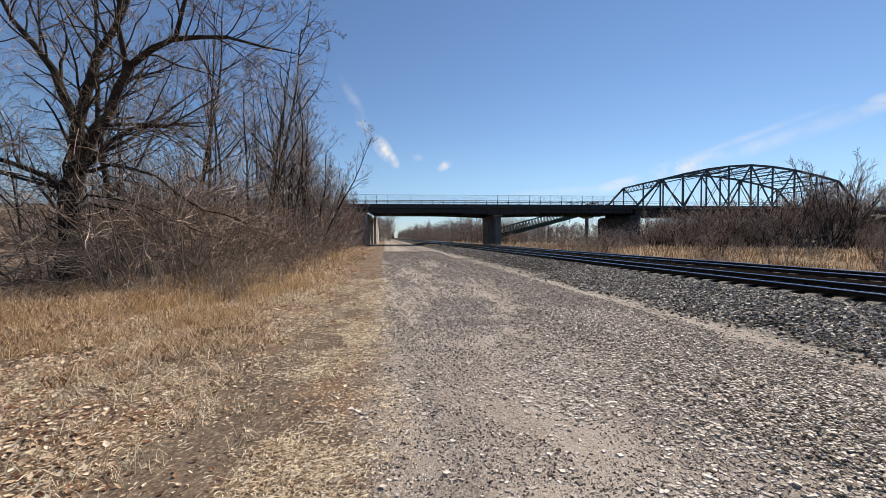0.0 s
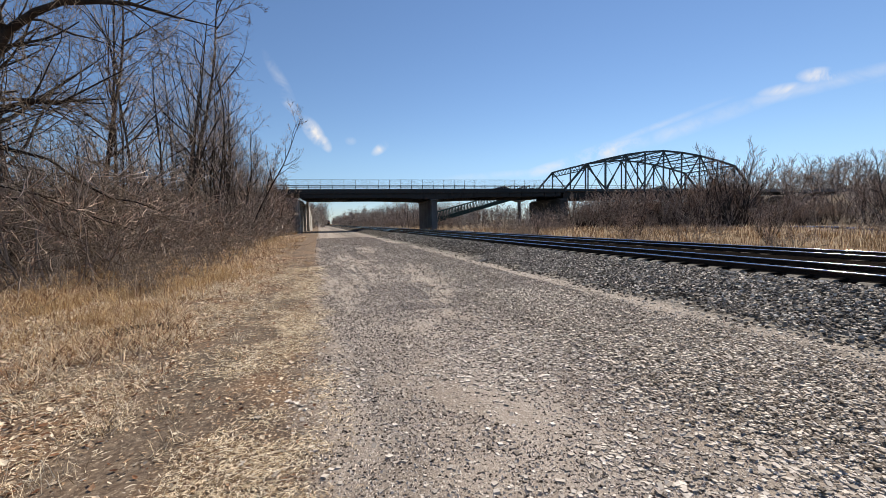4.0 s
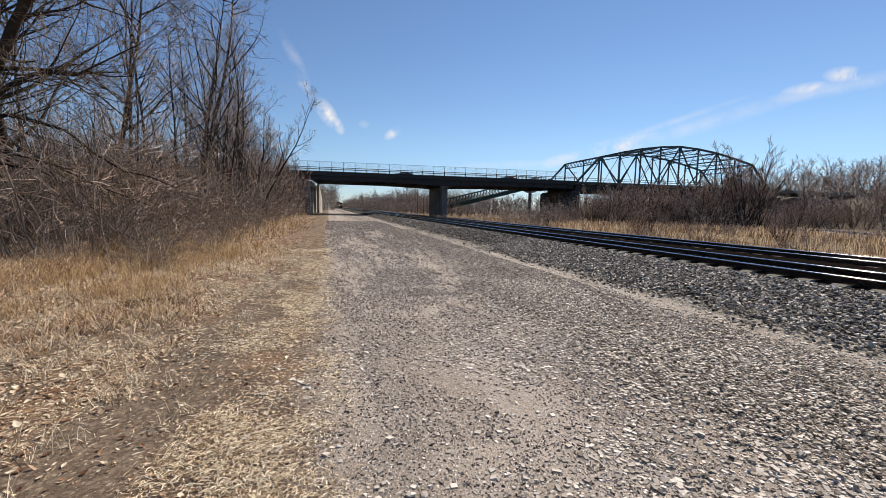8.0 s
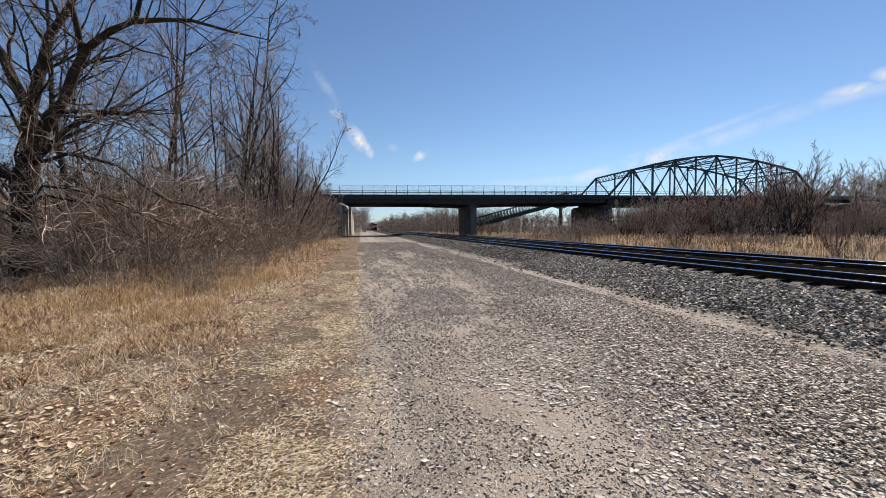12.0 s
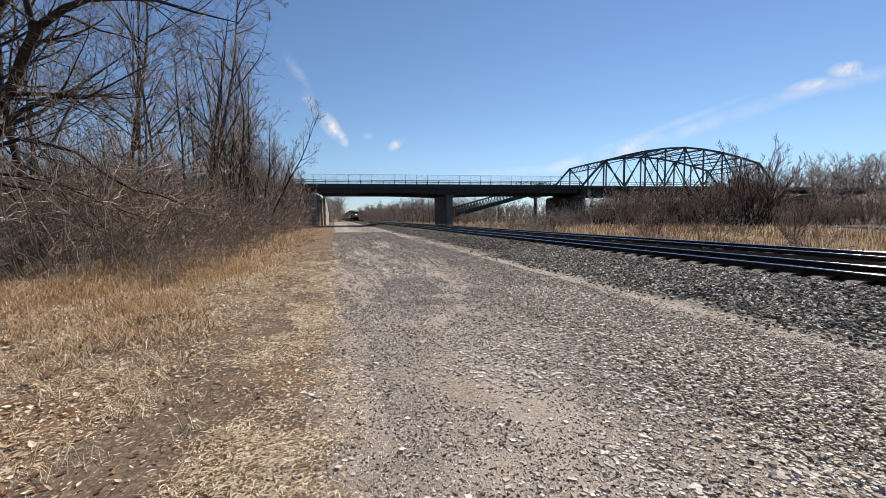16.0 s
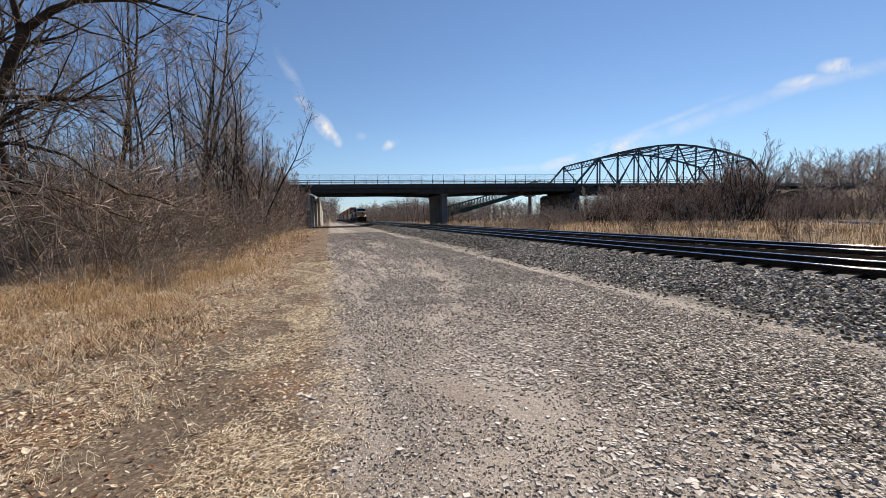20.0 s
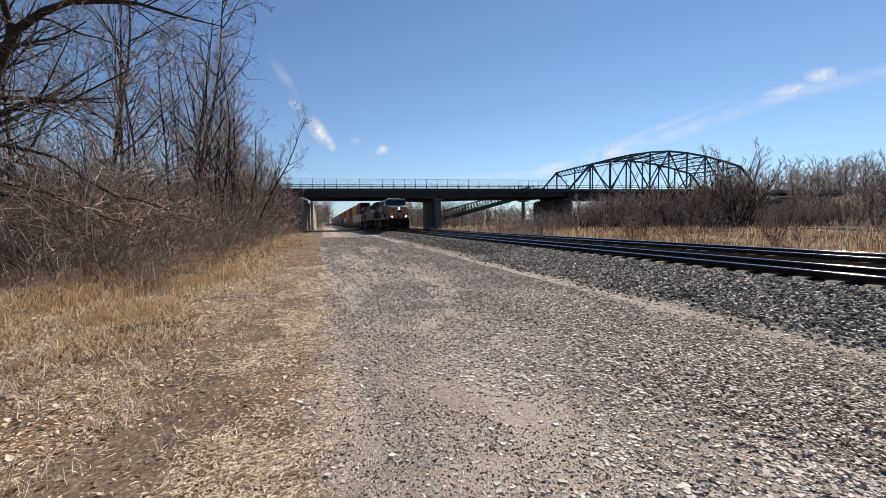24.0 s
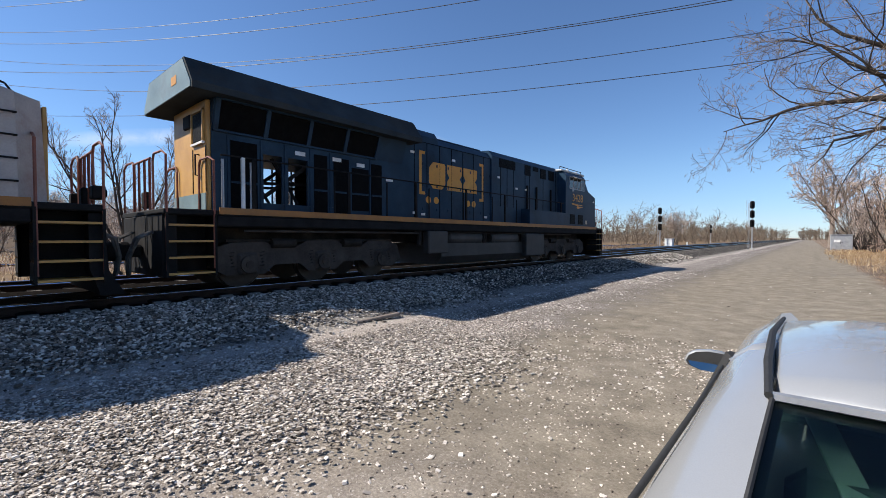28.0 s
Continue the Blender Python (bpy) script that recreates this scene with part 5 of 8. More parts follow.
    part("rear_light", MB().cbox(-0.2, 0.2, 20.48, 20.56, 3.6, 3.9, 0.02), M_black, lo)
    part("rear_pilot", MB().cbox(-1.42, 1.42, 21.2, 21.45, 0.35, 1.6, 0.03), M_black, lo)
    # tank, air reservoirs and boxes
    tk = [(-1.38, 0.95), (-1.38, 0.5), (-1.15, 0.22), (1.15, 0.22), (1.38, 0.5), (1.38, 0.95)]
    part("fuel_tank", MB().prism(tk, "y", 7.1, 13.3), M_tank, lo, "dusty black fuel tank")
    for s in (-1, 1):
        for y0, y1 in ((8.2, 10.2), (10.85, 12.85)):
            part("air_reservoir", MB().tube([(s * 1.12, y0, 1.12), (s * 1.12, y0 + 0.08, 1.12), (s * 1.12, y1 - 0.08, 1.12), (s * 1.12, y1, 1.12)], [0.2, 0.27, 0.27, 0.2], 18), M_tank, lo, smooth=False)
        part("battery_box", MB().cbox(s * 1.40 - 0.2, s * 1.40 + 0.08, 6.4, 8.0, 0.36, 1.32, 0.03), M_tank, lo)
        part("equipment_box", MB().cbox(s * 1.40 - 0.2, s * 1.40 + 0.08, 13.2, 14.15, 0.62, 1.36, 0.03), M_tank, lo)
        part("piping", MB().tube([(s * 1.36, 6.6, 1.32), (s * 1.36, 14.6, 1.32)], 0.03, 6).tube([(s * 1.30, 10.7, 0.6), (s * 1.38, 10.7, 1.3)], 0.04, 6).tube([(s * 1.30, 10.82, 0.6), (s * 1.38, 10.82, 1.3)], 0.04, 6).tube([(s * 1.3, 14.3, 0.9), (s * 1.3, 14.3, 1.35)], 0.09, 8), M_under, lo)
        # long handrails
        for k in range(7):
            y = 4.4 + k * 2.55
            part("handrail_post", MB().cbox(s * 1.47 - 0.025, s * 1.47 + 0.025, y - 0.045, y + 0.045, 1.70, 2.86, 0.008), M_black, lo)
        part("handrail", MB().tube([(s * 1.47, 4.1, 2.86), (s * 1.47, 20.4, 2.86)], 0.02, 6), M_black, lo)
        part("white_post", MB().cbox(s * 1.47 - 0.03, s * 1.47 + 0.03, 19.9, 19.98, 1.7, 2.86, 0.01), M_white, lo)
    under = MB()
    under.box(-0.5, 0.5, 0.3, 20.8, 1.0, 1.38)
    part("frame", under, M_under, lo)
    bogie(lo, 3.8)
    bogie(lo, 17.8)
    return lo


def arc(cx, cz, r0, r1, a0, a1, n=14):
    """A flat ring sector in the XY plane."""
    v, f = [], []
    for i in range(n + 1):
        a = radians(a0 + (a1 - a0) * i / n)
        v += [(cx + r0[0] * math.cos(a), cz + r0[1] * math.sin(a), 0), (cx + r1[0] * math.cos(a), cz + r1[1] * math.sin(a), 0)]
    return v, [(2 * i, 2 * i + 2, 2 * i + 3, 2 * i + 1) for i in range(n)]


def emblem(lo, x):
    """Drawn as plain shapes: brackets, three broad blocks and four dots."""
    yc, zc = 12.16, 3.22

    def put(nm, v, f):
        on_side(MB().add(v, f).mesh(nm, M_yellow), nm, lo, x, yc, zc, 1.0, "golden yellow painted emblem")

    def poly(pts):
        return [(a, b, 0) for a, b in pts], [tuple(range(len(pts)))]

    put("emblem_bracket", *poly([(-1.82, 0.80), (-1.54, 0.80), (-1.54, 0.70), (-1.70, 0.70), (-1.70, -0.54), (-1.54, -0.54), (-1.54, -0.64), (-1.82, -0.64)]))
    put("emblem_bracket", *poly([(1.82, 0.80), (1.54, 0.80), (1.54, 0.70), (1.70, 0.70), (1.70, -0.57), (1.54, -0.57), (1.54, -0.67), (1.82, -0.67)]))
    for a in (-0.92, 0.02, 0.96):
        put("emblem_block", *poly([(a - 0.42, 0.30), (a - 0.22, 0.50), (a + 0.36, 0.50), (a + 0.42, 0.44), (a + 0.42, -0.22), (a + 0.24, -0.40), (a - 0.22, -0.40), (a - 0.42, -0.22)] if a < -0.5 else
            [(a - 0.42, 0.50), (a + 0.42, 0.50), (a + 0.42, 0.20), (a + 0.30, 0.05), (a + 0.42, -0.10), (a + 0.42, -0.40), (a - 0.42, -0.40), (a - 0.42, -0.10), (a - 0.30, 0.05), (a - 0.42, 0.20)]))
    for a in (-1.38, -0.98, 0.82, 1.18):
        put("emblem_dot", *arc(a, -0.80, (0.0, 0.0), (0.13, 0.12), 0, 360, 16))


LOCO = build_locomotive("dark blue diesel locomotive with yellow nose, number and stripe", True)
LOCO2 = build_locomotive("second locomotive in faded grey-blue with a yellow nose", False)

# double-stack container cars
CONTAINER_PAINTS = {}


def container_mat(rgb):
    if rgb not in CONTAINER_PAINTS:
        CONTAINER_PAINTS[rgb] = surface("container_paint", tuple(0.75 * c for c in rgb), rgb, 0.8, 20, 0.55, 0, 0.1, 0.003, stain=tuple(0.5 * c + 0.04 for c in rgb))
    return CONTAINER_PAINTS[rgb]


def container_mesh(length):
    """Corrugated walls between corner posts and rails."""
    mb = MB()
    w, h, L = 1.22, 2.9, length
    n = int(L / 0.28)
    for s in (-1, 1):
        pts = []
        for i in range(n):
            y = 0.1 + (L - 0.2) * i / n
            d = (L - 0.2) / n
            for t, o in ((0.0, 0), (0.3, 0), (0.45, 0.036), (0.85, 0.036)):
                pts.append((s * (w - 0.01 - o), y + t * d))
        pts.append((s * (w - 0.01), L - 0.1))
        v = [(x, y, z) for z in (0.12, h - 0.1) for x, y in pts]
        k = len(pts)
        mb.add(v, [(i, i + 1, k + i + 1, k + i) for i in range(k - 1)])
        for z in (0.0, h - 0.12):
            mb.box(s * w - 0.06, s * w + 0.0 if s > 0 else s * w + 0.06, 0, L, z, z + 0.12)
    for y in (0.0, L - 0.12):
        for s in (-1, 1):
            mb.box(s * w - 0.1 if s > 0 else s * w, s * w if s > 0 else s * w + 0.1, y, y + 0.12, 0, h)
    mb.box(-w + 0.02, w - 0.02, 0.04, 0.07, 0.02, h - 0.02)
    mb.box(-w + 0.02, w - 0.02, L - 0.07, L - 0.04, 0.02, h - 0.02)
    mb.box(-w + 0.03, w - 0.03, 0.04, L - 0.04, h - 0.06, h - 0.02)
    for x in (-0.7, -0.25, 0.25, 0.7):
        mb.tube([(x, 0.0, 0.15), (x, 0.0, h - 0.15)], 0.02, 5)
    return mb


BOX40, BOX53 = container_mesh(12.2).mesh("container"), container_mesh(16.1).mesh("container_long")
BOX20 = container_mesh(6.06).mesh("container_short")


def build_well_car(lower, upper, floor):
    car = thing("well_car", "double-stack container well car loaded with shipping containers", "freight car", group="container cars of the train")
    side = MB()
    for s in (-1, 1):
        side.prism([(1.9, 0.95), (3.2, 0.40), (15.6, 0.40), (16.9, 0.95), (18.2, 1.05), (18.2, 1.25), (0.6, 1.25), (0.6, 1.05)], "x", s * 1.36 - 0.05, s * 1.36 + 0.05)
        for i in range(12):
            side.box(s * 1.42 - 0.03, s * 1.42 + 0.03, 3.3 + i * 1.1, 3.38 + i * 1.1, 0.45, 1.22)
    side.box(-1.3, 1.3, 3.1, 15.7, 0.38, 0.46)
    side.box(-1.2, 1.2, 0.3, 2.2, 1.0, 1.22)
    side.box(-1.2, 1.2, 16.6, 18.5, 1.0, 1.22)
    part("well", side, floor, car)
    for yc in (1.2, 17.6):
        b = MB()
        for s in (-1, 1):
            b.prism([(yc - 1.15, 0.55), (yc - 0.9, 0.75), (yc - 0.4, 0.80), (yc + 0.4, 0.80), (yc + 0.9, 0.75), (yc + 1.15, 0.55), (yc + 0.9, 0.42), (yc + 0.35, 0.32), (yc - 0.35, 0.32), (yc - 0.9, 0.42)], "x", s * 1.0 - 0.07, s * 1.0 + 0.07)
        b.box(-1.0, 1.0, yc - 0.25, yc + 0.25, 0.5, 0.85)
        bg = part("bogie", b, M_under, car)
        for k in (-0.88, 0.88):
            w, t = MB(), MB()
            wheelset(w, t, yc + k, 0.46)
            ws = part("wheelset", w, M_wheel, bg)
            part("tread", t, M_tread, ws)
    part("coupler", MB().cbox(-0.12, 0.12, -0.25, 0.4, 0.72, 0.96, 0.03).cbox(-0.12, 0.12, 18.4, 19.05, 0.72, 0.96, 0.03), M_under, car)

    def boxes(kind, z, paints):
        if kind == 20:
            for i, c in enumerate(paints):
                ob = new("container", BOX20.copy())
                ob.data.materials.append(container_mat(c))
                ob.parent, ob.matrix_basis = car, pose(0, 3.3 + i * 6.15, z)
        else:
            ob = new("container", (BOX40 if kind == 40 else BOX53).copy())
            ob.data.materials.append(container_mat(paints[0]))
            ob.parent, ob.matrix_basis = car, pose(0, 3.3 if kind == 40 else 1.35, z)

    boxes(*lower[:1], 0.47, lower[1:])
    if upper:
        boxes(*upper[:1], 3.38, upper[1:])
    return car


MAROON, WHITE, YEL, ORANGE, RUST, BLUEC, GREYC, GREENC, REDC = (0.20, 0.035, 0.035), (0.62, 0.62, 0.60), (0.55, 0.38, 0.05), (0.55, 0.20, 0.05), (0.28, 0.09, 0.05), (0.05, 0.10, 0.22), (0.30, 0.31, 0.32), (0.06, 0.20, 0.14), (0.40, 0.06, 0.05)
M_car_yellow = surface("yellow_brown_car_paint", (0.30, 0.17, 0.05), (0.45, 0.27, 0.08), 1.2, 20, 0.6, 0, 0.1, stain=(0.14, 0.08, 0.05))
M_car_red = surface("brown_red_car_paint", (0.16, 0.06, 0.04), (0.25, 0.10, 0.07), 1.2, 20, 0.6, 0, 0.1, stain=(0.09, 0.06, 0.05))
LOADS = [((40, WHITE), (40, MAROON)), ((20, WHITE, WHITE), (40, YEL)), ((40, RUST), (53, MAROON)), ((40, ORANGE), (40, YEL)), ((40, WHITE), (40, REDC)), ((40, RUST), (40, ORANGE)), ((40, MAROON), (53, ORANGE)), ((40, GREYC), (40, RUST)),
         ((40, GREYC), (53, GREYC)), ((40, BLUEC), (40, GREYC)), ((40, RUST), (40, MAROON)), ((40, GREYC), (53, WHITE)), ((40, MAROON), (40, BLUEC)), ((40, RUST), (40, GREYC)), ((40, ORANGE), (40, RUST)), ((40, GREYC), (40, GREYC))]
TRAIN_SPEED, TRAIN_Y27 = 21.44, -2.30
TRAIN = [(LOCO, 0.0), (LOCO2, 23.3)]
offset = 46.0
for i in range(22):
    lower, upper = LOADS[i % len(LOADS)]
    TRAIN.append((build_well_car(lower, upper, M_car_yellow if i % 3 else M_car_red), offset))
    offset += 19.0

# ---- plants ----
class Grower:
    """Grows bare branches: thick wood into one mesh, twigs into another."""

    def __init__(self, seed, thick=0.022, wiggle=0.16, lift=0.05, levels=4):
        self.r, self.thick, self.wiggle, self.lift, self.levels = random.Random(seed), thick, wiggle, lift, levels
        self.wood, self.twig = MB(), MB()

    def vec(self):
        g = self.r.gauss
        return Vector((g(0, 1), g(0, 1), g(0, 1)))

    def path(self, p, d, length, n):
        pts, d = [Vector(p)], Vector(d).normalized()
        for _ in range(n):
            d = (d + self.vec() * self.wiggle + Vector((0, 0, self.lift))).normalized()
            pts.append(pts[-1] + d * (length / n))
        return pts

    def lay(self, pts, r0, r1):
        k = len(pts)
        rad = [r0 + (r1 - r0) * i / (k - 1) for i in range(k)]
        if r0 > self.thick:
            self.wood.tube(pts, rad, 7 if r0 > 0.12 else 5, cap=False)
        else:
            self.twig.tube(pts, rad, 3, cap=False)

    def kids(self, pts, r0, length, level, count, start=0.25, angle=(28, 60), ratio=(0.42, 0.68)):
        R = self.r
        k = len(pts) - 1
        for c in range(count):
            t = start + (1 - start) * (c + R.random()) / count
            i = min(int(t * k), k - 1)
            p = pts[i].lerp(pts[i + 1], t * k - i)
            d = (pts[i + 1] - pts[i]).normalized()
            side = d.cross(self.vec())
            side = side.normalized() if side.length > 1e-4 else Vector((1, 0, 0))
            a = radians(R.uniform(*angle))
            self.branch(p, d * math.cos(a) + side * math.sin(a), length * R.uniform(*ratio) * (1.15 - 0.55 * t), r0 * (1 - 0.6 * t) * R.uniform(0.42, 0.62), level + 1)

    def branch(self, p, d, length, r, level):
        r = max(r, self.minr)
        n = self.segs[level]
        pts = self.path(p, d, length, n)
        self.lay(pts, r, max(r * 0.3, self.minr * 0.7))
        if level < self.levels:
            self.kids(pts, r, length, level, self.count[level])

    count = (11, 6, 5, 3, 3)
    segs = (7, 5, 4, 2, 2, 2)
    minr = 0.0065


def plant(name, g, wood, twig, label, category, m, group=""):
    t = thing(name, label, category, m, group)
    if g.wood.f:
        part("trunk", g.wood, wood, t, smooth=True, fix=False)
    if g.twig.f:
        tagged(part("crown" if g.wood.f else "stems", g.twig, twig, t, fix=False), kind="stuff")
    return t


def tall_tree(seed, h, r, spread=0.46, count=(15, 6, 4), lift=0.06):
    g = Grower(seed, lift=lift, wiggle=0.13, levels=3)
    g.count = count
    g.wiggle = 0.045
    trunk = g.path((0, 0, -0.2), (g.r.gauss(0, 0.05), g.r.gauss(0, 0.05), 1), h, 9)
    g.wiggle = 0.13
    g.lay(trunk, r, r * 0.18)
    g.kids(trunk, r, h * spread, 0, count[0], 0.22, (28, 66))
    return g


def multi_tree(seed, h, stems, lean=0.22, r=0.13, count=(8, 5, 4, 3), minr=0.0065):
    g = Grower(seed, lift=0.09, wiggle=0.10, levels=len(count) - 1)
    g.minr = minr
    g.count = count
    for i in range(stems):
        a = 2 * math.pi * (i + g.r.random()) / stems
        t = g.path((0.25 * math.cos(a), 0.25 * math.sin(a), -0.2), (lean * math.cos(a), lean * math.sin(a), 1), h * g.r.uniform(0.75, 1.0), 8)
        rr = r * g.r.uniform(0.7, 1.1)
        g.lay(t, rr, rr * 0.15)
        g.kids(t, rr, h * 0.38, 0, count[0], 0.3, (18, 42))
    return g


def dome_tree(seed, h, r):
    """One trunk that opens into a round crown of arching limbs."""
    g = Grower(seed, thick=0.05, lift=0.05, wiggle=0.12, levels=3)
    g.count, g.minr = (0, 7, 4), 0.018
    trunk = g.path((0, 0, -0.2), (0.03, 0.02, 1), h * 0.36, 5)
    g.lay(trunk, r, r * 0.72)
    for i in range(11):
        a = 2.4 * i
        p = trunk[-1].lerp(trunk[-3], g.r.random() * 0.9)
        up = radians(g.r.uniform(22, 68) if i > 2 else g.r.uniform(70, 85))
        limb = g.path(p, (math.cos(a) * math.cos(up), math.sin(a) * math.cos(up), math.sin(up)), h * g.r.uniform(0.5, 0.66), 8)
        q = r * g.r.uniform(0.34, 0.55)
        g.lay(limb, q, 0.03)
        g.kids(limb, q, h * 0.34, 0, 11, 0.2, (25, 55))
    return g


def shrub(seed, h, stems, width, arch=-0.06, stout=1.0):
    """A tangle of arching stems."""
    g = Grower(seed, thick=0.014, lift=arch, wiggle=0.22, levels=2)
    g.minr = 0.0085 * stout
    g.count, g.segs = (0, 3, 2), (8, 4, 2)
    for i in range(stems):
        a = g.r.uniform(0, 2 * math.pi)
        q = width * math.sqrt(g.r.random())
        d = Vector((math.cos(a) * 0.5 + g.r.gauss(0, 0.3), math.sin(a) * 0.5 + g.r.gauss(0, 0.3), g.r.uniform(0.8, 1.6)))
        L = h * g.r.uniform(0.6, 1.35)
        pts = g.path((q * math.cos(a), q * math.sin(a), -0.1), d, L, 7)
        rr = stout * g.r.uniform(0.012, 0.030)
        g.lay(pts, rr, 0.008)
        g.kids(pts, rr, L * 0.8, 0, 5, 0.15, (25, 75))
    return g


def place(src, x, y, rz, s, dz=0.0):
    c = copy_thing(src, Matrix.Identity(4))
    c.matrix_basis = pose(x, y, ground_z(x, y) + dz, 0, 0, rz) @ Matrix.Scale(s, 4)
    return c


# the big forked tree at the edge of the wood: main limbs first, then random branches
def limb_tree(seed, right, away, limbs, label, m):
    g = Grower(seed, lift=0.02, wiggle=0.17, levels=4)
    g.count, g.segs = (0, 6, 4, 3), (7, 6, 5, 3, 2)

    def limb(r0, r1, kids, level, *uz):
        pts = [right * u + away * w + Vector((0, 0, z)) for u, w, z in uz]
        fine = []
        for a, b in zip(pts, pts[1:]):
            fine += [a, a.lerp(b, 0.5) + g.vec() * 0.06]
        fine.append(pts[-1])
        g.lay(fine, r0, r1)
        L = sum((b - a).length for a, b in zip(fine, fine[1:]))
        g.kids(fine, r0 * 0.6, min(L * 0.8, 5.2), 0, kids + 4, 0.10, (25, 65), (0.5, 0.8))

    for r0, r1, kids, uz in limbs:
        limb(r0, r1, kids, 0, *uz)
    return plant("big_tree", g, M_bark, M_twig_tan, label, "tree", m)


limb_tree(5, Vector((0.991, -0.135, 0)), Vector((0.135, 0.991, 0)), [
    (0.40, 0.30, 2, ((-0.1, 0, -0.3), (0.1, 0, 1.6), (0.36, 0, 4.2), (0.42, 0, 5.6))),
    (0.27, 0.04, 9, ((0.42, 0, 5.4), (0.45, 0.1, 6.4), (1.18, 0.2, 9.1), (2.0, 0.5, 10.8), (2.5, 0.6, 13.0))),
    (0.20, 0.03, 8, ((0.40, 0, 6.4), (-0.23, -0.2, 8.3), (-1.5, -0.5, 10.1), (-2.3, -0.8, 12.2))),
    (0.27, 0.05, 9, ((0.25, 0, 3.9), (1.0, -0.2, 5.2), (2.1, -0.5, 6.4), (3.2, -0.8, 8.2), (5.2, -1.2, 9.05), (6.0, -1.2, 11.6))),
    (0.11, 0.012, 8, ((5.0, -1.2, 9.0), (7.3, -1.6, 8.9), (10.1, -2.0, 8.1))),
    (0.12, 0.015, 8, ((0.5, 0.1, 4.4), (2.0, -0.6, 5.2), (3.4, -1.0, 5.8), (4.8, -1.2, 5.8), (7.0, -1.6, 6.8))),
    (0.13, 0.015, 7, ((0.3, 0, 3.4), (-1.5, -0.8, 4.6), (-3.5, -1.5, 5.2), (-6.0, -1.8, 5.4))),
    (0.12, 0.015, 7, ((3.0, -0.7, 8.0), (3.2, -1.4, 9.6), (3.9, -1.8, 11.5), (5.2, -2.0, 13.2))),
    (0.10, 0.012, 7, ((0.4, 0.2, 4.9), (1.4, 1.6, 6.0), (2.2, 3.2, 7.8), (3.5, 4.2, 9.5))),
    (0.09, 0.012, 9, ((0.3, 0, 4.3), (2.4, -0.8, 4.5), (4.4, -1.2, 4.0), (6.3, -1.5, 2.7), (8.0, -1.7, 2.2))),
    (0.06, 0.010, 8, ((0.3, -0.2, 2.9), (1.8, -1.2, 3.3), (4.5, -1.9, 2.8), (7.4, -2.2, 1.6))),
    (0.07, 0.010, 8, ((0.2, 0, 3.6), (-1.2, -1.4, 4.1), (-0.4, -3.0, 4.0), (1.8, -4.2, 2.9), (3.4, -4.8, 1.7))),
    (0.08, 0.010, 7, ((0.2, -0.1, 2.5), (1.6, -0.8, 3.0), (3.6, -1.4, 2.7), (5.2, -1.8, 1.9))),
], "large bare forked tree at the edge of the wood", pose(-12.6, 18.9, 0))
# the tree whose limbs reach out over the road behind the car
limb_tree(8, Vector((1, 0, 0)), Vector((0, -1, 0)), [
    (0.36, 0.24, 1, ((0, 0, -0.3), (0.15, 0, 2.5), (0.2, 0, 5.0), (0.0, 0.2, 8.0), (-0.4, 0.4, 11.5))),
    (0.17, 0.015, 9, ((0.15, 0, 5.2), (1.4, 0.1, 6.3), (2.9, 0.2, 6.9), (5.0, 0.3, 7.1), (6.4, 0.2, 6.7), (7.8, 0.0, 6.4))),
    (0.15, 0.015, 8, ((0.2, 0, 5.9), (1.6, -0.3, 6.9), (2.9, -0.5, 7.5), (4.6, -0.8, 9.0), (5.9, -1.0, 9.5))),
    (0.15, 0.015, 8, ((0.1, 0.1, 7.0), (1.6, 0.6, 8.2), (3.0, 1.0, 9.2), (4.7, 1.2, 10.8), (5.6, 1.2, 12.5))),
    (0.13, 0.012, 8, ((0.15, 0, 4.2), (1.6, -0.5, 5.2), (2.9, -0.8, 5.6), (4.2, -1.0, 5.3), (4.9, -1.1, 4.3))),
    (0.13, 0.012, 7, ((0.1, 0, 6.2), (-1.5, 0.8, 7.6), (-3.2, 1.4, 9.4))),
    (0.12, 0.012, 7, ((0, 0.2, 8.4), (1.0, 1.4, 10.5), (2.0, 2.0, 13.0))),
], "bare tree reaching over the gravel road", pose(-5.0, -22.2, 0))

TALLS = []
for i, (h, r) in enumerate([(17, 0.15), (15, 0.12), (19, 0.19), (13, 0.09), (16, 0.11)]):
    g = tall_tree(20 + i, h, r)
    TALLS.append(plant("woodland_tree", g, M_bark, (M_twig, M_twig_brown)[i % 2], "tall slender bare woodland tree beside the gravel road", "tree", pose(-30, 20 + 5 * i, 0), "bare trees of the wood"))


def open_ground(x, y):
    """The clear spot between the verge and the foot of the big tree."""
    return -41 < math.degrees(math.atan2(x, y)) < -27.5 and math.hypot(x, y) < 21.5


SHRUBS = []
for i, (h, n, w) in enumerate([(3.6, 22, 2.0), (3.0, 24, 2.1), (5.0, 19, 1.9), (2.3, 24, 1.9)]):
    g = shrub(50 + i, h, n, w, 0.01, 1.55)
    SHRUBS.append(plant("bramble_shrub", g, M_bark_pale, (M_twig_brown, M_twig, M_twig, M_twig_brown)[i], "tangled leafless shrub with arching brown stems", "shrub", pose(-16, 10 + 4 * i, 0), "tangled shrubs along the wood"))

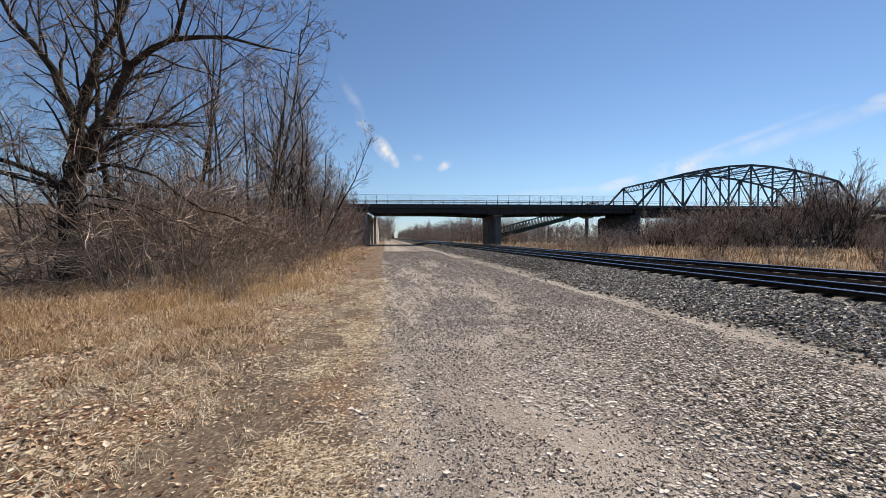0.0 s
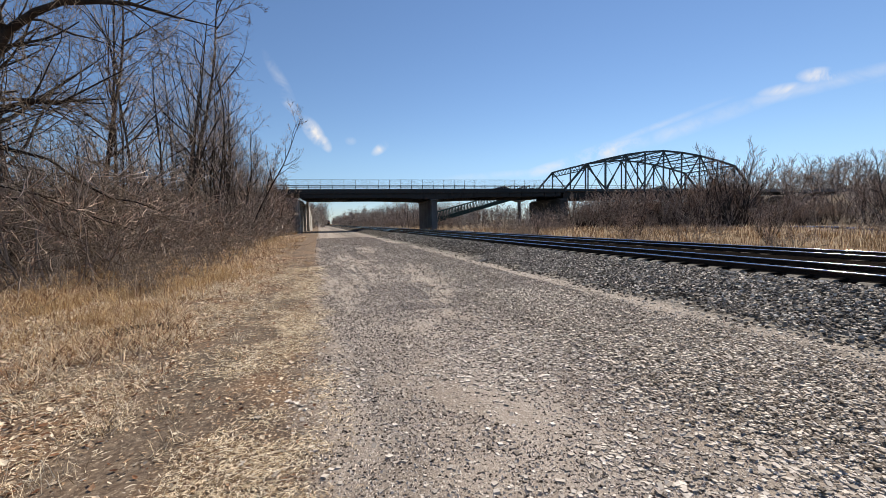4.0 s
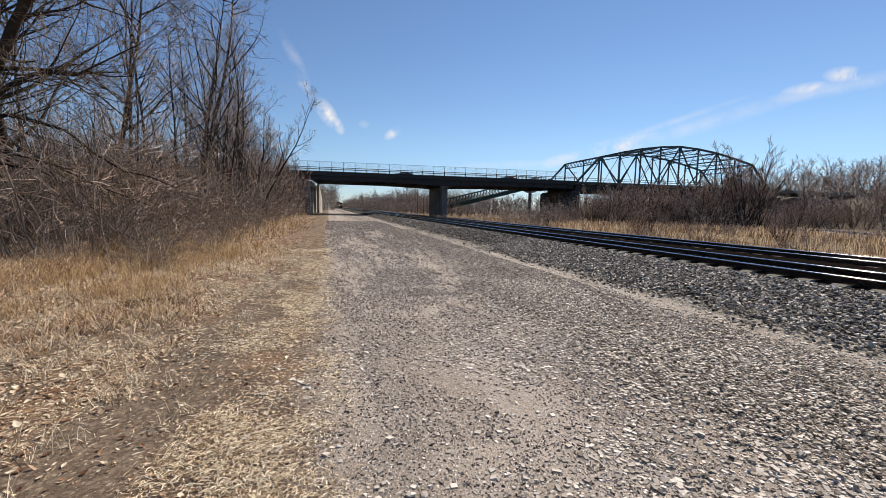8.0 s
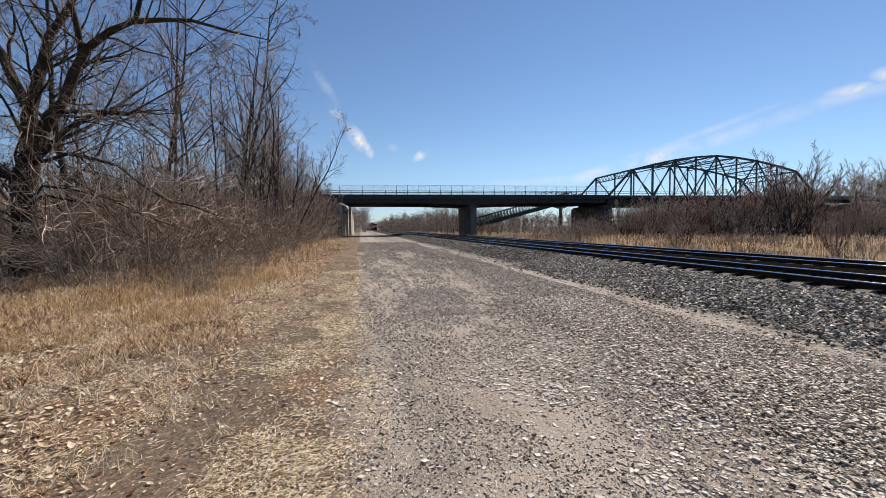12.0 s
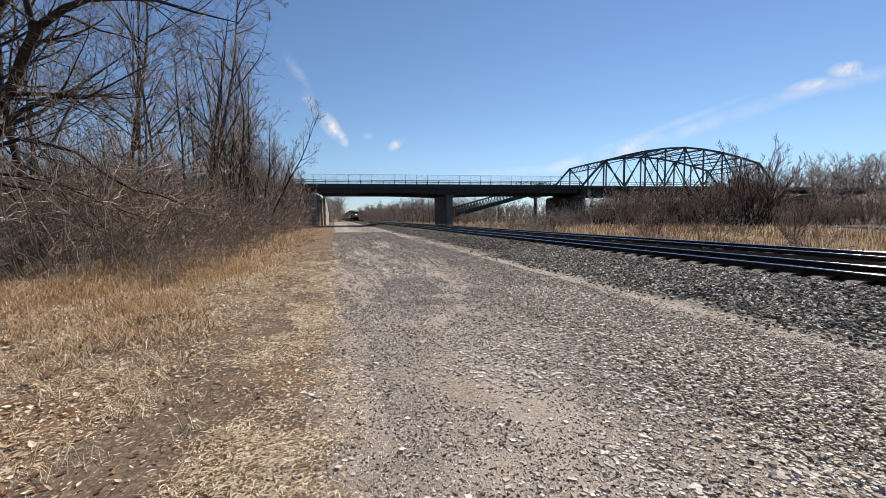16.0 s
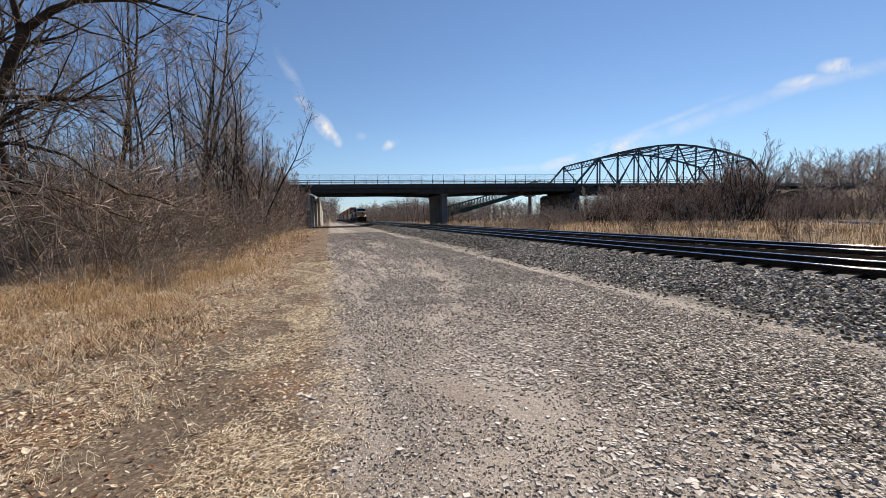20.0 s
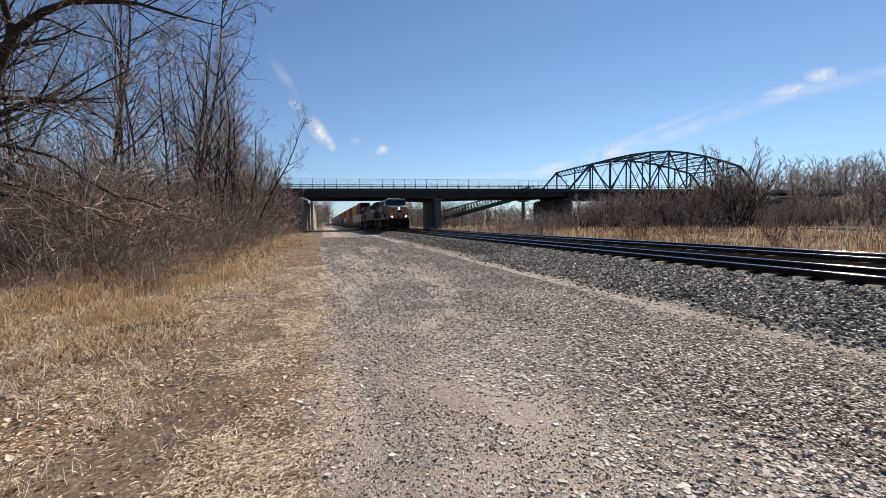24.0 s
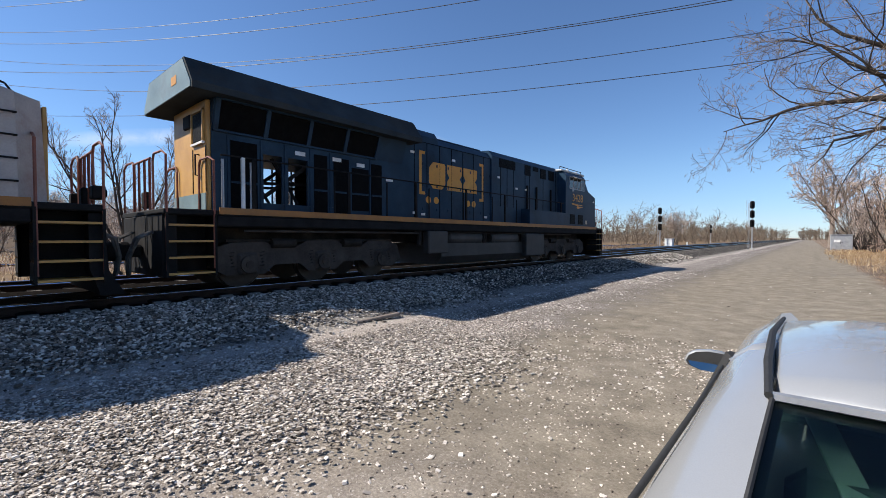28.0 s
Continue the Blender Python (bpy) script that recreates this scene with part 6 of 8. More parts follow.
THICKETS = []
for i, (h, st) in enumerate([(9.5, 8), (7.5, 9), (11.0, 7)]):
    g = multi_tree(60 + i, h, st, 0.5, 0.055, (9, 5, 3), 0.009)
    g.wiggle = 0.2
    THICKETS.append(plant("thicket_tree", g, M_bark, (M_twig_brown, M_twig, M_twig_brown)[i], "dense many-stemmed bare sapling clump at the edge of the wood", "tree", pose(-11, 30 + 6 * i, 0), "sapling clumps along the wood"))
rw = random.Random(77)
spots = []
for k in range(28):
    for _ in range(20):
        y = 4 + 86 * rw.random() ** 0.85
        x = -13.0 - 22 * rw.random() ** 1.3
        if all((x - a) ** 2 + (y - b) ** 2 > 3.2 for a, b in spots) and (x + 12.6) ** 2 + (y - 18.9) ** 2 > 4:
            break
    spots.append((x, y))
for i, (x, y) in enumerate(spots):
    src = TALLS[i % 5]
    m = pose(x, y, ground_z(x, y), 0, 0, rw.uniform(0, 360)) @ Matrix.Scale(rw.uniform(0.75, 1.15), 4)
    if i < 5:
        src.matrix_basis = m
    else:
        c = copy_thing(src, Matrix.Identity(4))
        c.matrix_basis = m
# slimmer trees that stand proud of the edge
for x, y, s, k in ((-9.6, 36, 1.05, 2), (-10.4, 40, 1.1, 0), (-10.2, 46, 1.1, 1), (-11.0, 33, 1.05, 4), (-9.6, 51, 1.0, 3), (-10, 58, 0.95, 1), (-9.0, 70, 0.72, 0), (-11.5, 27, 1.0, 0), (-8.6, 82, 0.6, 2), (-12.5, 13, 0.9, 1), (-9.9, 43, 1.15, 4), (-10.8, 38, 1.15, 3), (-11.8, 30, 1.1, 1), (-9.4, 64, 0.8, 4), (-9.2, 31, 0.85, 1), (-9.8, 26, 0.75, 3), (-8.8, 34, 0.7, 4), (-9.0, 44, 0.75, 2), (-8.6, 49, 0.65, 0), (-9.2, 55, 0.7, 3), (-12.2, 22, 0.9, 2), (-8.4, 60, 0.6, 1)):
    place(TALLS[k], x, y, rw.uniform(0, 360), s)
k = 0
y = 19.5
while y < 92:
    x = -10.0 + rw.uniform(-1.8, 0.9) + 2.4 * smooth(25, 80, y)
    if open_ground(x, y) and k >= 3:
        y += 2.2
        continue
    src = THICKETS[k % 3]
    m = pose(x, y, ground_z(x, y), 0, 0, rw.uniform(0, 360)) @ Matrix.Scale(rw.uniform(0.42, 0.9) * (1 - 0.2 * smooth(40, 92, y)), 4)
    if k < 3:
        src.matrix_basis = m
    else:
        copy_thing(src, Matrix.Identity(4)).matrix_basis = m
    k += 1
    y += rw.uniform(1.6, 3.4)
# twiggy trees that lean out over the verge
EDGE = []
for i, (h, st, lean) in enumerate([(15.5, 4, 0.16), (12.5, 5, 0.30), (10.0, 6, 0.42)]):
    g = multi_tree(260 + i, h, st, lean, 0.105, (10, 6, 4, 3), 0.0095)
    EDGE.append(plant("edge_tree", g, M_bark, (M_twig, M_twig_brown, M_twig)[i], "bare tree with fine grey twigs at the edge of the wood", "tree", pose(-10, 30 + i, 0), "twiggy trees at the edge of the wood"))
for i, (az, d, k, sc) in enumerate(((-12.0, 37, 0, 1.02), (-9.4, 42, 1, 1.08), (-9.2, 46, 2, 0.95), (-10.4, 41, 0, 0.98), (-8.2, 52, 1, 0.92), (-7.3, 62, 2, 0.95), (-6.9, 78, 2, 0.95), (-9.0, 48, 0, 0.86), (-7.2, 56, 1, 0.7))):
    x, y = d * math.sin(radians(az)), d * math.cos(radians(az))
    m = pose(x, y, ground_z(x, y), 0, 0, 77 * i) @ Matrix.Scale(sc, 4)
    if i < 3:
        EDGE[k].matrix_basis = m
    else:
        copy_thing(EDGE[k], Matrix.Identity(4)).matrix_basis = m
# long pale stems that arch out of the tangle
FRINGE = []
for i, (h, st, w) in enumerate([(4.8, 20, 1.2), (3.8, 24, 1.4), (5.6, 14, 1.0)]):
    g = shrub(300 + i, h, st, w, -0.09, 1.75)
    FRINGE.append(plant("arching_shrub", g, M_bark_pale, (M_twig_brown, M_twig, M_twig_brown)[i], "leafless shrub with long pale arching stems", "shrub", pose(-8, 20 + i, 0), "arching shrubs before the wood"))
y, k = 15.5, 0
while y < 62:
    x = -7.8 + rw.uniform(-1.4, 0.5) + 1.4 * smooth(20, 60, y)
    m = pose(x, y, ground_z(x, y), 0, 0, rw.uniform(0, 360)) @ Matrix.Scale(rw.uniform(0.5, 0.95), 4)
    if k < 3:
        FRINGE[k].matrix_basis = m
    else:
        copy_thing(FRINGE[k % 3], Matrix.Identity(4)).matrix_basis = m
    k += 1
    y += rw.uniform(1.5, 3.4)
for x, y, sc in ((-4.2, 12.4, 0.20), (-5.0, 14.2, 0.26), (-6.6, 13.4, 0.28), (-4.6, 16.5, 0.32), (-3.6, 14.6, 0.20), (-5.9, 16.2, 0.38), (-4.4, 20.5, 0.38), (-4.2, 26, 0.36)):
    place(FRINGE[int(10 * y) % 3], x, y, 91 * x, sc)
# slender saplings all through the edge of the wood
for i in range(26):
    y = 20 + 56 * rw.random() ** 1.2
    x = -8.4 - 9.0 * rw.random() ** 1.3 + 1.6 * smooth(25, 80, y)
    if not open_ground(x, y) or i % 4 == 0:
        place(TALLS[(1, 3, 4)[i % 3]], x, y, rw.uniform(0, 360), rw.uniform(0.28, 0.62))
n = 0
for row, (x0, dy) in enumerate(((-8.2, 3.4), (-10.6, 3.4), (-13.4, 3.6))):
    y = (15.5, 19.0, 7.0)[row]
    while y < 90:
        x = x0 + rw.uniform(-1.1, 0.9) + 1.6 * smooth(50, 90, y)
        if open_ground(x, y) and n >= 4:
            y += dy
            continue
        m = pose(x, y, ground_z(x, y), 0, 0, rw.uniform(0, 360)) @ Matrix.Scale(rw.uniform(0.75, 1.2), 4)
        src = SHRUBS[n % 4]
        if n < 4:
            src.matrix_basis = m
        else:
            c = copy_thing(src, Matrix.Identity(4))
            c.matrix_basis = m
        n += 1
        y += dy * rw.uniform(0.7, 1.3)
FAR = []
for i, (h, st, rr) in enumerate([(8.0, 9, 0.07), (7.0, 10, 0.06), (9.5, 8, 0.09)]):
    g = multi_tree(160 + i, h, st, 0.5, rr, (10, 7, 4), 0.019)
    FAR.append(plant("brush_tree", g, M_bark, (M_twig_brown, M_twig, M_twig_brown)[i], "dense many-stemmed bare brush tree beyond the tracks", "tree", pose(60, 60 + 6 * i, -0.4), "brush trees beyond the tracks"))
# across the tracks: scattered saplings and thicket before the truss bridge
for k in range(64):
    t = rw.random()
    x, y = 42 + 56 * t + rw.uniform(-6, 6), 78 - 18 * t + rw.uniform(-8, 10)
    if k % 5 == 0:
        x, y = rw.uniform(24, 44), rw.uniform(0, 70)
    place(SHRUBS[k % 4], x, y, rw.uniform(0, 360), rw.uniform(0.4, 0.7) if k % 5 == 0 else rw.uniform(0.7, 1.2))
for x, y, s, k in ((26.3, 128, 0.82, 1), (28.6, 130, 0.78, 4), (24.0, 134, 0.7, 3)):
    place(TALLS[k], x, y, rw.uniform(0, 360), s)
k = 0
for az, r, sc in [(rw.uniform(36.5, 47.5), rw.uniform(88, 100), rw.uniform(0.6, 1.0)) for _ in range(26)] + [(rw.uniform(39.5, 48), rw.uniform(80, 90), rw.uniform(0.8, 1.1)) for _ in range(12)] + [(rw.uniform(35, 50), rw.uniform(66, 84), rw.uniform(0.25, 0.42)) for _ in range(10)] \
        + [(48.4, 92, 1.3), (49.2, 94, 1.5), (50.2, 92, 1.6), (51.2, 94, 1.5), (52.0, 96, 1.2), (50.6, 88, 1.3), (47.6, 94, 1.1), (49.6, 98, 1.6)] + [(rw.uniform(52.5, 60.5), rw.uniform(94, 114), rw.uniform(0.4, 0.65)) for _ in range(18)] \
        + [(rw.uniform(72, 100), rw.uniform(62, 96), rw.uniform(0.4, 0.75)) for _ in range(20)] + [(rw.uniform(100, 135), rw.uniform(66, 100), rw.uniform(0.3, 0.65)) for _ in range(26)] \
        + [(61.3, 104, 1.05), (62.3, 108, 1.3), (63.3, 104, 1.35), (64.4, 108, 1.25), (65.4, 104, 1.0), (62.8, 98, 0.9)] + [(rw.uniform(66, 74), rw.uniform(60, 80), rw.uniform(0.25, 0.4)) for _ in range(9)]:
    x, y = r * math.sin(radians(az)), r * math.cos(radians(az))
    m = pose(x, y, ground_z(x, y) - 0.1, 0, 0, rw.uniform(0, 360)) @ Matrix.Scale(sc, 4)
    if k < 3:
        FAR[k].matrix_basis = m
    else:
        copy_thing(FAR[k % 3], Matrix.Identity(4)).matrix_basis = m
    k += 1
for x, y, sc in ((30.1, 22.0, 0.42), (27.5, 33.0, 0.34), (33.0, 38.0, 0.40), (40.0, 30.0, 0.38), (24.5, 44.0, 0.30), (36.0, 12.0, 0.36), (46.0, 20.0, 0.45)):
    place(FAR[int(y) % 3], x, y, y * 53, sc)
for az, r, sc in ((33.6, 80, 0.6), (34.4, 76, 0.7), (35.0, 84, 0.85), (35.6, 78, 0.65), (36.2, 82, 0.85), (36.9, 74, 0.6), (37.4, 80, 0.8), (34.0, 86, 0.75), (38.2, 76, 0.65), (40.5, 74, 0.6)):
    place(FAR[int(r) % 3], r * math.sin(radians(az)), r * math.cos(radians(az)), az * 97, sc)
# dark brush round the foot of the sloping girder
for x, y, sc in ((33.5, 121, 0.42), (35.5, 123, 0.36), (38.0, 121, 0.34), (31.0, 123, 0.48), (36.6, 118, 0.3), (40.5, 122, 0.28)):
    place(FAR[int(x) % 3], x, y, x * 61, sc)
# the clump beside the road beyond the bridge
for x, y, sc in ((-6.6, 114, 0.95), (-8.0, 119, 1.15), (-7.2, 125, 1.2), (-8.4, 131, 1.2), (-9.6, 122, 1.2), (-10.5, 114, 1.2), (-7.8, 140, 1.1), (-9.0, 152, 1.1)):
    place(FAR[int(y) % 3], x, y, y * 37, sc)
for x, y, s_ in ((-6.2, 87, 0.8), (-6.6, 83, 0.9), (-7.4, 79, 0.95), (-7.6, 90, 1.0), (-7.2, 74, 0.8), (-8.2, 86, 1.1), (-5.6, 91, 0.75), (-5.5, 88, 0.7), (-5.0, 91.5, 0.55), (-6.4, 90.5, 0.85), (-6.0, 80, 0.75), (-6.8, 68, 0.8), (-7.4, 60, 0.85), (-6.9, 51, 0.9), (-7.2, 46, 1.0)):
    place(FAR[int(y) % 3] if y > 60 else THICKETS[int(y) % 3], x, y, y * 31, s_)
for k in range(26):
    place(SHRUBS[k % 4], rw.uniform(21, 46), rw.uniform(-30, 66), rw.uniform(0, 360), rw.uniform(0.35, 0.7))
# the slim pale trees by the pole and the reddish clump
PALE = []
for i, (h, st) in enumerate([(19, 1), (17, 2), (18, 2)]):
    g = multi_tree(90 + i, h, st, 0.10 if st > 1 else 0.05, 0.17, (18, 8, 6), 0.015)
    PALE.append(plant("slim_tree", g, M_bark_pale, M_twig, "slim pale bare tree in the brown field", "tree", pose(57, -16 - 4 * i, -0.3), "slim trees in the field"))
PALE[0].matrix_basis = pose(58, -14.8, -0.4)
PALE[1].matrix_basis = pose(56.5, -18.4, -0.4)
PALE[2].matrix_basis = pose(56.0, -21.5, -0.4)
for x, y, s, k, a in ((54.5, -24.8, 0.95, 0, 120), (62, -27, 0.8, 0, 300), (80, 41, 0.62, 2, 10)):
    place(PALE[k], x, y, a, s)
place(EDGE[2], 62, -13.4, 40, 1.95)
place(EDGE[1], 58.5, 8.0, 70, 1.3)
g = multi_tree(97, 14.5, 9, 0.34, 0.12, (12, 8, 6), 0.016)
plant("willow_clump", g, M_bark, M_twig_brown, "many-stemmed bare tree with reddish twigs", "tree", pose(54, -31, -0.4))
# trees behind the parked car
g = dome_tree(101, 17, 0.42)
ROUND = plant("spreading_tree", g, M_bark_pale, M_twig_brown, "spreading bare tree with a round crown by the road", "tree", pose(-2.9, -98, 0), "spreading trees by the road")
place(ROUND, -13, -88, 130, 0.9)
for q in ((-6.5, -74, 0.9), (-7.5, -66, 0.8), (-8.0, -90, 1.0), (-9.5, -56, 0.8)):
    place(THICKETS[int(-q[1]) % 3], q[0], q[1], q[1] * 13, q[2])
place(ROUND, -10.0, -41, 150, 0.95)
place(ROUND, 34, -160, 20, 0.7)
place(ROUND, 88, -84, 200, 0.55)
place(ROUND, 74, -59, 100, 0.62)
place(ROUND, 66, -45, 10, 0.45)
place(ROUND, 84, -78, 310, 0.6)
for x, y, s, k in ((-10, -64, 0.7, 0), (-12, -74, 0.8, 2), (-16, -80, 0.8, 1), (-10, -112, 0.8, 3), (-9, -130, 0.9, 0), (-16, -60, 0.8, 4)):
    place(TALLS[k], x, y, rw.uniform(0, 360), s)
for k in range(5):
    place(THICKETS[k % 3], -8.5 - 4 * rw.random(), -60 - 70 * rw.random(), rw.uniform(0, 360), rw.uniform(0.7, 1.0))
for x, y, sc in ((-7.0, -62, 1.0), (-6.0, -70, 1.0), (-5.4, -80, 1.1), (-7.5, -54, 0.9), (-6.2, -88, 1.1), (-8.6, -48, 0.85), (-4.8, -92, 1.0), (-9.5, -42, 0.8)):
    place(FAR[int(-y) % 3], x, y, y * 29, sc)
for k in range(22):
    place(SHRUBS[k % 4], -8.5 - 5 * rw.random(), -48 - 70 * rw.random(), rw.uniform(0, 360), rw.uniform(0.8, 1.3))


def conifer(seed, h, w):
    r = random.Random(seed)
    mb, tr = MB(), MB().tube([(0, 0, -0.2), (0, 0, h * 0.95)], [0.2, 0.03], 6)
    for i in range(900):
        t = r.random() ** 0.8
        z = 0.06 * h + 0.94 * h * t
        q = w * (1 - t) ** 0.9 * (0.35 + 0.65 * math.sqrt(r.random())) + 0.05
        a = r.uniform(0, 2 * math.pi)
        p = Vector((q * math.cos(a), q * math.sin(a), z - 0.25 * q))
        o = Vector((math.cos(a), math.sin(a), -0.25))
        sd = Vector((-math.sin(a), math.cos(a), 0))
        L, W = r.uniform(0.5, 1.0), r.uniform(0.15, 0.35)
        mb.add([p - o * L * 0.5, p + sd * W - Vector((0, 0, 0.1)), p + o * L * 0.6, p - sd * W - Vector((0, 0, 0.1)), p + Vector((0, 0, 0.12))], [(0, 1, 4), (1, 2, 4), (2, 3, 4), (3, 0, 4)])
    t = thing("conifer", "dark green conifer on the hillside", "tree", None, "conifers on the hill")
    part("trunk", tr, M_bark, t)
    tagged(part("needles", mb, M_needles, t, fix=False), kind="stuff")
    return t


CON = conifer(3, 15, 3.4)
CON.matrix_basis = pose(168, -2, ground_z(168, -2))
for x, y, s in ((172, -9, 0.9), (166, 19, 0.55), (169, 22, 0.7), (171, 26, 0.6), (180, -14, 0.75), (205, 84, 0.6), (230, 90, 0.7)):
    place(CON, x, y, x * 7, s)


def far_wood(name, spots, seed, mat, label, branches=22):
    """Distant bare trees, many in one: stems with a fan of fine branches."""
    r = random.Random(seed)
    g = Grower(seed, thick=0.0, lift=0.06, wiggle=0.2, levels=2)
    mb = g.wood
    for x, y, h in spots:
        z = ground_z(x, y)
        k = max(0.016, math.hypot(x, y) * 0.00021)
        t = g.path((x, y, z - 0.3), (r.gauss(0, 0.08), r.gauss(0, 0.08), 1), h, 4)
        mb.tube(t, [k * 3.4, k * 2.8, k * 2, k * 1.4, k], 3, cap=False)
        for i in range(branches):
            f = 0.08 + 0.85 * r.random()
            j = min(int(f * 4), 3)
            p = t[j].lerp(t[j + 1], f * 4 - j)
            b = g.path(p, (r.gauss(0, 0.8), r.gauss(0, 0.8), r.uniform(0.3, 1.2)), h * r.uniform(0.18, 0.42), 2)
            mb.tube(b, [k * 1.3, k, k * 0.7], 3, cap=False)
            for _ in range(4):
                c = g.path(b[1].lerp(b[2], r.random()), (r.gauss(0, 0.8), r.gauss(0, 0.8), r.uniform(0.2, 1.2)), h * r.uniform(0.08, 0.2), 1)
                mb.tube(c, [k * 0.8, k * 0.5], 3, cap=False)
    ob = new(name, mb.mesh(name, mat))
    return tagged(ob, label, "woods", kind="stuff")


def sight(x, y):
    """True in the open strip before the house on the hill."""
    return 66.8 < math.degrees(math.atan2(x, y)) < 72.6 and math.hypot(x, y) > 70


def scatter(n, seed, x0, x1, y0, y1, h0, h1, ok=None):
    r, out = random.Random(seed), []
    while len(out) < n:
        x, y = r.uniform(x0, x1), r.uniform(y0, y1)
        if ok is None or ok(x, y):
            out.append((x, y, r.uniform(h0, h1)))
    return out


far_wood("woods_beyond_bridge", scatter(230, 1, 24, 170, 135, 420, 7, 12, lambda x, y: x > 24 + (y - 135) * 0.02) + scatter(60, 2, -34, -9, 114, 260, 7, 12) + scatter(46, 26, -8, 2.2, 185, 262, 7, 13) + scatter(110, 23, -75, -10, 76, 91, 5, 11) + scatter(260, 25, 21, 60, 112, 420, 1.5, 4.5) + scatter(90, 21, 21, 40, 300, 800, 8, 13) + scatter(170, 24, 26, 62, 140, 330, 7, 11) + scatter(40, 22, -40, -9, 260, 700, 8, 13), 11, M_twig, "bare brown woods along the line beyond the bridge")
far_wood("woods_on_hill", scatter(330, 3, 92, 195, -90, 110, 6, 11, lambda x, y: not sight(x, y)) + scatter(200, 4, 190, 330, -160, 190, 8, 14, lambda x, y: not (sight(x, y) and x < 225)), 12, M_twig_brown, "bare brown woods on the hillside across the field")
far_wood("woods_south", scatter(330, 5, 30, 260, -340, -130, 5, 17, lambda x, y: x > 26 + 0.05 * (-y)) + scatter(330, 9, 24, 150, -330, -110, 2, 6) + scatter(60, 10, -30, 6, -640, -420, 7, 11) + scatter(60, 11, 20, 70, -700, -400, 8, 12) + scatter(170, 6, 70, 150, -140, -45, 6, 10) + scatter(60, 7, -70, -9, -420, -120, 8, 13) + scatter(160, 8, 22, 90, -560, -260, 8, 13), 13, M_twig_tan, "bare tan woods beyond the field", 14)

far_wood("brush_on_hill", scatter(800, 31, 60, 200, -95, 108, 2.0, 5.0, lambda x, y: not sight(x, y)) + scatter(300, 36, 70, 145, 14, 82, 1.2, 2.6, lambda x, y: sight(x, y) and not (x > 105 and 67 < math.degrees(math.atan2(x, y)) < 69.4)) + scatter(150, 32, 58, 215, 104, 142, 5, 10) + scatter(60, 33, 100, 135, 52, 82, 3, 6) + scatter(260, 37, 140, 190, 44, 86, 0.8, 1.6, lambda x, y: not 67.2 < math.degrees(math.atan2(x, y)) < 68.6), 14, M_twig, "grey-brown brush on the slopes across the field", 9)

# ---- things beside the line ----
M_siding = surface("white_house_siding", (0.62, 0.62, 0.60), (0.80, 0.80, 0.78), 1, 8, 0.7, 0, 0.1)
M_roof = surface("grey_shingles", (0.09, 0.085, 0.085), (0.18, 0.17, 0.165), 2, 20, 0.9, 0, 0.4)
M_window = surface("dark_window_glass", (0.02, 0.025, 0.03), (0.04, 0.05, 0.06), 2, 10, 0.1, 0, 0)
M_brownw = surface("brown_boards", (0.16, 0.11, 0.08), (0.28, 0.20, 0.15), 1, 12, 0.85, 0, 0.3)


def build_house(label, w, d, h, storeys, m, wall):
    """Walls, gabled roof with overhang, windows and a door; the front faces -x."""
    ho = thing("house", label, "house", m)
    wl_ = MB().box(-d / 2, d / 2, -w / 2, w / 2, -2.5, h)
    wl_.prism([(-d / 2, h), (d / 2, h), (0, h + 1.5)], "y", -w / 2, w / 2)
    part("wall", wl_, wall, ho)
    for s in (-1, 1):
        e = [(s * (d / 2 + 0.5), h - 0.35), (s * (d / 2 + 0.5), h - 0.2), (0, h + 1.72), (0, h + 1.55)]
        part("roof", MB().prism(e, "y", -w / 2 - 0.4, w / 2 + 0.4), M_roof, ho)
    part("chimney", MB().cbox(0.3, 1.0, w / 4, w / 4 + 0.7, h + 0.4, h + 2.4, 0.03), M_brownw, ho)
    n = max(3, int(w / 3.2))
    for st in range(storeys):
        for i in range(n):
            y = -w / 2 + w * (i + 0.5) / n
            z = 0.9 + st * 2.8
            f = part("window", MB().cbox(-d / 2 - 0.06, -d / 2 + 0.05, y - 0.55, y + 0.55, z, z + 1.3, 0.02), M_siding, ho)
            part("pane", MB().box(-d / 2 - 0.075, -d / 2 - 0.06, y - 0.45, y + 0.45, z + 0.1, z + 1.2), M_window, f)
    part("door", MB().cbox(-d / 2 - 0.07, -d / 2 + 0.05, -0.5 + w / 8, 0.5 + w / 8, 0.0, 2.1, 0.02), M_brownw, ho)
    return ho


build_house("white two-storey house with grey roof on the hill", 10.5, 8, 5.2, 2, pose(209, 75, ground_z(209, 75) + 0.3, 0, 0, -12), M_siding)
build_house("low white house wing with grey roof on the hill", 7.5, 7, 2.8, 1, pose(209, 85.5, ground_z(209, 85.5) + 0.3, 0, 0, -12), M_siding)
build_house("low grey house half hidden by bare trees", 16, 8, 3.0, 1, pose(190, -16, ground_z(190, -16) + 0.3, 0, 0, 10), M_brownw)
build_house("small pale house behind bare trees", 9, 7, 3.4, 1, pose(180, -42, ground_z(180, -42) + 0.3, 0, 0, 20), M_siding)
build_house("small white house far across the field", 9, 7, 3.2, 1, pose(190, -176, ground_z(190, -176) + 0.3, 0, 0, 45), M_siding)

# the power line: three cross-arms a pole, wires with sag
NORMAL = Vector((0.4067, -0.9135, 0))
POLES = [Vector((60, 2.5, 0)), Vector((148, 45, 0)), Vector((240, 92, 0)), Vector((-37, -40, 0))]
ARMS = (20.4, 18.3, 16.2)


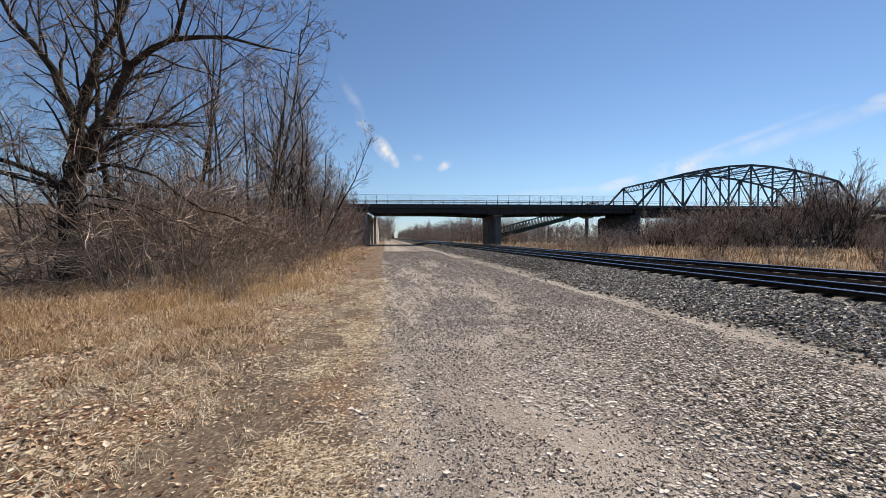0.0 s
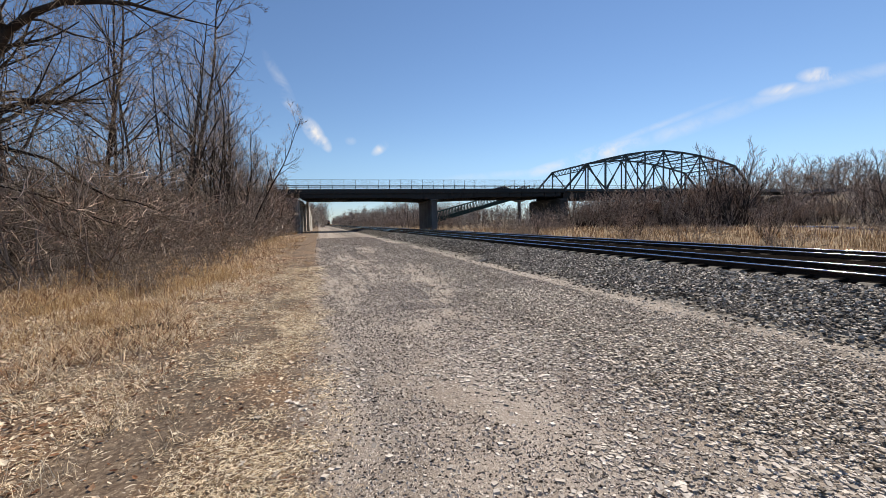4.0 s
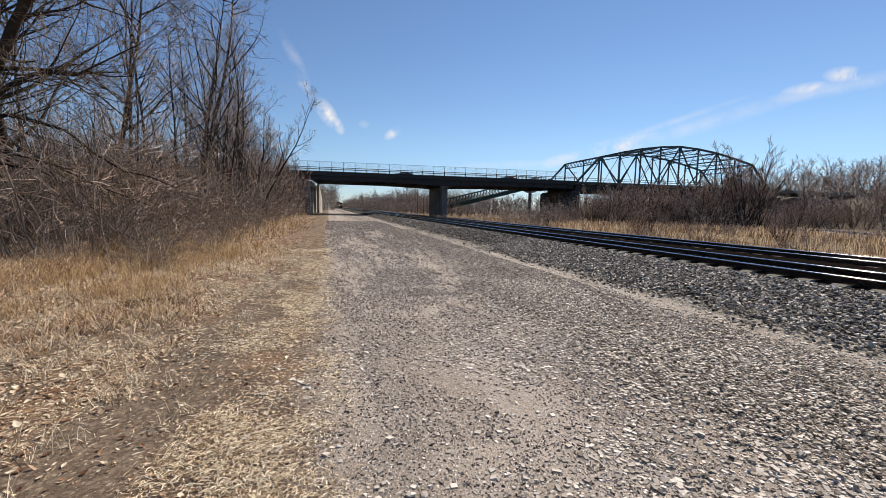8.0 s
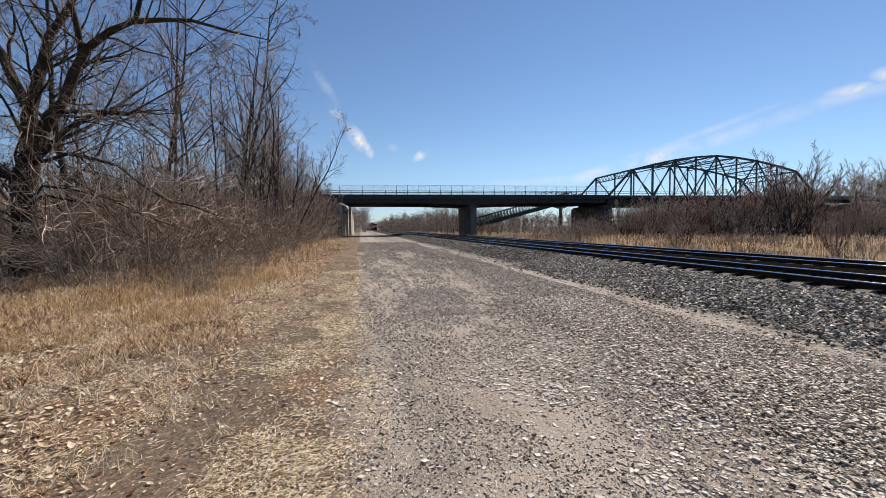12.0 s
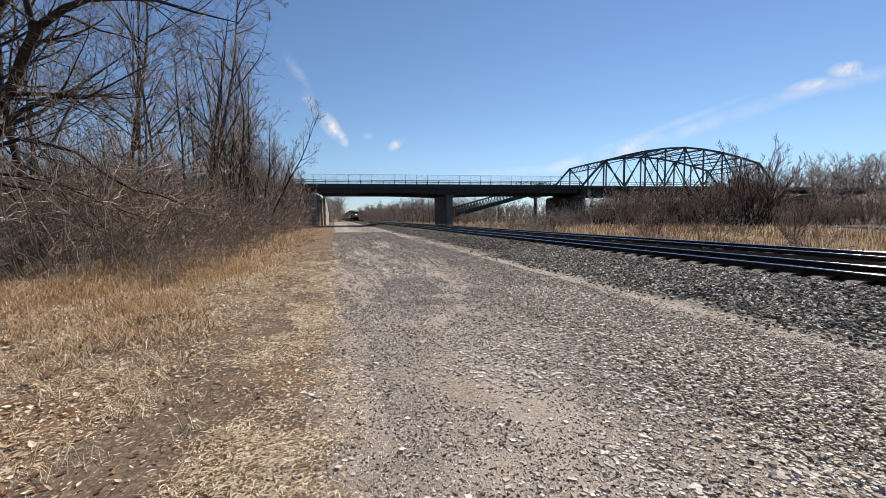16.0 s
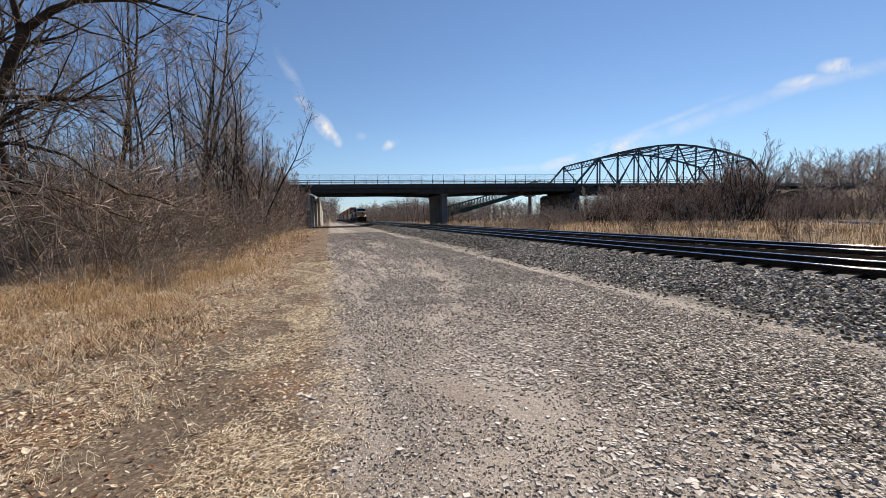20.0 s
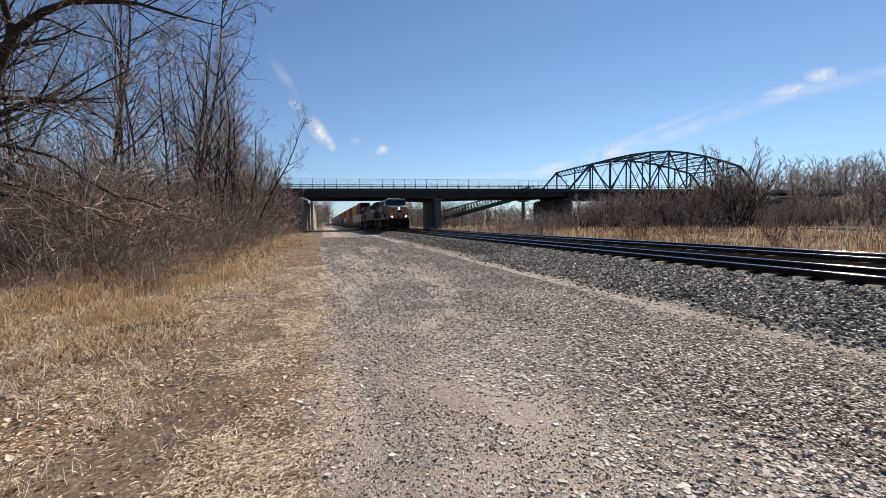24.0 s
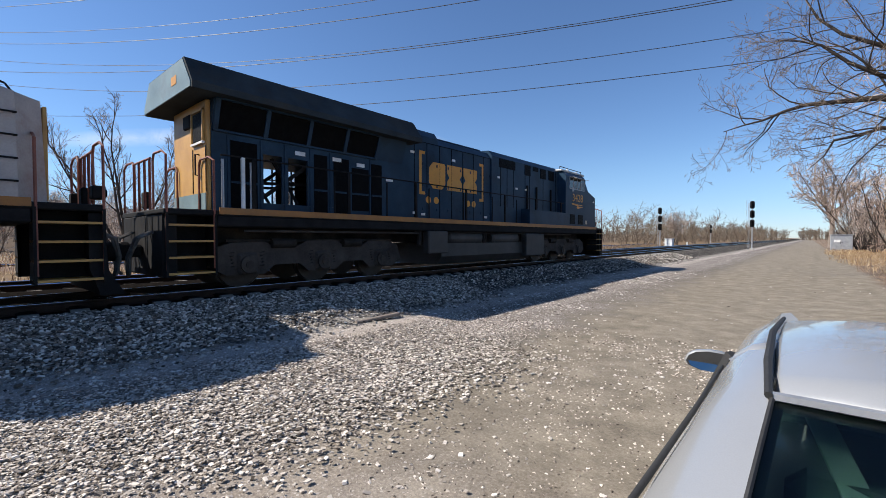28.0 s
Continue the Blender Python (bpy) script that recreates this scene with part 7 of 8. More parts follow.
def build_pole(p):
    z = ground_z(p.x, p.y)
    po = thing("power_pole", "tall weathered wooden power pole with three cross-arms", "utility pole", Matrix.Translation((p.x, p.y, 0)), "poles of the power line")
    part("pole", MB().tube([(0, 0, z - 0.5), (0, 0, 10), (0, 0, 20.9)], [0.24, 0.20, 0.15], 10), M_pole, po)
    for h in ARMS:
        a = part("cross_arm", MB().beam(NORMAL * -2.1 + Vector((0, 0, h)), NORMAL * 2.1 + Vector((0, 0, h)), 0.16, 0.22), M_pole, po)
        for o in (-1.9, 1.9):
            q = NORMAL * o + Vector((0, 0, h))
            part("insulator", MB().tube([q + Vector((0, 0, 0.1)), q + Vector((0, 0, 0.2)), q + Vector((0, 0, 0.42))], [0.09, 0.13, 0.07], 8), M_galv, a)
        part("arm_brace", MB().beam(NORMAL * -1.1 + Vector((0, 0, h)), Vector((0, 0, h - 0.75)), 0.05, 0.05), M_pole, a)
        part("arm_brace", MB().beam(NORMAL * 1.1 + Vector((0, 0, h)), Vector((0, 0, h - 0.75)), 0.05, 0.05), M_pole, a)
    return po


for q in POLES:
    build_pole(q)
SPANS = [(POLES[3], POLES[0]), (POLES[0], POLES[1]), (POLES[1], POLES[2])]
for a, b in SPANS:
    for h in ARMS:
        for o in (-1.9, 1.9):
            drop = {20.4: 4.6, 18.3: 5.6, 16.2: 5.4}[h] * ((b - a).length / 106) ** 2
            pts = []
            for i in range(29):
                t = i / 28
                p = a.lerp(b, t) + NORMAL * o
                pts.append((p.x, p.y, h + 0.42 - 4 * drop * t * (1 - t)))
            tagged(new("power_wire", MB().tube(pts, 0.018, 5).mesh("power_wire", M_wire)), "sagging grey overhead power wire between poles", "wire", "wires of the power line")
lowest = []
for i in range(29):
    t = i / 28
    p = POLES[3].lerp(POLES[0], t)
    lowest.append((p.x, p.y, 13.2 - 4 * 3.9 * t * (1 - t)))
tagged(new("power_wire", MB().tube(lowest, 0.018, 5).mesh("power_wire", M_wire)), "sagging lowest overhead wire between poles", "wire", "wires of the power line")


def build_signal(x, y, heads, top, label, ladder):
    z = ballast_z(x) if 6 < x < 20 else ground_z(x, y)
    sg = thing("railway_signal", label, "railway signal", pose(x, y, z), "signals by the tracks")
    part("base", MB().cbox(-0.3, 0.3, -0.3, 0.3, -0.4, 0.25, 0.04), M_concrete, sg)
    part("mast", MB().tube([(0, 0, 0.2), (0, 0, top)], 0.075, 10), M_galv, sg)
    for i in range(heads):
        h = top - 0.45 - i * 1.35
        hd = part("signal_head", MB().prism([(-0.28, h - 0.42), (-0.14, h - 0.55), (0.14, h - 0.55), (0.28, h - 0.42), (0.28, h + 0.42), (0.14, h + 0.55), (-0.14, h + 0.55), (-0.28, h + 0.42)], "y", 0.12, 0.16), M_black, sg, "black signal head plate")
        for k in (-0.25, 0.02, 0.29):
            part("hood", MB().tube([(0, 0.15, h + k), (0, 0.42, h + k)], [0.1, 0.11], 10, cap=False), M_black, hd)
        part("housing", MB().cbox(-0.14, 0.14, -0.12, 0.12, h - 0.4, h + 0.4, 0.03), M_black, hd)
    if ladder:
        ld = MB()
        for s in (-0.2, 0.2):
            ld.tube([(0.45 + s * 0.3, -0.4, 0.2), (0.45 + s * 0.3, -0.25, top - 0.2)], 0.02, 5)
        for i in range(int(top / 0.32)):
            ld.tube([(0.39, -0.4, 0.4 + i * 0.32), (0.51, -0.4, 0.4 + i * 0.32)], 0.012, 4)
        part("ladder", ld, M_galv, sg)
        for i in range(heads):
            h = top - 0.8 - i * 1.35
            cg = MB()
            for dz in (0.0, 0.5, 1.0):
                cg.tube([(0.1, -0.3, h + dz), (0.75, -0.3, h + dz), (0.75, 0.2, h + dz)], 0.018, 4)
            for dx in (0.1, 0.75):
                cg.tube([(dx, -0.3, h), (dx, -0.3, h + 1.0)], 0.018, 4)
            part("platform_cage", cg, M_galv, sg)
    return sg


build_signal(19.0, -78, 3, 7.0, "three-headed black railway signal beyond the tracks", True)
build_signal(6.2, -76, 3, 7.0, "three-headed black railway signal beside the road", True)
build_signal(22.5, -150, 2, 6.0, "small two-headed railway signal in the distance", False)


def build_cabinet(x, y, w, h, label, mat):
    cb_ = thing("equipment_cabinet", label, "cabinet", pose(x, y, ground_z(x, y)))
    part("plinth", MB().cbox(-w / 2 - 0.05, w / 2 + 0.05, -0.65, 0.65, -0.3, 0.12, 0.02), M_concrete, cb_)
    part("body", MB().cbox(-w / 2, w / 2, -0.6, 0.6, 0.12, h, 0.03), mat, cb_)
    for s in (-1, 1):
        d = part("door", MB().cbox(s * w / 4 - w / 4 + 0.03, s * w / 4 + w / 4 - 0.03, 0.6, 0.63, 0.2, h - 0.1, 0.01), mat, cb_)
        part("handle", MB().cbox(-0.12 * s - 0.02, -0.12 * s + 0.02, 0.63, 0.68, h * 0.45, h * 0.6, 0.005), M_black, d)
    part("roof", MB().cbox(-w / 2 - 0.08, w / 2 + 0.08, -0.7, 0.7, h, h + 0.08, 0.02), mat, cb_)
    part("notice", MB().box(0.1, 0.75, 0.632, 0.638, h * 0.55, h * 0.7), M_white, cb_)
    return cb_


build_cabinet(-3.4, -78, 2.2, 2.1, "grey metal equipment cabinet beside the road", M_galv)
build_cabinet(17.9, -79.5, 1.2, 1.6, "small pale equipment cabinet by the signal", M_white)


def build_marker(x, y):
    mk = thing("white_marker", "short white marker post beside the tracks", "marker", pose(x, y, ground_z(x, y)))
    part("post", MB().tube([(0, 0, -0.3), (0, 0, 1.1)], 0.16, 8), M_white, mk)


build_marker(21.5, -112)


def build_siding():
    """The old siding in the field, which swings away to the right of the bridge."""
    sd = thing("old_siding", "rusty disused siding in dry grass", "railway track", kind="structure")
    ctrl = [(35, -140), (35, -80), (35.5, -30), (37, -8), (41, 5), (48, 18), (55, 30), (62, 45), (69, 60)]
    pts = []
    for (a, b), (c, d) in zip(ctrl, ctrl[1:]):
        for i in range(6):
            pts.append((a + (c - a) * i / 6, b + (d - b) * i / 6))
    for off in (0, 1.5):
        r = part("rail", MB().tube([(x + off, y, ground_z(x + off, y) + 0.34) for x, y in pts], 0.055, 5), M_rail_side, sd)
        part("rail_head", MB().tube([(x + off, y, ground_z(x + off, y) + 0.385) for x, y in pts], 0.028, 6), M_rail_top, r, smooth=True)
    bank = MB()
    for x, y in pts:
        bank.v += [(x - 1.3, y, ground_z(x - 1.3, y) - 0.1), (x - 0.5, y, ground_z(x, y) + 0.25), (x + 2.0, y, ground_z(x + 2.0, y) + 0.25), (x + 2.9, y, ground_z(x + 2.9, y) - 0.1)]
    bank.f = [(4 * i + j, 4 * i + j + 1, 4 * i + j + 5, 4 * i + j + 4) for i in range(len(pts) - 1) for j in range(3)]
    part("bed", bank, M_brownw, sd, fix=False)


build_siding()

# ---- vehicles ----
M_silver = surface("silver_car_paint", (0.38, 0.385, 0.38), (0.45, 0.455, 0.445), 1.0, 300, 0.25, 0.4, 0.02, 0.001)
M_silver.node_tree.nodes["Principled BSDF"].inputs["Coat Weight"].default_value = 0.7
M_rubber = surface("black_rubber", (0.012, 0.012, 0.012), (0.03, 0.03, 0.03), 4, 60, 0.7, 0, 0.1)
M_seat = surface("grey_seat_cloth", (0.12, 0.15, 0.15), (0.20, 0.235, 0.235), 4, 120, 0.95, 0, 0.2)
M_strap = surface("pale_belt", (0.55, 0.66, 0.60), (0.68, 0.76, 0.70), 4, 120, 0.8, 0, 0.1)


def glass_material():
    m, nt, b = mat_base("tinted_car_glass")
    b.inputs["Base Color"].default_value = (0.22, 0.31, 0.29, 1)
    b.inputs["Roughness"].default_value = 0.02
    b.inputs["Transmission Weight"].default_value = 1.0
    b.inputs["IOR"].default_value = 1.3
    return m


M_car_glass = glass_material()


def quad_plate(pts, t=0.006):
    p = [Vector(q) for q in pts]
    n = (p[1] - p[0]).cross(p[2] - p[0]).normalized() * t
    return MB().add(p + [q - n for q in p], [(0, 1, 2, 3), (7, 6, 5, 4), (0, 4, 5, 1), (1, 5, 6, 2), (2, 6, 7, 3), (3, 7, 4, 0)])


def loft(rings):
    mb = MB()
    k = len(rings[0])
    for r in rings:
        mb.v.extend(tuple(p) for p in r)
    for i in range(len(rings) - 1):
        for j in range(k):
            j2 = (j + 1) % k
            mb.f.append((i * k + j, i * k + j2, (i + 1) * k + j2, (i + 1) * k + j))
    mb.f.append(tuple(range(k))[::-1])
    mb.f.append(tuple((len(rings) - 1) * k + j for j in range(k)))
    return mb


def build_car(label, paint, m, group=""):
    """A saloon that faces -y, its tail at y = 0; roof 1.33 m high."""
    car = thing("parked_car" if not group else "car", label, "car", m, group)

    def ring(y, w, zb, zs, zt, crown=0.03):
        half = [(w * 0.90, zb), (w * 0.985, zb + 0.14), (w, zs - 0.08), (w * 0.985, zs), (w * 0.955, zt - 0.035), (w * 0.90, zt), (w * 0.4, zt + crown)]
        return [(x, y, z) for x, z in half] + [(-x, y, z) for x, z in half[::-1]]

    body = loft([ring(0.0, 0.70, 0.38, 0.62, 0.78), ring(-0.10, 0.80, 0.28, 0.70, 0.93), ring(-0.40, 0.86, 0.20, 0.72, 0.95), ring(-1.0, 0.875, 0.19, 0.74, 0.94), ring(-2.0, 0.88, 0.18, 0.74, 0.92),
                 ring(-2.9, 0.88, 0.18, 0.73, 0.92), ring(-3.3, 0.87, 0.18, 0.72, 0.90), ring(-3.9, 0.84, 0.19, 0.66, 0.82), ring(-4.3, 0.76, 0.24, 0.58, 0.70), ring(-4.42, 0.62, 0.34, 0.52, 0.62)])
    part("body", body, paint, car, smooth=True)
    # roof with a soft crown
    rows = [(-0.97, 0.545, 1.285), (-1.10, 0.56, 1.31), (-1.5, 0.575, 1.33), (-1.9, 0.57, 1.33), (-2.15, 0.55, 1.30)]
    rf = loft([[(w, y, z - 0.045), (w * 0.96, y, z - 0.008), (w * 0.6, y, z + 0.018), (0, y, z + 0.028), (-w * 0.6, y, z + 0.018), (-w * 0.96, y, z - 0.008), (-w, y, z - 0.045)] for y, w, z in rows])
    part("roof", rf, paint, car, smooth=True)
    for s in (-1, 1):
        part("roof_trim", MB().tube([(s * 0.552, -0.95, 1.283), (s * 0.568, -1.2, 1.312), (s * 0.578, -1.6, 1.325), (s * 0.565, -2.1, 1.302)], [0.009, 0.011, 0.011, 0.008], 8), M_rubber, car, "black roof trim strip")
        rail = [[(s * 0.56, y, z), (s * 0.625, y, z - 0.018), (s * 0.675, y, z - 0.055), (s * 0.70, y, z - 0.105), (s * 0.66, y, z - 0.10), (s * 0.57, y, z - 0.04)] for y, z in ((-1.36, 1.309), (-1.5, 1.312), (-1.7, 1.312), (-2.0, 1.30), (-2.2, 1.275))]
        part("roof_side", loft(rail), paint, car, smooth=True)
        # pillars
        grid = [[(0.56, -1.365, 1.312), (0.628, -1.365, 1.296), (0.682, -1.365, 1.258)], [(0.545, -0.97, 1.278), (0.63, -1.08, 1.270), (0.675, -1.35, 1.255)], [(0.565, -0.68, 1.175), (0.69, -0.80, 1.185), (0.725, -1.35, 1.17)],
                [(0.585, -0.38, 1.06), (0.755, -0.50, 1.065), (0.785, -1.32, 1.05)], [(0.605, -0.08, 0.945), (0.81, -0.22, 0.94), (0.83, -1.30, 0.945)]]
        pil = MB()
        for dz in (0.0, -0.03):
            pil.add([(s * (x + dz * 0.7), y, z + dz) for r_ in grid for x, y, z in r_], [(3 * i + j, 3 * i + j + 1, 3 * i + j + 4, 3 * i + j + 3) for i in range(4) for j in range(2)])
        part("rear_pillar", pil, paint, car, smooth=True)
        part("front_pillar", MB().tube([(s * 0.55, -2.12, 1.295), (s * 0.70, -2.62, 1.08), (s * 0.80, -2.98, 0.93)], 0.035, 6), paint, car)
        part("door_pillar", MB().tube([(s * 0.69, -1.63, 1.21), (s * 0.81, -1.66, 0.93)], 0.035, 5), M_rubber, car)
        part("side_window", quad_plate([(s * 0.70, -1.36, 1.19), (s * 0.815, -1.33, 0.945), (s * 0.815, -1.62, 0.94), (s * 0.70, -1.62, 1.20)]), M_car_glass, car)
        part("side_window", quad_plate([(s * 0.70, -1.66, 1.20), (s * 0.815, -1.70, 0.94), (s * 0.80, -2.90, 0.94), (s * 0.69, -2.22, 1.17)]), M_car_glass, car)
        part("belt_moulding", MB().tube([(s * 0.83, -1.30, 0.945), (s * 0.835, -1.5, 0.945), (s * 0.835, -2.2, 0.935), (s * 0.815, -2.95, 0.925)], 0.013, 5), M_rubber, car)
        part("window_moulding", MB().tube([(s * 0.705, -1.42, 1.215), (s * 0.735, -1.10, 1.15), (s * 0.775, -0.78, 1.075), (s * 0.825, -0.42, 0.985), (s * 0.84, -0.28, 0.93)], [0.005, 0.008, 0.009, 0.009, 0.007], 8), M_rubber, car, "black window moulding", smooth=True)

        def shell(y, k):
            out = [(0.80, -0.035), (0.93, -0.030), (0.985, -0.012), (1.0, 0.012), (0.985, 0.045), (0.95, 0.068), (0.89, 0.078), (0.80, 0.072)]
            return [(s * (0.80 + (x - 0.80) * k), y + 0.10 * (x - 0.8), 0.975 + z * k) for x, z in out]

        mi = part("mirror", loft([shell(-2.34, 1.0), shell(-2.37, 1.03), shell(-2.43, 0.9), shell(-2.47, 0.55)]), paint, car, smooth=True)
        part("mirror_rim", loft([shell(-2.336, 0.96), shell(-2.341, 0.96)]), M_rubber, mi)
        gl = [(x, y + 0.003 - 0.30 * (z - 0.975), z) for x, y, z in shell(-2.336, 0.90)]
        part("mirror_glass", MB().add(gl + [(x, y - 0.004, z) for x, y, z in gl], [tuple(range(8)), tuple(range(15, 7, -1))] + [(i, (i + 1) % 8, 8 + (i + 1) % 8, 8 + i) for i in range(8)]), M_mirror, mi)
        part("tail_light", MB().cbox(min(s * 0.48, s * 0.76), max(s * 0.48, s * 0.76), -0.14, 0.015, 0.62, 0.78, 0.03), M_red, car)
        part("headlight", MB().cbox(min(s * 0.45, s * 0.72), max(s * 0.45, s * 0.72), -4.40, -4.22, 0.52, 0.64, 0.03), M_galv, car)
        part("door_handle", MB().cbox(s * 0.88 - 0.02, s * 0.88 + 0.02, -1.35, -1.18, 0.76, 0.79, 0.008), paint, car)
        for y in (-0.85, -3.45):
            w = part("wheel", MB().tube([(s * 0.66, y, 0.31), (s * 0.86, y, 0.31)], 0.31, 24), M_rubber, car)
            part("rim", MB().tube([(s * 0.84, y, 0.31), (s * 0.885, y, 0.31)], [0.21, 0.19], 20), M_galv, w)
            part("wheel_arch", MB().tube([(s * 0.60, y, 0.33), (s * 0.883, y, 0.33)], 0.365, 24), M_rubber, car)
    part("rear_window", quad_plate([(-0.54, -0.965, 1.272), (0.54, -0.965, 1.272), (0.60, -0.12, 0.955), (-0.60, -0.12, 0.955)]), M_car_glass, car, "tinted rear window")
    part("window_seal", MB().tube([(-0.545, -0.962, 1.279), (0, -0.955, 1.285), (0.545, -0.962, 1.279)], 0.012, 5), M_galv, car)
    for s in (-1, 1):
        part("glass_edge", MB().tube([(s * 0.545, -0.96, 1.277), (s * 0.605, -0.12, 0.96)], 0.006, 6), M_rubber, car)
    part("windscreen", quad_plate([(0.54, -2.14, 1.29), (-0.54, -2.14, 1.29), (-0.78, -2.98, 0.93), (0.78, -2.98, 0.93)]), M_car_glass, car)
    part("parcel_shelf", MB().cbox(-0.72, 0.72, -0.85, -0.12, 0.90, 0.945, 0.01), M_seat, car)
    for x in (-0.38, 0.38):
        st = part("rear_seat", MB().cbox(x - 0.33, x + 0.33, -1.05, -0.85, 0.5, 1.0, 0.05), M_seat, car)
        part("headrest", MB().cbox(x - 0.14, x + 0.14, -1.02, -0.90, 0.98, 1.12, 0.04), M_seat, st)
        fs = part("front_seat", MB().cbox(x - 0.25, x + 0.25, -2.0, -1.8, 0.45, 1.02, 0.06), M_seat, car)
        part("headrest", MB().cbox(x - 0.13, x + 0.13, -1.95, -1.83, 1.03, 1.20, 0.04), M_seat, fs)
    part("belt", MB().beam((0.46, -1.12, 1.2), (0.30, -0.62, 0.96), 0.055, 0.008), M_strap, car)
    part("bumper", MB().cbox(-0.80, 0.80, -0.12, 0.06, 0.36, 0.58, 0.05), paint, car)
    part("bumper", MB().cbox(-0.72, 0.72, -4.47, -4.3, 0.30, 0.50, 0.05), paint, car)
    return car


M_mirror = surface("mirror_glass", (0.16, 0.22, 0.25), (0.17, 0.23, 0.26), 1, 5, 0.03, 1.0, 0)
build_car("silver saloon car parked on the gravel road", M_silver, pose(-0.66, 0.02, 0.005))
CAR_PAINTS = [surface("dark_car_paint", (0.02, 0.022, 0.025), (0.03, 0.032, 0.036), 1, 90, 0.25, 0.2, 0.02, 0.001), surface("charcoal_car_paint", (0.03, 0.035, 0.04), (0.05, 0.055, 0.06), 1, 90, 0.25, 0.2, 0.02, 0.001), surface("navy_car_paint", (0.02, 0.03, 0.06), (0.03, 0.045, 0.08), 1, 90, 0.25, 0.2, 0.02, 0.001)]
BRIDGE_CARS = [(build_car(lab, pt, pose(0, 0, 0), "cars on the road bridge"), x0, v) for lab, pt, x0, v in
               (("dark saloon car driving across the road bridge", CAR_PAINTS[0], 108.3, -16.66), ("charcoal saloon car driving across the road bridge", CAR_PAINTS[1], 155.0, -17.39), ("navy saloon car driving across the road bridge", CAR_PAINTS[2], 175.8, -16.91))]

# ---- loose ground cover ----
def many(name, mat, verts, faces, label, category):
    me = bpy.data.meshes.new(name)
    me.from_pydata(verts.tolist() if hasattr(verts, "tolist") else verts, [], faces.tolist() if hasattr(faces, "tolist") else faces)
    me.materials.append(mat)
    return tagged(new(name, me), label, category, kind="stuff")


GZ = np.vectorize(ground_z)
rng = np.random.default_rng(4)
CUBE = np.array([(x, y, z) for z in (-1, 1) for y in (-1, 1) for x in (-1, 1)], float)
CFACE = np.array([(4, 5, 7, 6), (0, 1, 5, 4), (2, 6, 7, 3), (0, 4, 6, 2), (1, 3, 7, 5)])


def stone_cloud(x, y, z, size, flat=0.55, lean=0.2):
    """Angular stones: skewed, tapered blocks at random turns."""
    n = len(x)
    v = np.repeat(CUBE[None], n, 0) * rng.uniform(0.55, 1.0, (n, 8, 3))
    v *= np.stack([size * rng.uniform(0.35, 0.6, n), size * rng.uniform(0.25, 0.45, n), size * flat * rng.uniform(0.25, 0.5, n)], 1)[:, None, :]
    tilt = rng.normal(0, lean, n)
    c, s = np.cos(tilt)[:, None], np.sin(tilt)[:, None]
    v[:, :, 0], v[:, :, 2] = v[:, :, 0] * c - v[:, :, 2] * s, v[:, :, 0] * s + v[:, :, 2] * c
    a = rng.uniform(0, 6.283, n)
    c, s = np.cos(a)[:, None], np.sin(a)[:, None]
    v[:, :, 0], v[:, :, 1] = v[:, :, 0] * c - v[:, :, 1] * s, v[:, :, 0] * s + v[:, :, 1] * c
    v += np.stack([x, y, z + size * 0.08], 1)[:, None, :]
    f = CFACE[None] + (np.arange(n) * 8)[:, None, None]
    return v.reshape(-1, 3), f.reshape(-1, 4)


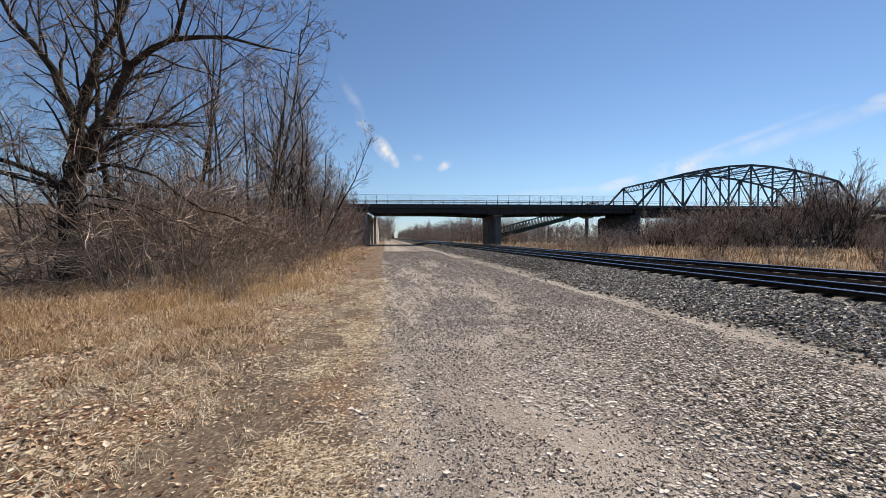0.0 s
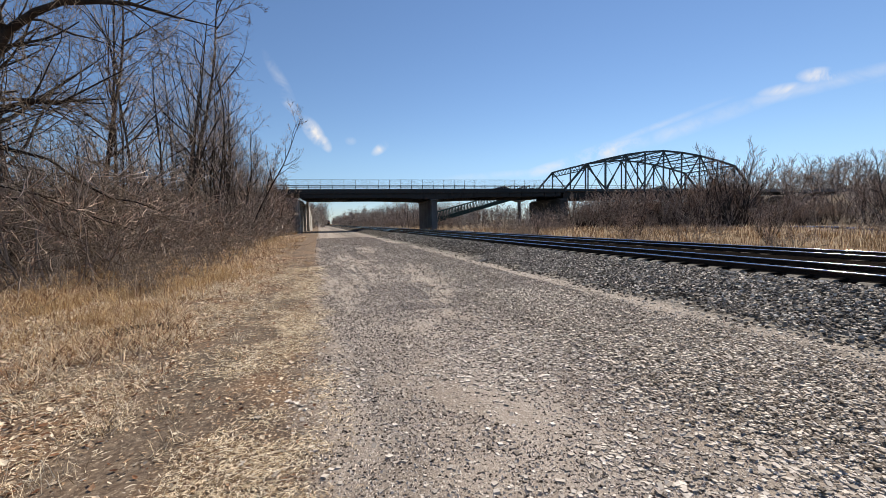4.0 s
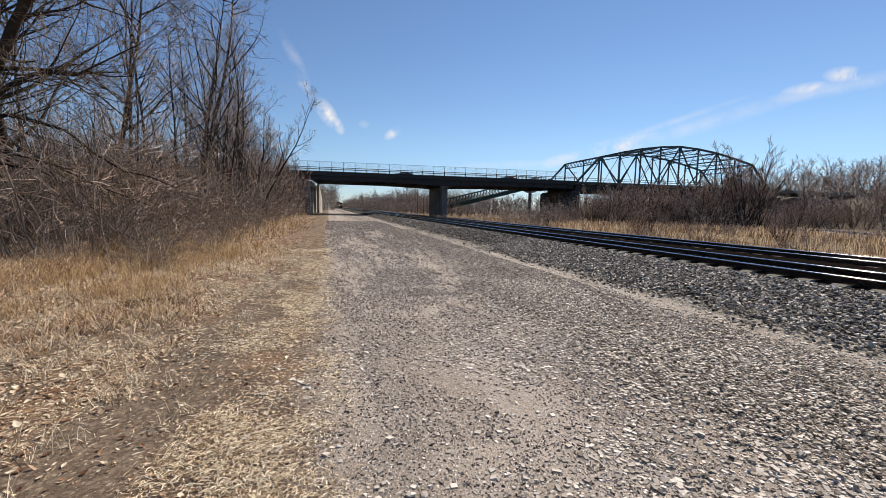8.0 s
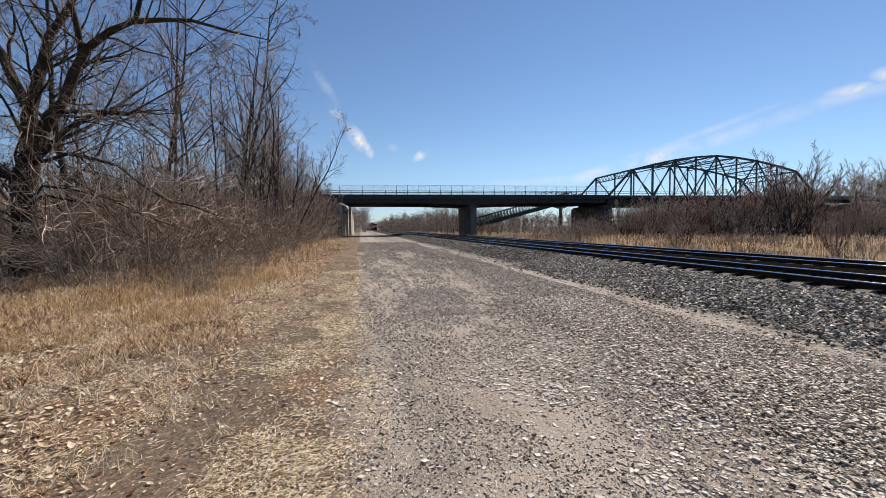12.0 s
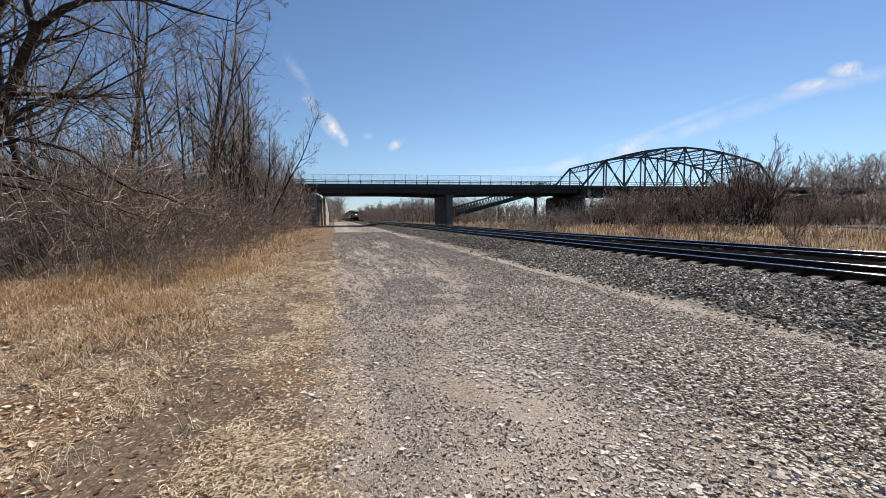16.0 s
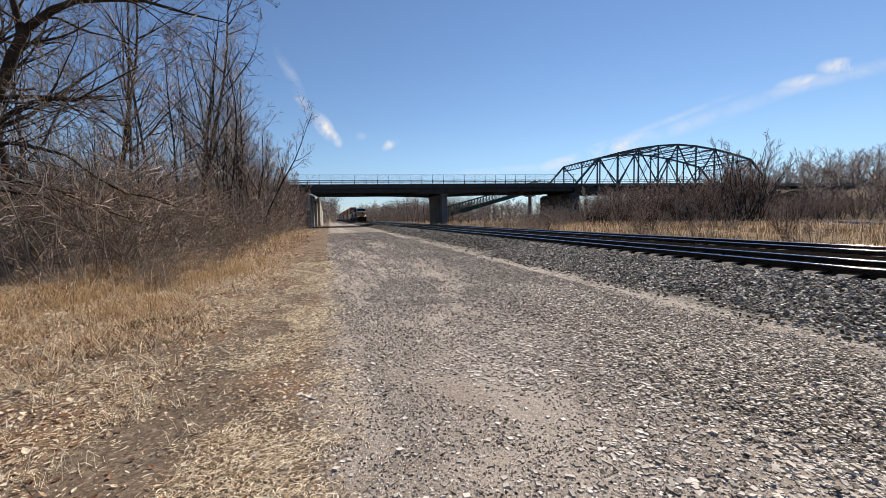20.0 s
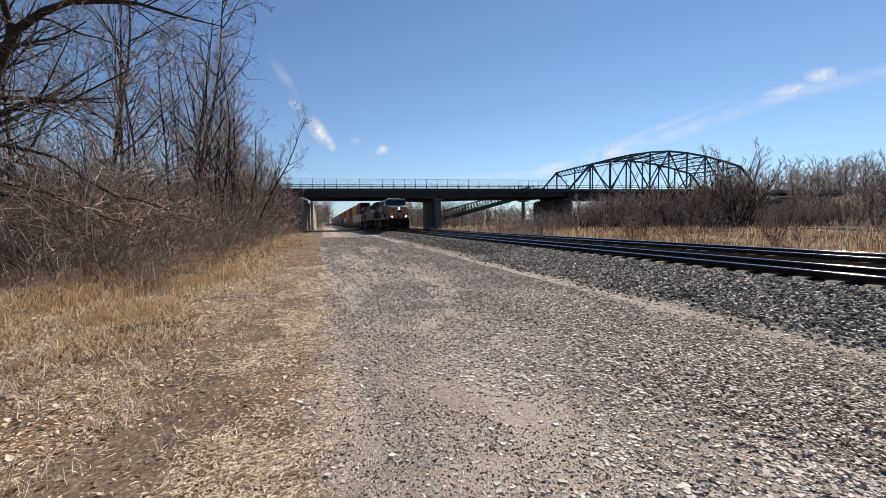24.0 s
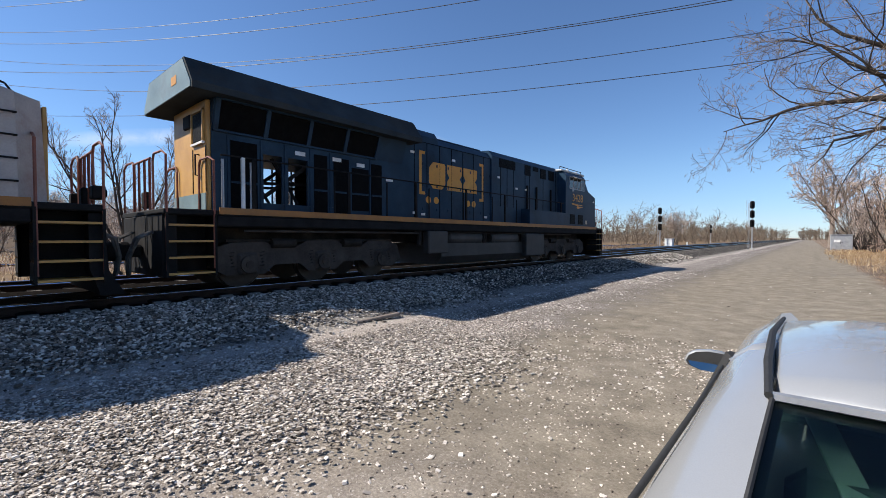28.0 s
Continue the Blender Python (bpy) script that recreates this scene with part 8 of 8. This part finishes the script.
def gravel():
    # chips on the packed road, fanning out from the middle of it
    n = 400000
    r = np.where(rng.random(n) < 0.05, 2.4 * np.sqrt(rng.random(n)), 1.3 + 22 * rng.random(n) ** 1.5)
    a = rng.uniform(-0.75, 3.75, n)
    x, y = r * np.sin(a), r * np.cos(a)
    edge = np.clip(-0.10 - 0.45 * (2.5 - y), -2.6, -0.10) + rng.normal(0, 0.22, n)
    patch = np.array([noise.noise((p * 0.5, q * 0.5, 11)) + 0.6 * noise.noise((p * 1.7, q * 1.7, 5)) + 0.55 * noise.noise((p * 1.3, q * 0.10, 7)) for p, q in zip(x, y)])
    dirt = (y < -0.3) & (x < 3.6 + 1.5 * patch)
    keep = (x > edge) & (x < 6.9) & (rng.random(n) < np.clip(0.36 + 1.25 * patch, 0.05, 1.0) * np.interp(x, [0.0, 3.0], [0.72, 1.0]) * np.where(dirt, 0.025, 1.0) * np.interp(x, [5.3, 6.0], [1.0, 0.6]) * np.interp(np.hypot(x, y), [5, 11], [1.0, 0.45]))
    x, y = x[keep], y[keep]
    size = 0.016 + 0.042 * rng.random(len(x)) ** 2.6 + 0.0017 * np.hypot(x, y)
    v, f = stone_cloud(x, y, np.zeros(len(x)), size, 0.32)
    many("loose_gravel", M_stones, v, f, "loose angular grey crushed stone on the road", "gravel")
    # fine chips pressed into the road
    n = 330000
    pick = rng.random(n)
    y = np.where(pick < 0.42, 1.2 + 10.5 * rng.random(n) ** 1.5, np.where(pick < 0.54, 1.2 - 8.5 * rng.random(n), 8 + 44 * rng.random(n) ** 1.3))
    x = -0.3 + 6.2 * rng.random(n)
    patch = np.array([noise.noise((p * 0.9, q * (0.6 if q < 9 else 0.12), 12)) + 0.7 * noise.noise((p * 2.9, q * (2.1 if q < 9 else 0.5), 6)) for p, q in zip(x, y)])
    keep = rng.random(n) < np.clip(0.55 + 1.1 * patch, 0.08, 1.0) * np.interp(x, [-0.3, 0.1], [0.2, 1.0]) * np.interp(y, [5, 12], [1.0, 0.55]) * np.where((y < -0.3) & (x < 3.8), 0.6, 1.0)
    x, y = x[keep], y[keep]
    n = len(x)
    size = 0.005 + 0.012 * rng.random(n) ** 2 + 0.0014 * np.abs(y) * rng.uniform(0.5, 1.5, n)
    turn = rng.uniform(0, 6.283, n)
    v = np.zeros((n, 4, 3))
    for q in range(3):
        w = turn + q * 2.094 + rng.normal(0, 0.35, n)
        v[:, q] = np.stack([x + size * np.cos(w) * rng.uniform(0.6, 1.2, n), y + size * np.sin(w) * rng.uniform(0.6, 1.2, n), np.full(n, -0.001)], 1)
    v[:, 3] = np.stack([x + rng.normal(0, 0.25, n) * size, y + rng.normal(0, 0.25, n) * size, size * rng.uniform(0.35, 0.8, n)], 1)
    f = np.array([(0, 1, 3), (1, 2, 3), (2, 0, 3)])[None] + (np.arange(n) * 4)[:, None, None]
    many("road_chips", M_chips, v.reshape(-1, 3), f.reshape(-1, 3), "fine grey stone chips pressed into the road", "gravel")
    # the long low heap of flat stones
    n = 150000
    y = np.where(rng.random(n) < 0.8, rng.uniform(-5.5, 9.5, n), rng.uniform(-9, 34, n))
    x = 4.3 + 0.03 * y + rng.normal(0, 0.95, n) * np.where(y > 8, 0.8, 1.1)
    patch = np.array([noise.noise((p * 0.55, q * 0.4, 17)) for p, q in zip(x, y)])
    dens = np.exp(-(np.abs(x - 4.3 - 0.03 * y) / 1.65) ** 4) * np.clip(0.75 + 1.2 * patch, 0.1, 1.0) * np.clip((y + 6.5) / 4, 0.1, 1)
    keep = (rng.random(n) < np.maximum(dens * np.interp(x, [5.5, 6.3], [1.0, 0.45]), 0.03)) & (x < 6.95)
    x, y = x[keep], y[keep]
    n = len(x)
    size = 0.017 + 0.036 * rng.random(n) ** 2.0 + 0.0010 * np.abs(y)
    v, f = stone_cloud(x, y, rng.random(n) * 0.03, size, 0.34, 0.26)
    many("heaped_stone", M_heap, v, f, "pale flat crushed stone spread beside the track", "gravel")


def shoulder():
    n = 120000
    y = np.where(rng.random(n) < 0.8, rng.uniform(-10, 18, n), rng.uniform(-40, 50, n))
    x = 6.0 + 2.95 * rng.random(n) ** 0.7
    foot = np.array([0.5 * noise.noise((q * 0.5, 3.0, 8)) - 0.15 + 0.3 * noise.noise((q * 2.3, 1.0, 8)) for q in y])
    keep = x > 6.95 + foot + np.abs(rng.normal(0, 0.22, n)) - (rng.random(n) < 0.22) * 1.1 * rng.random(n)
    x, y = x[keep], y[keep]
    n = len(x)
    zz = np.array([ballast_z(p) + (0.05 * noise.noise((p * 1.3, q * 0.9, 4)) if 6.2 < p < 8.7 else 0) for p, q in zip(x, y)]) + rng.random(n) * 0.03
    size = 0.032 + 0.05 * rng.random(n) ** 1.4 + 0.0008 * np.abs(y)
    v, f = stone_cloud(x, y, zz, size, 0.52, 0.42)
    many("ballast_stones", M_ballast_stone, v, f, "dark angular ballast stones heaped along the track", "ballast")


def blades(name, mat, x, y, h, w, lean, label, category, zoff=0.0):
    n = len(x)
    a = rng.uniform(0, 6.283, n)
    z = GZ(x, y) + zoff
    dx, dy = np.cos(a), np.sin(a)
    l1, l2 = rng.normal(0, lean, n) * h, rng.normal(0, lean, n) * h
    v = np.zeros((n, 5, 3))
    v[:, 0] = np.stack([x - dx * w, y - dy * w, z], 1)
    v[:, 1] = np.stack([x + dx * w, y + dy * w, z], 1)
    v[:, 2] = np.stack([x + dx * w * 0.8 + l1 * 0.4, y + dy * w * 0.8 + l2 * 0.4, z + h * 0.62], 1)
    v[:, 3] = np.stack([x - dx * w * 0.8 + l1 * 0.4, y - dy * w * 0.8 + l2 * 0.4, z + h * 0.62], 1)
    v[:, 4] = np.stack([x + l1, y + l2, z + h * rng.uniform(0.75, 1.0, n)], 1)
    b = (np.arange(n) * 5)[:, None]
    f = [tuple(r) for r in (np.array([0, 1, 2, 3]) + b).tolist()] + [tuple(r) for r in (np.array([3, 2, 4]) + b).tolist()]
    many(name, mat, v.reshape(-1, 3), f, label, category)


def clumped(n, x0, x1, y0, y1, scale, bias, seed):
    x, y = rng.uniform(x0, x1, n), rng.uniform(y0, y1, n)
    k = np.array([noise.noise((p * scale, q * scale, seed)) for p, q in zip(x, y)])
    keep = rng.random(n) < np.clip(bias + 1.3 * k, 0, 1)
    return x[keep], y[keep]


def bare_track(x, y):
    """How far a spot lies on the bare wheel track of the verge, 0 to 1."""
    c = np.interp(y, [2.2, 5.5, 8.5, 14, 40], [-1.62, -1.38, -1.05, -1.15, -1.6])
    return np.exp(-((x - c) / 0.45) ** 4)


def bits(name, mat, x, y, long, wide, tilt, label, category):
    """Loose straws that lie about, each bent once."""
    n = len(x)
    a = rng.uniform(0, 6.283, n)
    bend = a + rng.normal(0, 0.45, n)
    z = GZ(x, y) + 0.004 + 0.014 * rng.random(n)
    p = [np.stack([x, y, z], 1)]
    for ang, sl in ((a, rng.normal(0, tilt, n)), (bend, rng.normal(-0.1, tilt, n))):
        p.append(p[-1] + np.stack([np.cos(ang), np.sin(ang), sl], 1) * (long * 0.5)[:, None])
    side = np.stack([-np.sin(a), np.cos(a), rng.normal(0, 0.4, n)], 1) * wide[:, None]
    v = np.stack([p[0] - side * 0.5, p[0] + side * 0.5, p[1] - side, p[1] + side, p[2] - side * 0.3, p[2] + side * 0.3], 1)
    v[:, :, 2] = np.maximum(v[:, :, 2], (z - 0.006)[:, None])
    b = (np.arange(n) * 6)[:, None, None]
    f = np.array([(0, 1, 3, 2), (2, 3, 5, 4)])[None] + b
    many(name, mat, v.reshape(-1, 3), f.reshape(-1, 4), label, category)


def verge():
    # short broken straw: thick beside the gravel, thin on the bare track, mixed with leaves beyond
    n = 430000
    y = -2.5 + 20 * rng.random(n) ** 1.35
    x = np.clip(0.5 * (y - 2.5), -2.2, 0) + 0.25 - 6.0 * rng.random(n) ** 1.25
    k = np.array([noise.noise((p * 1.1, q * 0.8, 21)) + 0.6 * noise.noise((p * 3.1, q * 2.6, 22)) for p, q in zip(x, y)])
    near = np.exp(-((x + 0.62) / 0.68) ** 4) * np.interp(y, [7.0, 10.0], [1.0, 0.45])
    dens = np.maximum(near * np.clip(0.30 + 1.9 * k, 0.06, 1), 0.34 * (x < -1.3) * np.clip(0.35 + 1.5 * k, 0.05, 1)) * (1 - 0.5 * bare_track(x, y) * np.clip(0.9 - 1.4 * k, 0, 1))
    keep = rng.random(n) < np.maximum(dens, 0.012 * (x < 0.1))
    x, y = x[keep], y[keep]
    n = len(x)
    bits("loose_straw", M_straw, x, y, 0.014 + 0.06 * rng.random(n) ** 1.9 + 0.0034 * np.abs(y), 0.0009 + 0.0022 * rng.random(n) ** 1.6 + 0.00042 * np.abs(y), 0.16, "short broken pale straw strewn on the verge", "dry grass")
    # tufts that still stand
    c = rng.random((420, 2)) * (-3.9, 17) + (-1.7, 2.6)
    c[:70, 0] += 1.5
    x, y = (np.repeat(c[:, i], 42) + rng.normal(0, 0.09, 420 * 42) for i in (0, 1))
    blades("straw_tufts", M_straw, x, y, rng.uniform(0.03, 0.15, len(x)), 0.0020 + 0.00016 * y, 0.95, "pale dry grass tufts on the verge", "dry grass")
    # knee-high dry weeds towards the wood
    n = 110000
    y = 5.5 + 58 * rng.random(n) ** 1.7
    x = -1.5 - 9.2 * rng.random(n) ** 0.8
    k = np.array([noise.noise((p * 0.5, q * 0.35, 31)) + 0.5 * noise.noise((p * 1.6, q * 1.2, 33)) for p, q in zip(x, y)])
    keep = rng.random(n) < np.clip(0.05 + 0.17 * (-x - np.interp(y, [6, 9, 16], [3.4, 2.7, 1.6])) + 2.1 * k, 0.0, 1)
    x, y, k = x[keep], y[keep], k[keep]
    h = rng.uniform(0.05, 0.36, len(x)) * rng.uniform(0.5, 1.0, len(x)) * np.clip(0.55 + 0.09 * (-x - 2) + 0.9 * k, 0.3, 1.6)
    blades("dry_weeds", M_straw_red, x, y, h, 0.0030 + 0.00042 * y, 1.05, "rusty brown dry weeds before the wood", "dry grass")
    # golden tufts among the weeds
    c = rng.random((120, 2)) * (-5.6, 11) + (-2.6, 7.2)
    x, y = (np.repeat(c[:, i], 60) + rng.normal(0, 0.16, 120 * 60) for i in (0, 1))
    blades("golden_tufts", M_gold, x, y, rng.uniform(0.12, 0.48, len(x)), 0.0022 + 0.00018 * y, 0.7, "golden dry grass tufts among the weeds", "dry grass")
    # tall golden grass farther along the wood
    n = 24000
    y = 9 + 80 * rng.random(n)
    x = -4.0 - 6.0 * rng.random(n)
    k = np.array([noise.noise((p * 0.35, q * 0.16, 41)) + 0.5 * noise.noise((p, q * 0.6, 43)) for p, q in zip(x, y)])
    keep = rng.random(n) < np.clip(0.05 + 1.5 * k, 0, 1)
    x, y = x[keep], y[keep]
    blades("golden_grass", M_gold, x, y, rng.uniform(0.3, 0.95, len(x)) * rng.uniform(0.5, 1.0, len(x)), 0.003 + 0.0002 * y, 0.5, "tall golden dry grass along the wood", "dry grass")
    # wiry stalks standing above
    x, y = clumped(3600, -9.5, -2.2, 6.5, 44, 0.4, 0.45, 51)
    blades("dry_stalks", M_straw_red, x, y, rng.uniform(0.3, 1.3, len(x)) * rng.uniform(0.5, 1, len(x)), 0.0022 + 0.00018 * y, 0.34, "thin dry stalks", "dry weeds")


def fields():
    x, y = clumped(95000, 19.5, 62, -120, 92, 0.16, 0.38, 61)
    blades("field_grass", M_field, x, y, rng.uniform(0.2, 0.75, len(x)) * rng.uniform(0.6, 1.0, len(x)), 0.006 + 0.00035 * np.hypot(x, y), 0.3, "tall dry golden grass in the field", "dry grass")
    x, y = clumped(36000, 19.0, 60, -60, 80, 0.22, 0.30, 71)
    blades("field_weeds", M_straw_red, x, y, rng.uniform(0.5, 1.3, len(x)), 0.004 + 0.00025 * np.hypot(x, y), 0.25, "rusty dry weeds in the field", "dry weeds")
    # grass at the edge of the yard behind
    x, y = clumped(44000, -15, -1.2, -78, -18, 0.25, 0.5, 81)
    keep = x < -1.2 - 0.045 * np.maximum(y + 44, 0) - 1.2 * rng.random(len(x))
    x, y = x[keep], y[keep]
    blades("back_grass", M_gold, x, y, rng.uniform(0.10, 0.45, len(x)), 0.004 + 0.0001 * np.abs(y), 0.7, "pale dry grass beside the road", "dry grass")


def leaves():
    n = 130000
    y = 1.6 + 22 * rng.random(n) ** 1.5
    x = 0.1 - 7.6 * rng.random(n) ** 0.95
    k = np.array([noise.noise((p * 0.55, q * 0.55, 91)) for p, q in zip(x, y)])
    k += 0.7 * np.array([noise.noise((p * 1.9, q * 1.7, 93)) for p, q in zip(x, y)])
    keep = rng.random(n) < np.clip(0.40 + 1.0 * k, 0.04, 1) * np.interp(x, [-7, -4.5, -1.9, -1.2, -0.3, 0.1], [0.7, 1.0, 1.0, 0.62, 0.30, 0.05]) * (1 - 0.25 * bare_track(x, y)) * np.interp(y, [2.0, 4.5, 7.0], [0.35, 0.75, 1.0])
    x, y = x[keep], y[keep]
    n = len(x)
    z = GZ(x, y) + 0.003 + rng.uniform(0, 0.012, n)
    s = (0.008 + 0.030 * rng.random(n) ** 1.9 + 0.0017 * np.maximum(y - 4.0, 0)) * np.interp(x, [-2.4, -1.3], [0.95, 0.6])
    a = rng.uniform(0, 6.283, n)
    base = np.array([(-1.3, 0, 0.1), (-0.35, -0.62, 0.22), (0.6, -0.5, 0.1), (1.3, 0, 0.35), (0.5, 0.55, 0.2), (-0.4, 0.6, 0.3), (0, 0, -0.1)])
    v = np.repeat(base[None], n, 0) * s[:, None, None] * rng.uniform(0.7, 1.2, (n, 7, 3))
    v[:, :, 1] *= rng.uniform(0.7, 1.5, n)[:, None]
    v[:, :, 2] = v[:, :, 2] * 0.7 + v[:, :, 0] * rng.normal(0, 0.28, n)[:, None] + v[:, :, 1] * rng.normal(0, 0.22, n)[:, None]
    c, sn = np.cos(a)[:, None], np.sin(a)[:, None]
    v[:, :, 0], v[:, :, 1] = v[:, :, 0] * c - v[:, :, 1] * sn, v[:, :, 0] * sn + v[:, :, 1] * c
    v += np.stack([x, y, z], 1)[:, None, :]
    b = (np.arange(n) * 7)[:, None, None]
    f = np.array([(0, 1, 6), (1, 2, 6), (2, 3, 6), (3, 4, 6), (4, 5, 6), (5, 0, 6)])[None] + b
    many("fallen_leaves", M_leaf, v.reshape(-1, 3), f.reshape(-1, 3), "curled tan fallen leaves on the verge", "leaves")


def near_stones():
    """The largest loose stones near the standpoint, one by one."""
    r = random.Random(9)
    kinds = []
    for k in range(8):
        v, f = stone_cloud(np.zeros(1), np.zeros(1), np.zeros(1), np.array([0.055]), 0.4)
        me = bpy.data.meshes.new("stone")
        me.from_pydata(v.tolist(), [], f.tolist())
        me.materials.append(M_stone_single)
        kinds.append(me)
    for i in range(290):
        a, d = r.uniform(-0.1, 2.5), 1.6 + 4.6 * r.random()
        x, y = d * math.sin(a), d * math.cos(a)
        if x < 0.0 or x > 6.0 or (r.random() > math.exp(-((x - 4.2) / 2.2) ** 2) and r.random() < 0.5):
            x = 0.4 + 5.2 * r.random()
        if y < -1.0 and x < 3.6:
            y = 1.2 + 4.0 * r.random()
        o = new("stone", kinds[i % 8])
        o.parent = GROUND
        o.matrix_basis = pose(x, y, 0.002, 0, 0, r.uniform(0, 360)) @ Matrix.Scale(r.uniform(0.5, 1.0), 4)


M_stone_single = surface("single_stone", (0.32, 0.285, 0.25), (0.62, 0.57, 0.515), 6, 90, 0.9, 0, 0.4, 0.003, vary=0.45)
gravel()
shoulder()
verge()
fields()
leaves()
near_stones()


M_paper = surface("tan_paper", (0.52, 0.45, 0.36), (0.72, 0.65, 0.54), 8, 60, 0.9, 0, 0.3)


def litter_plate(x, y):
    """A pale flat scrap on the verge."""
    o = new("paper_scrap", fix_normals(MB().add([(-0.16, -0.10, 0.02), (0.15, -0.13, 0.03), (0.18, 0.08, 0.05), (-0.12, 0.12, 0.03), (-0.16, -0.10, 0.03), (0.15, -0.13, 0.04), (0.18, 0.08, 0.06), (-0.12, 0.12, 0.04)],
                                         [(3, 2, 1, 0), (4, 5, 6, 7), (0, 1, 5, 4), (1, 2, 6, 5), (2, 3, 7, 6), (3, 0, 4, 7)]).mesh("paper_scrap", M_paper)))
    o.matrix_world = pose(x, y, ground_z(x, y) + 0.02, 0, 0, 30) @ Matrix.Diagonal((0.75, 0.75, 0.5, 1))
    tagged(o, "pale crumpled paper scrap on dry leaves", "litter")


litter_plate(-3.3, 11.5)
litter_plate(-6.7, 11.3)


def brush_pile(x, y):
    """Dark broken twigs in a low heap."""
    r = random.Random(31)
    th = thing("brush_pile", "low heap of dark broken twigs on dead leaves", "twigs", pose(x, y, ground_z(x, y)))
    mb = MB()
    for i in range(340):
        a, q = r.uniform(0, 6.283), math.sqrt(r.random())
        p = Vector((0.62 * q * math.cos(a), 0.34 * q * math.sin(a), 0.015 + 0.10 * (1 - q) * r.random()))
        w = r.uniform(0, 6.283)
        d = Vector((math.cos(w), math.sin(w), r.gauss(0, 0.15))) * r.uniform(0.06, 0.2)
        mb.tube([p - d, p + Vector((r.gauss(0, 0.012), r.gauss(0, 0.012), 0.01)), p + d], r.uniform(0.002, 0.006), 3)
    tagged(part("brush_core", mb, M_bark, th, fix=False), kind="stuff")


brush_pile(-2.95, 8.0)


def broken_tie(x, y):
    o = new("timber_offcut", fix_normals(MB().cbox(-0.5, 0.5, -0.06, 0.06, 0.0, 0.06, 0.015).mesh("timber_offcut", M_pole)))
    o.matrix_world = pose(x, y, ballast_z(x) + 0.02, 0, 4, 80)
    tagged(o, "grey weathered timber offcut at the foot of the ballast", "timber")


broken_tie(6.45, -5.3)



def motions():
    """The train runs at one speed towards -y; three cars cross the road bridge."""
    for vehicle, back in TRAIN:
        walk(vehicle, [(t, pose(TRACK_X, TRAIN_Y27 - TRAIN_SPEED * (t - 27.0) + back, RAIL_Z)) for t in (0, 7, 14, 21, 28)])
    for vehicle, x0, speed in BRIDGE_CARS:
        rows = []
        for t in (0, 7, 14, 21, 28):
            x = x0 + speed * t
            rows.append((t, BRIDGE @ pose((x + 3.9) / 0.998 + 2.2, 3.4, DECK_Z - 0.42, 0, 0, -90)))
        walk(vehicle, rows)


motions()
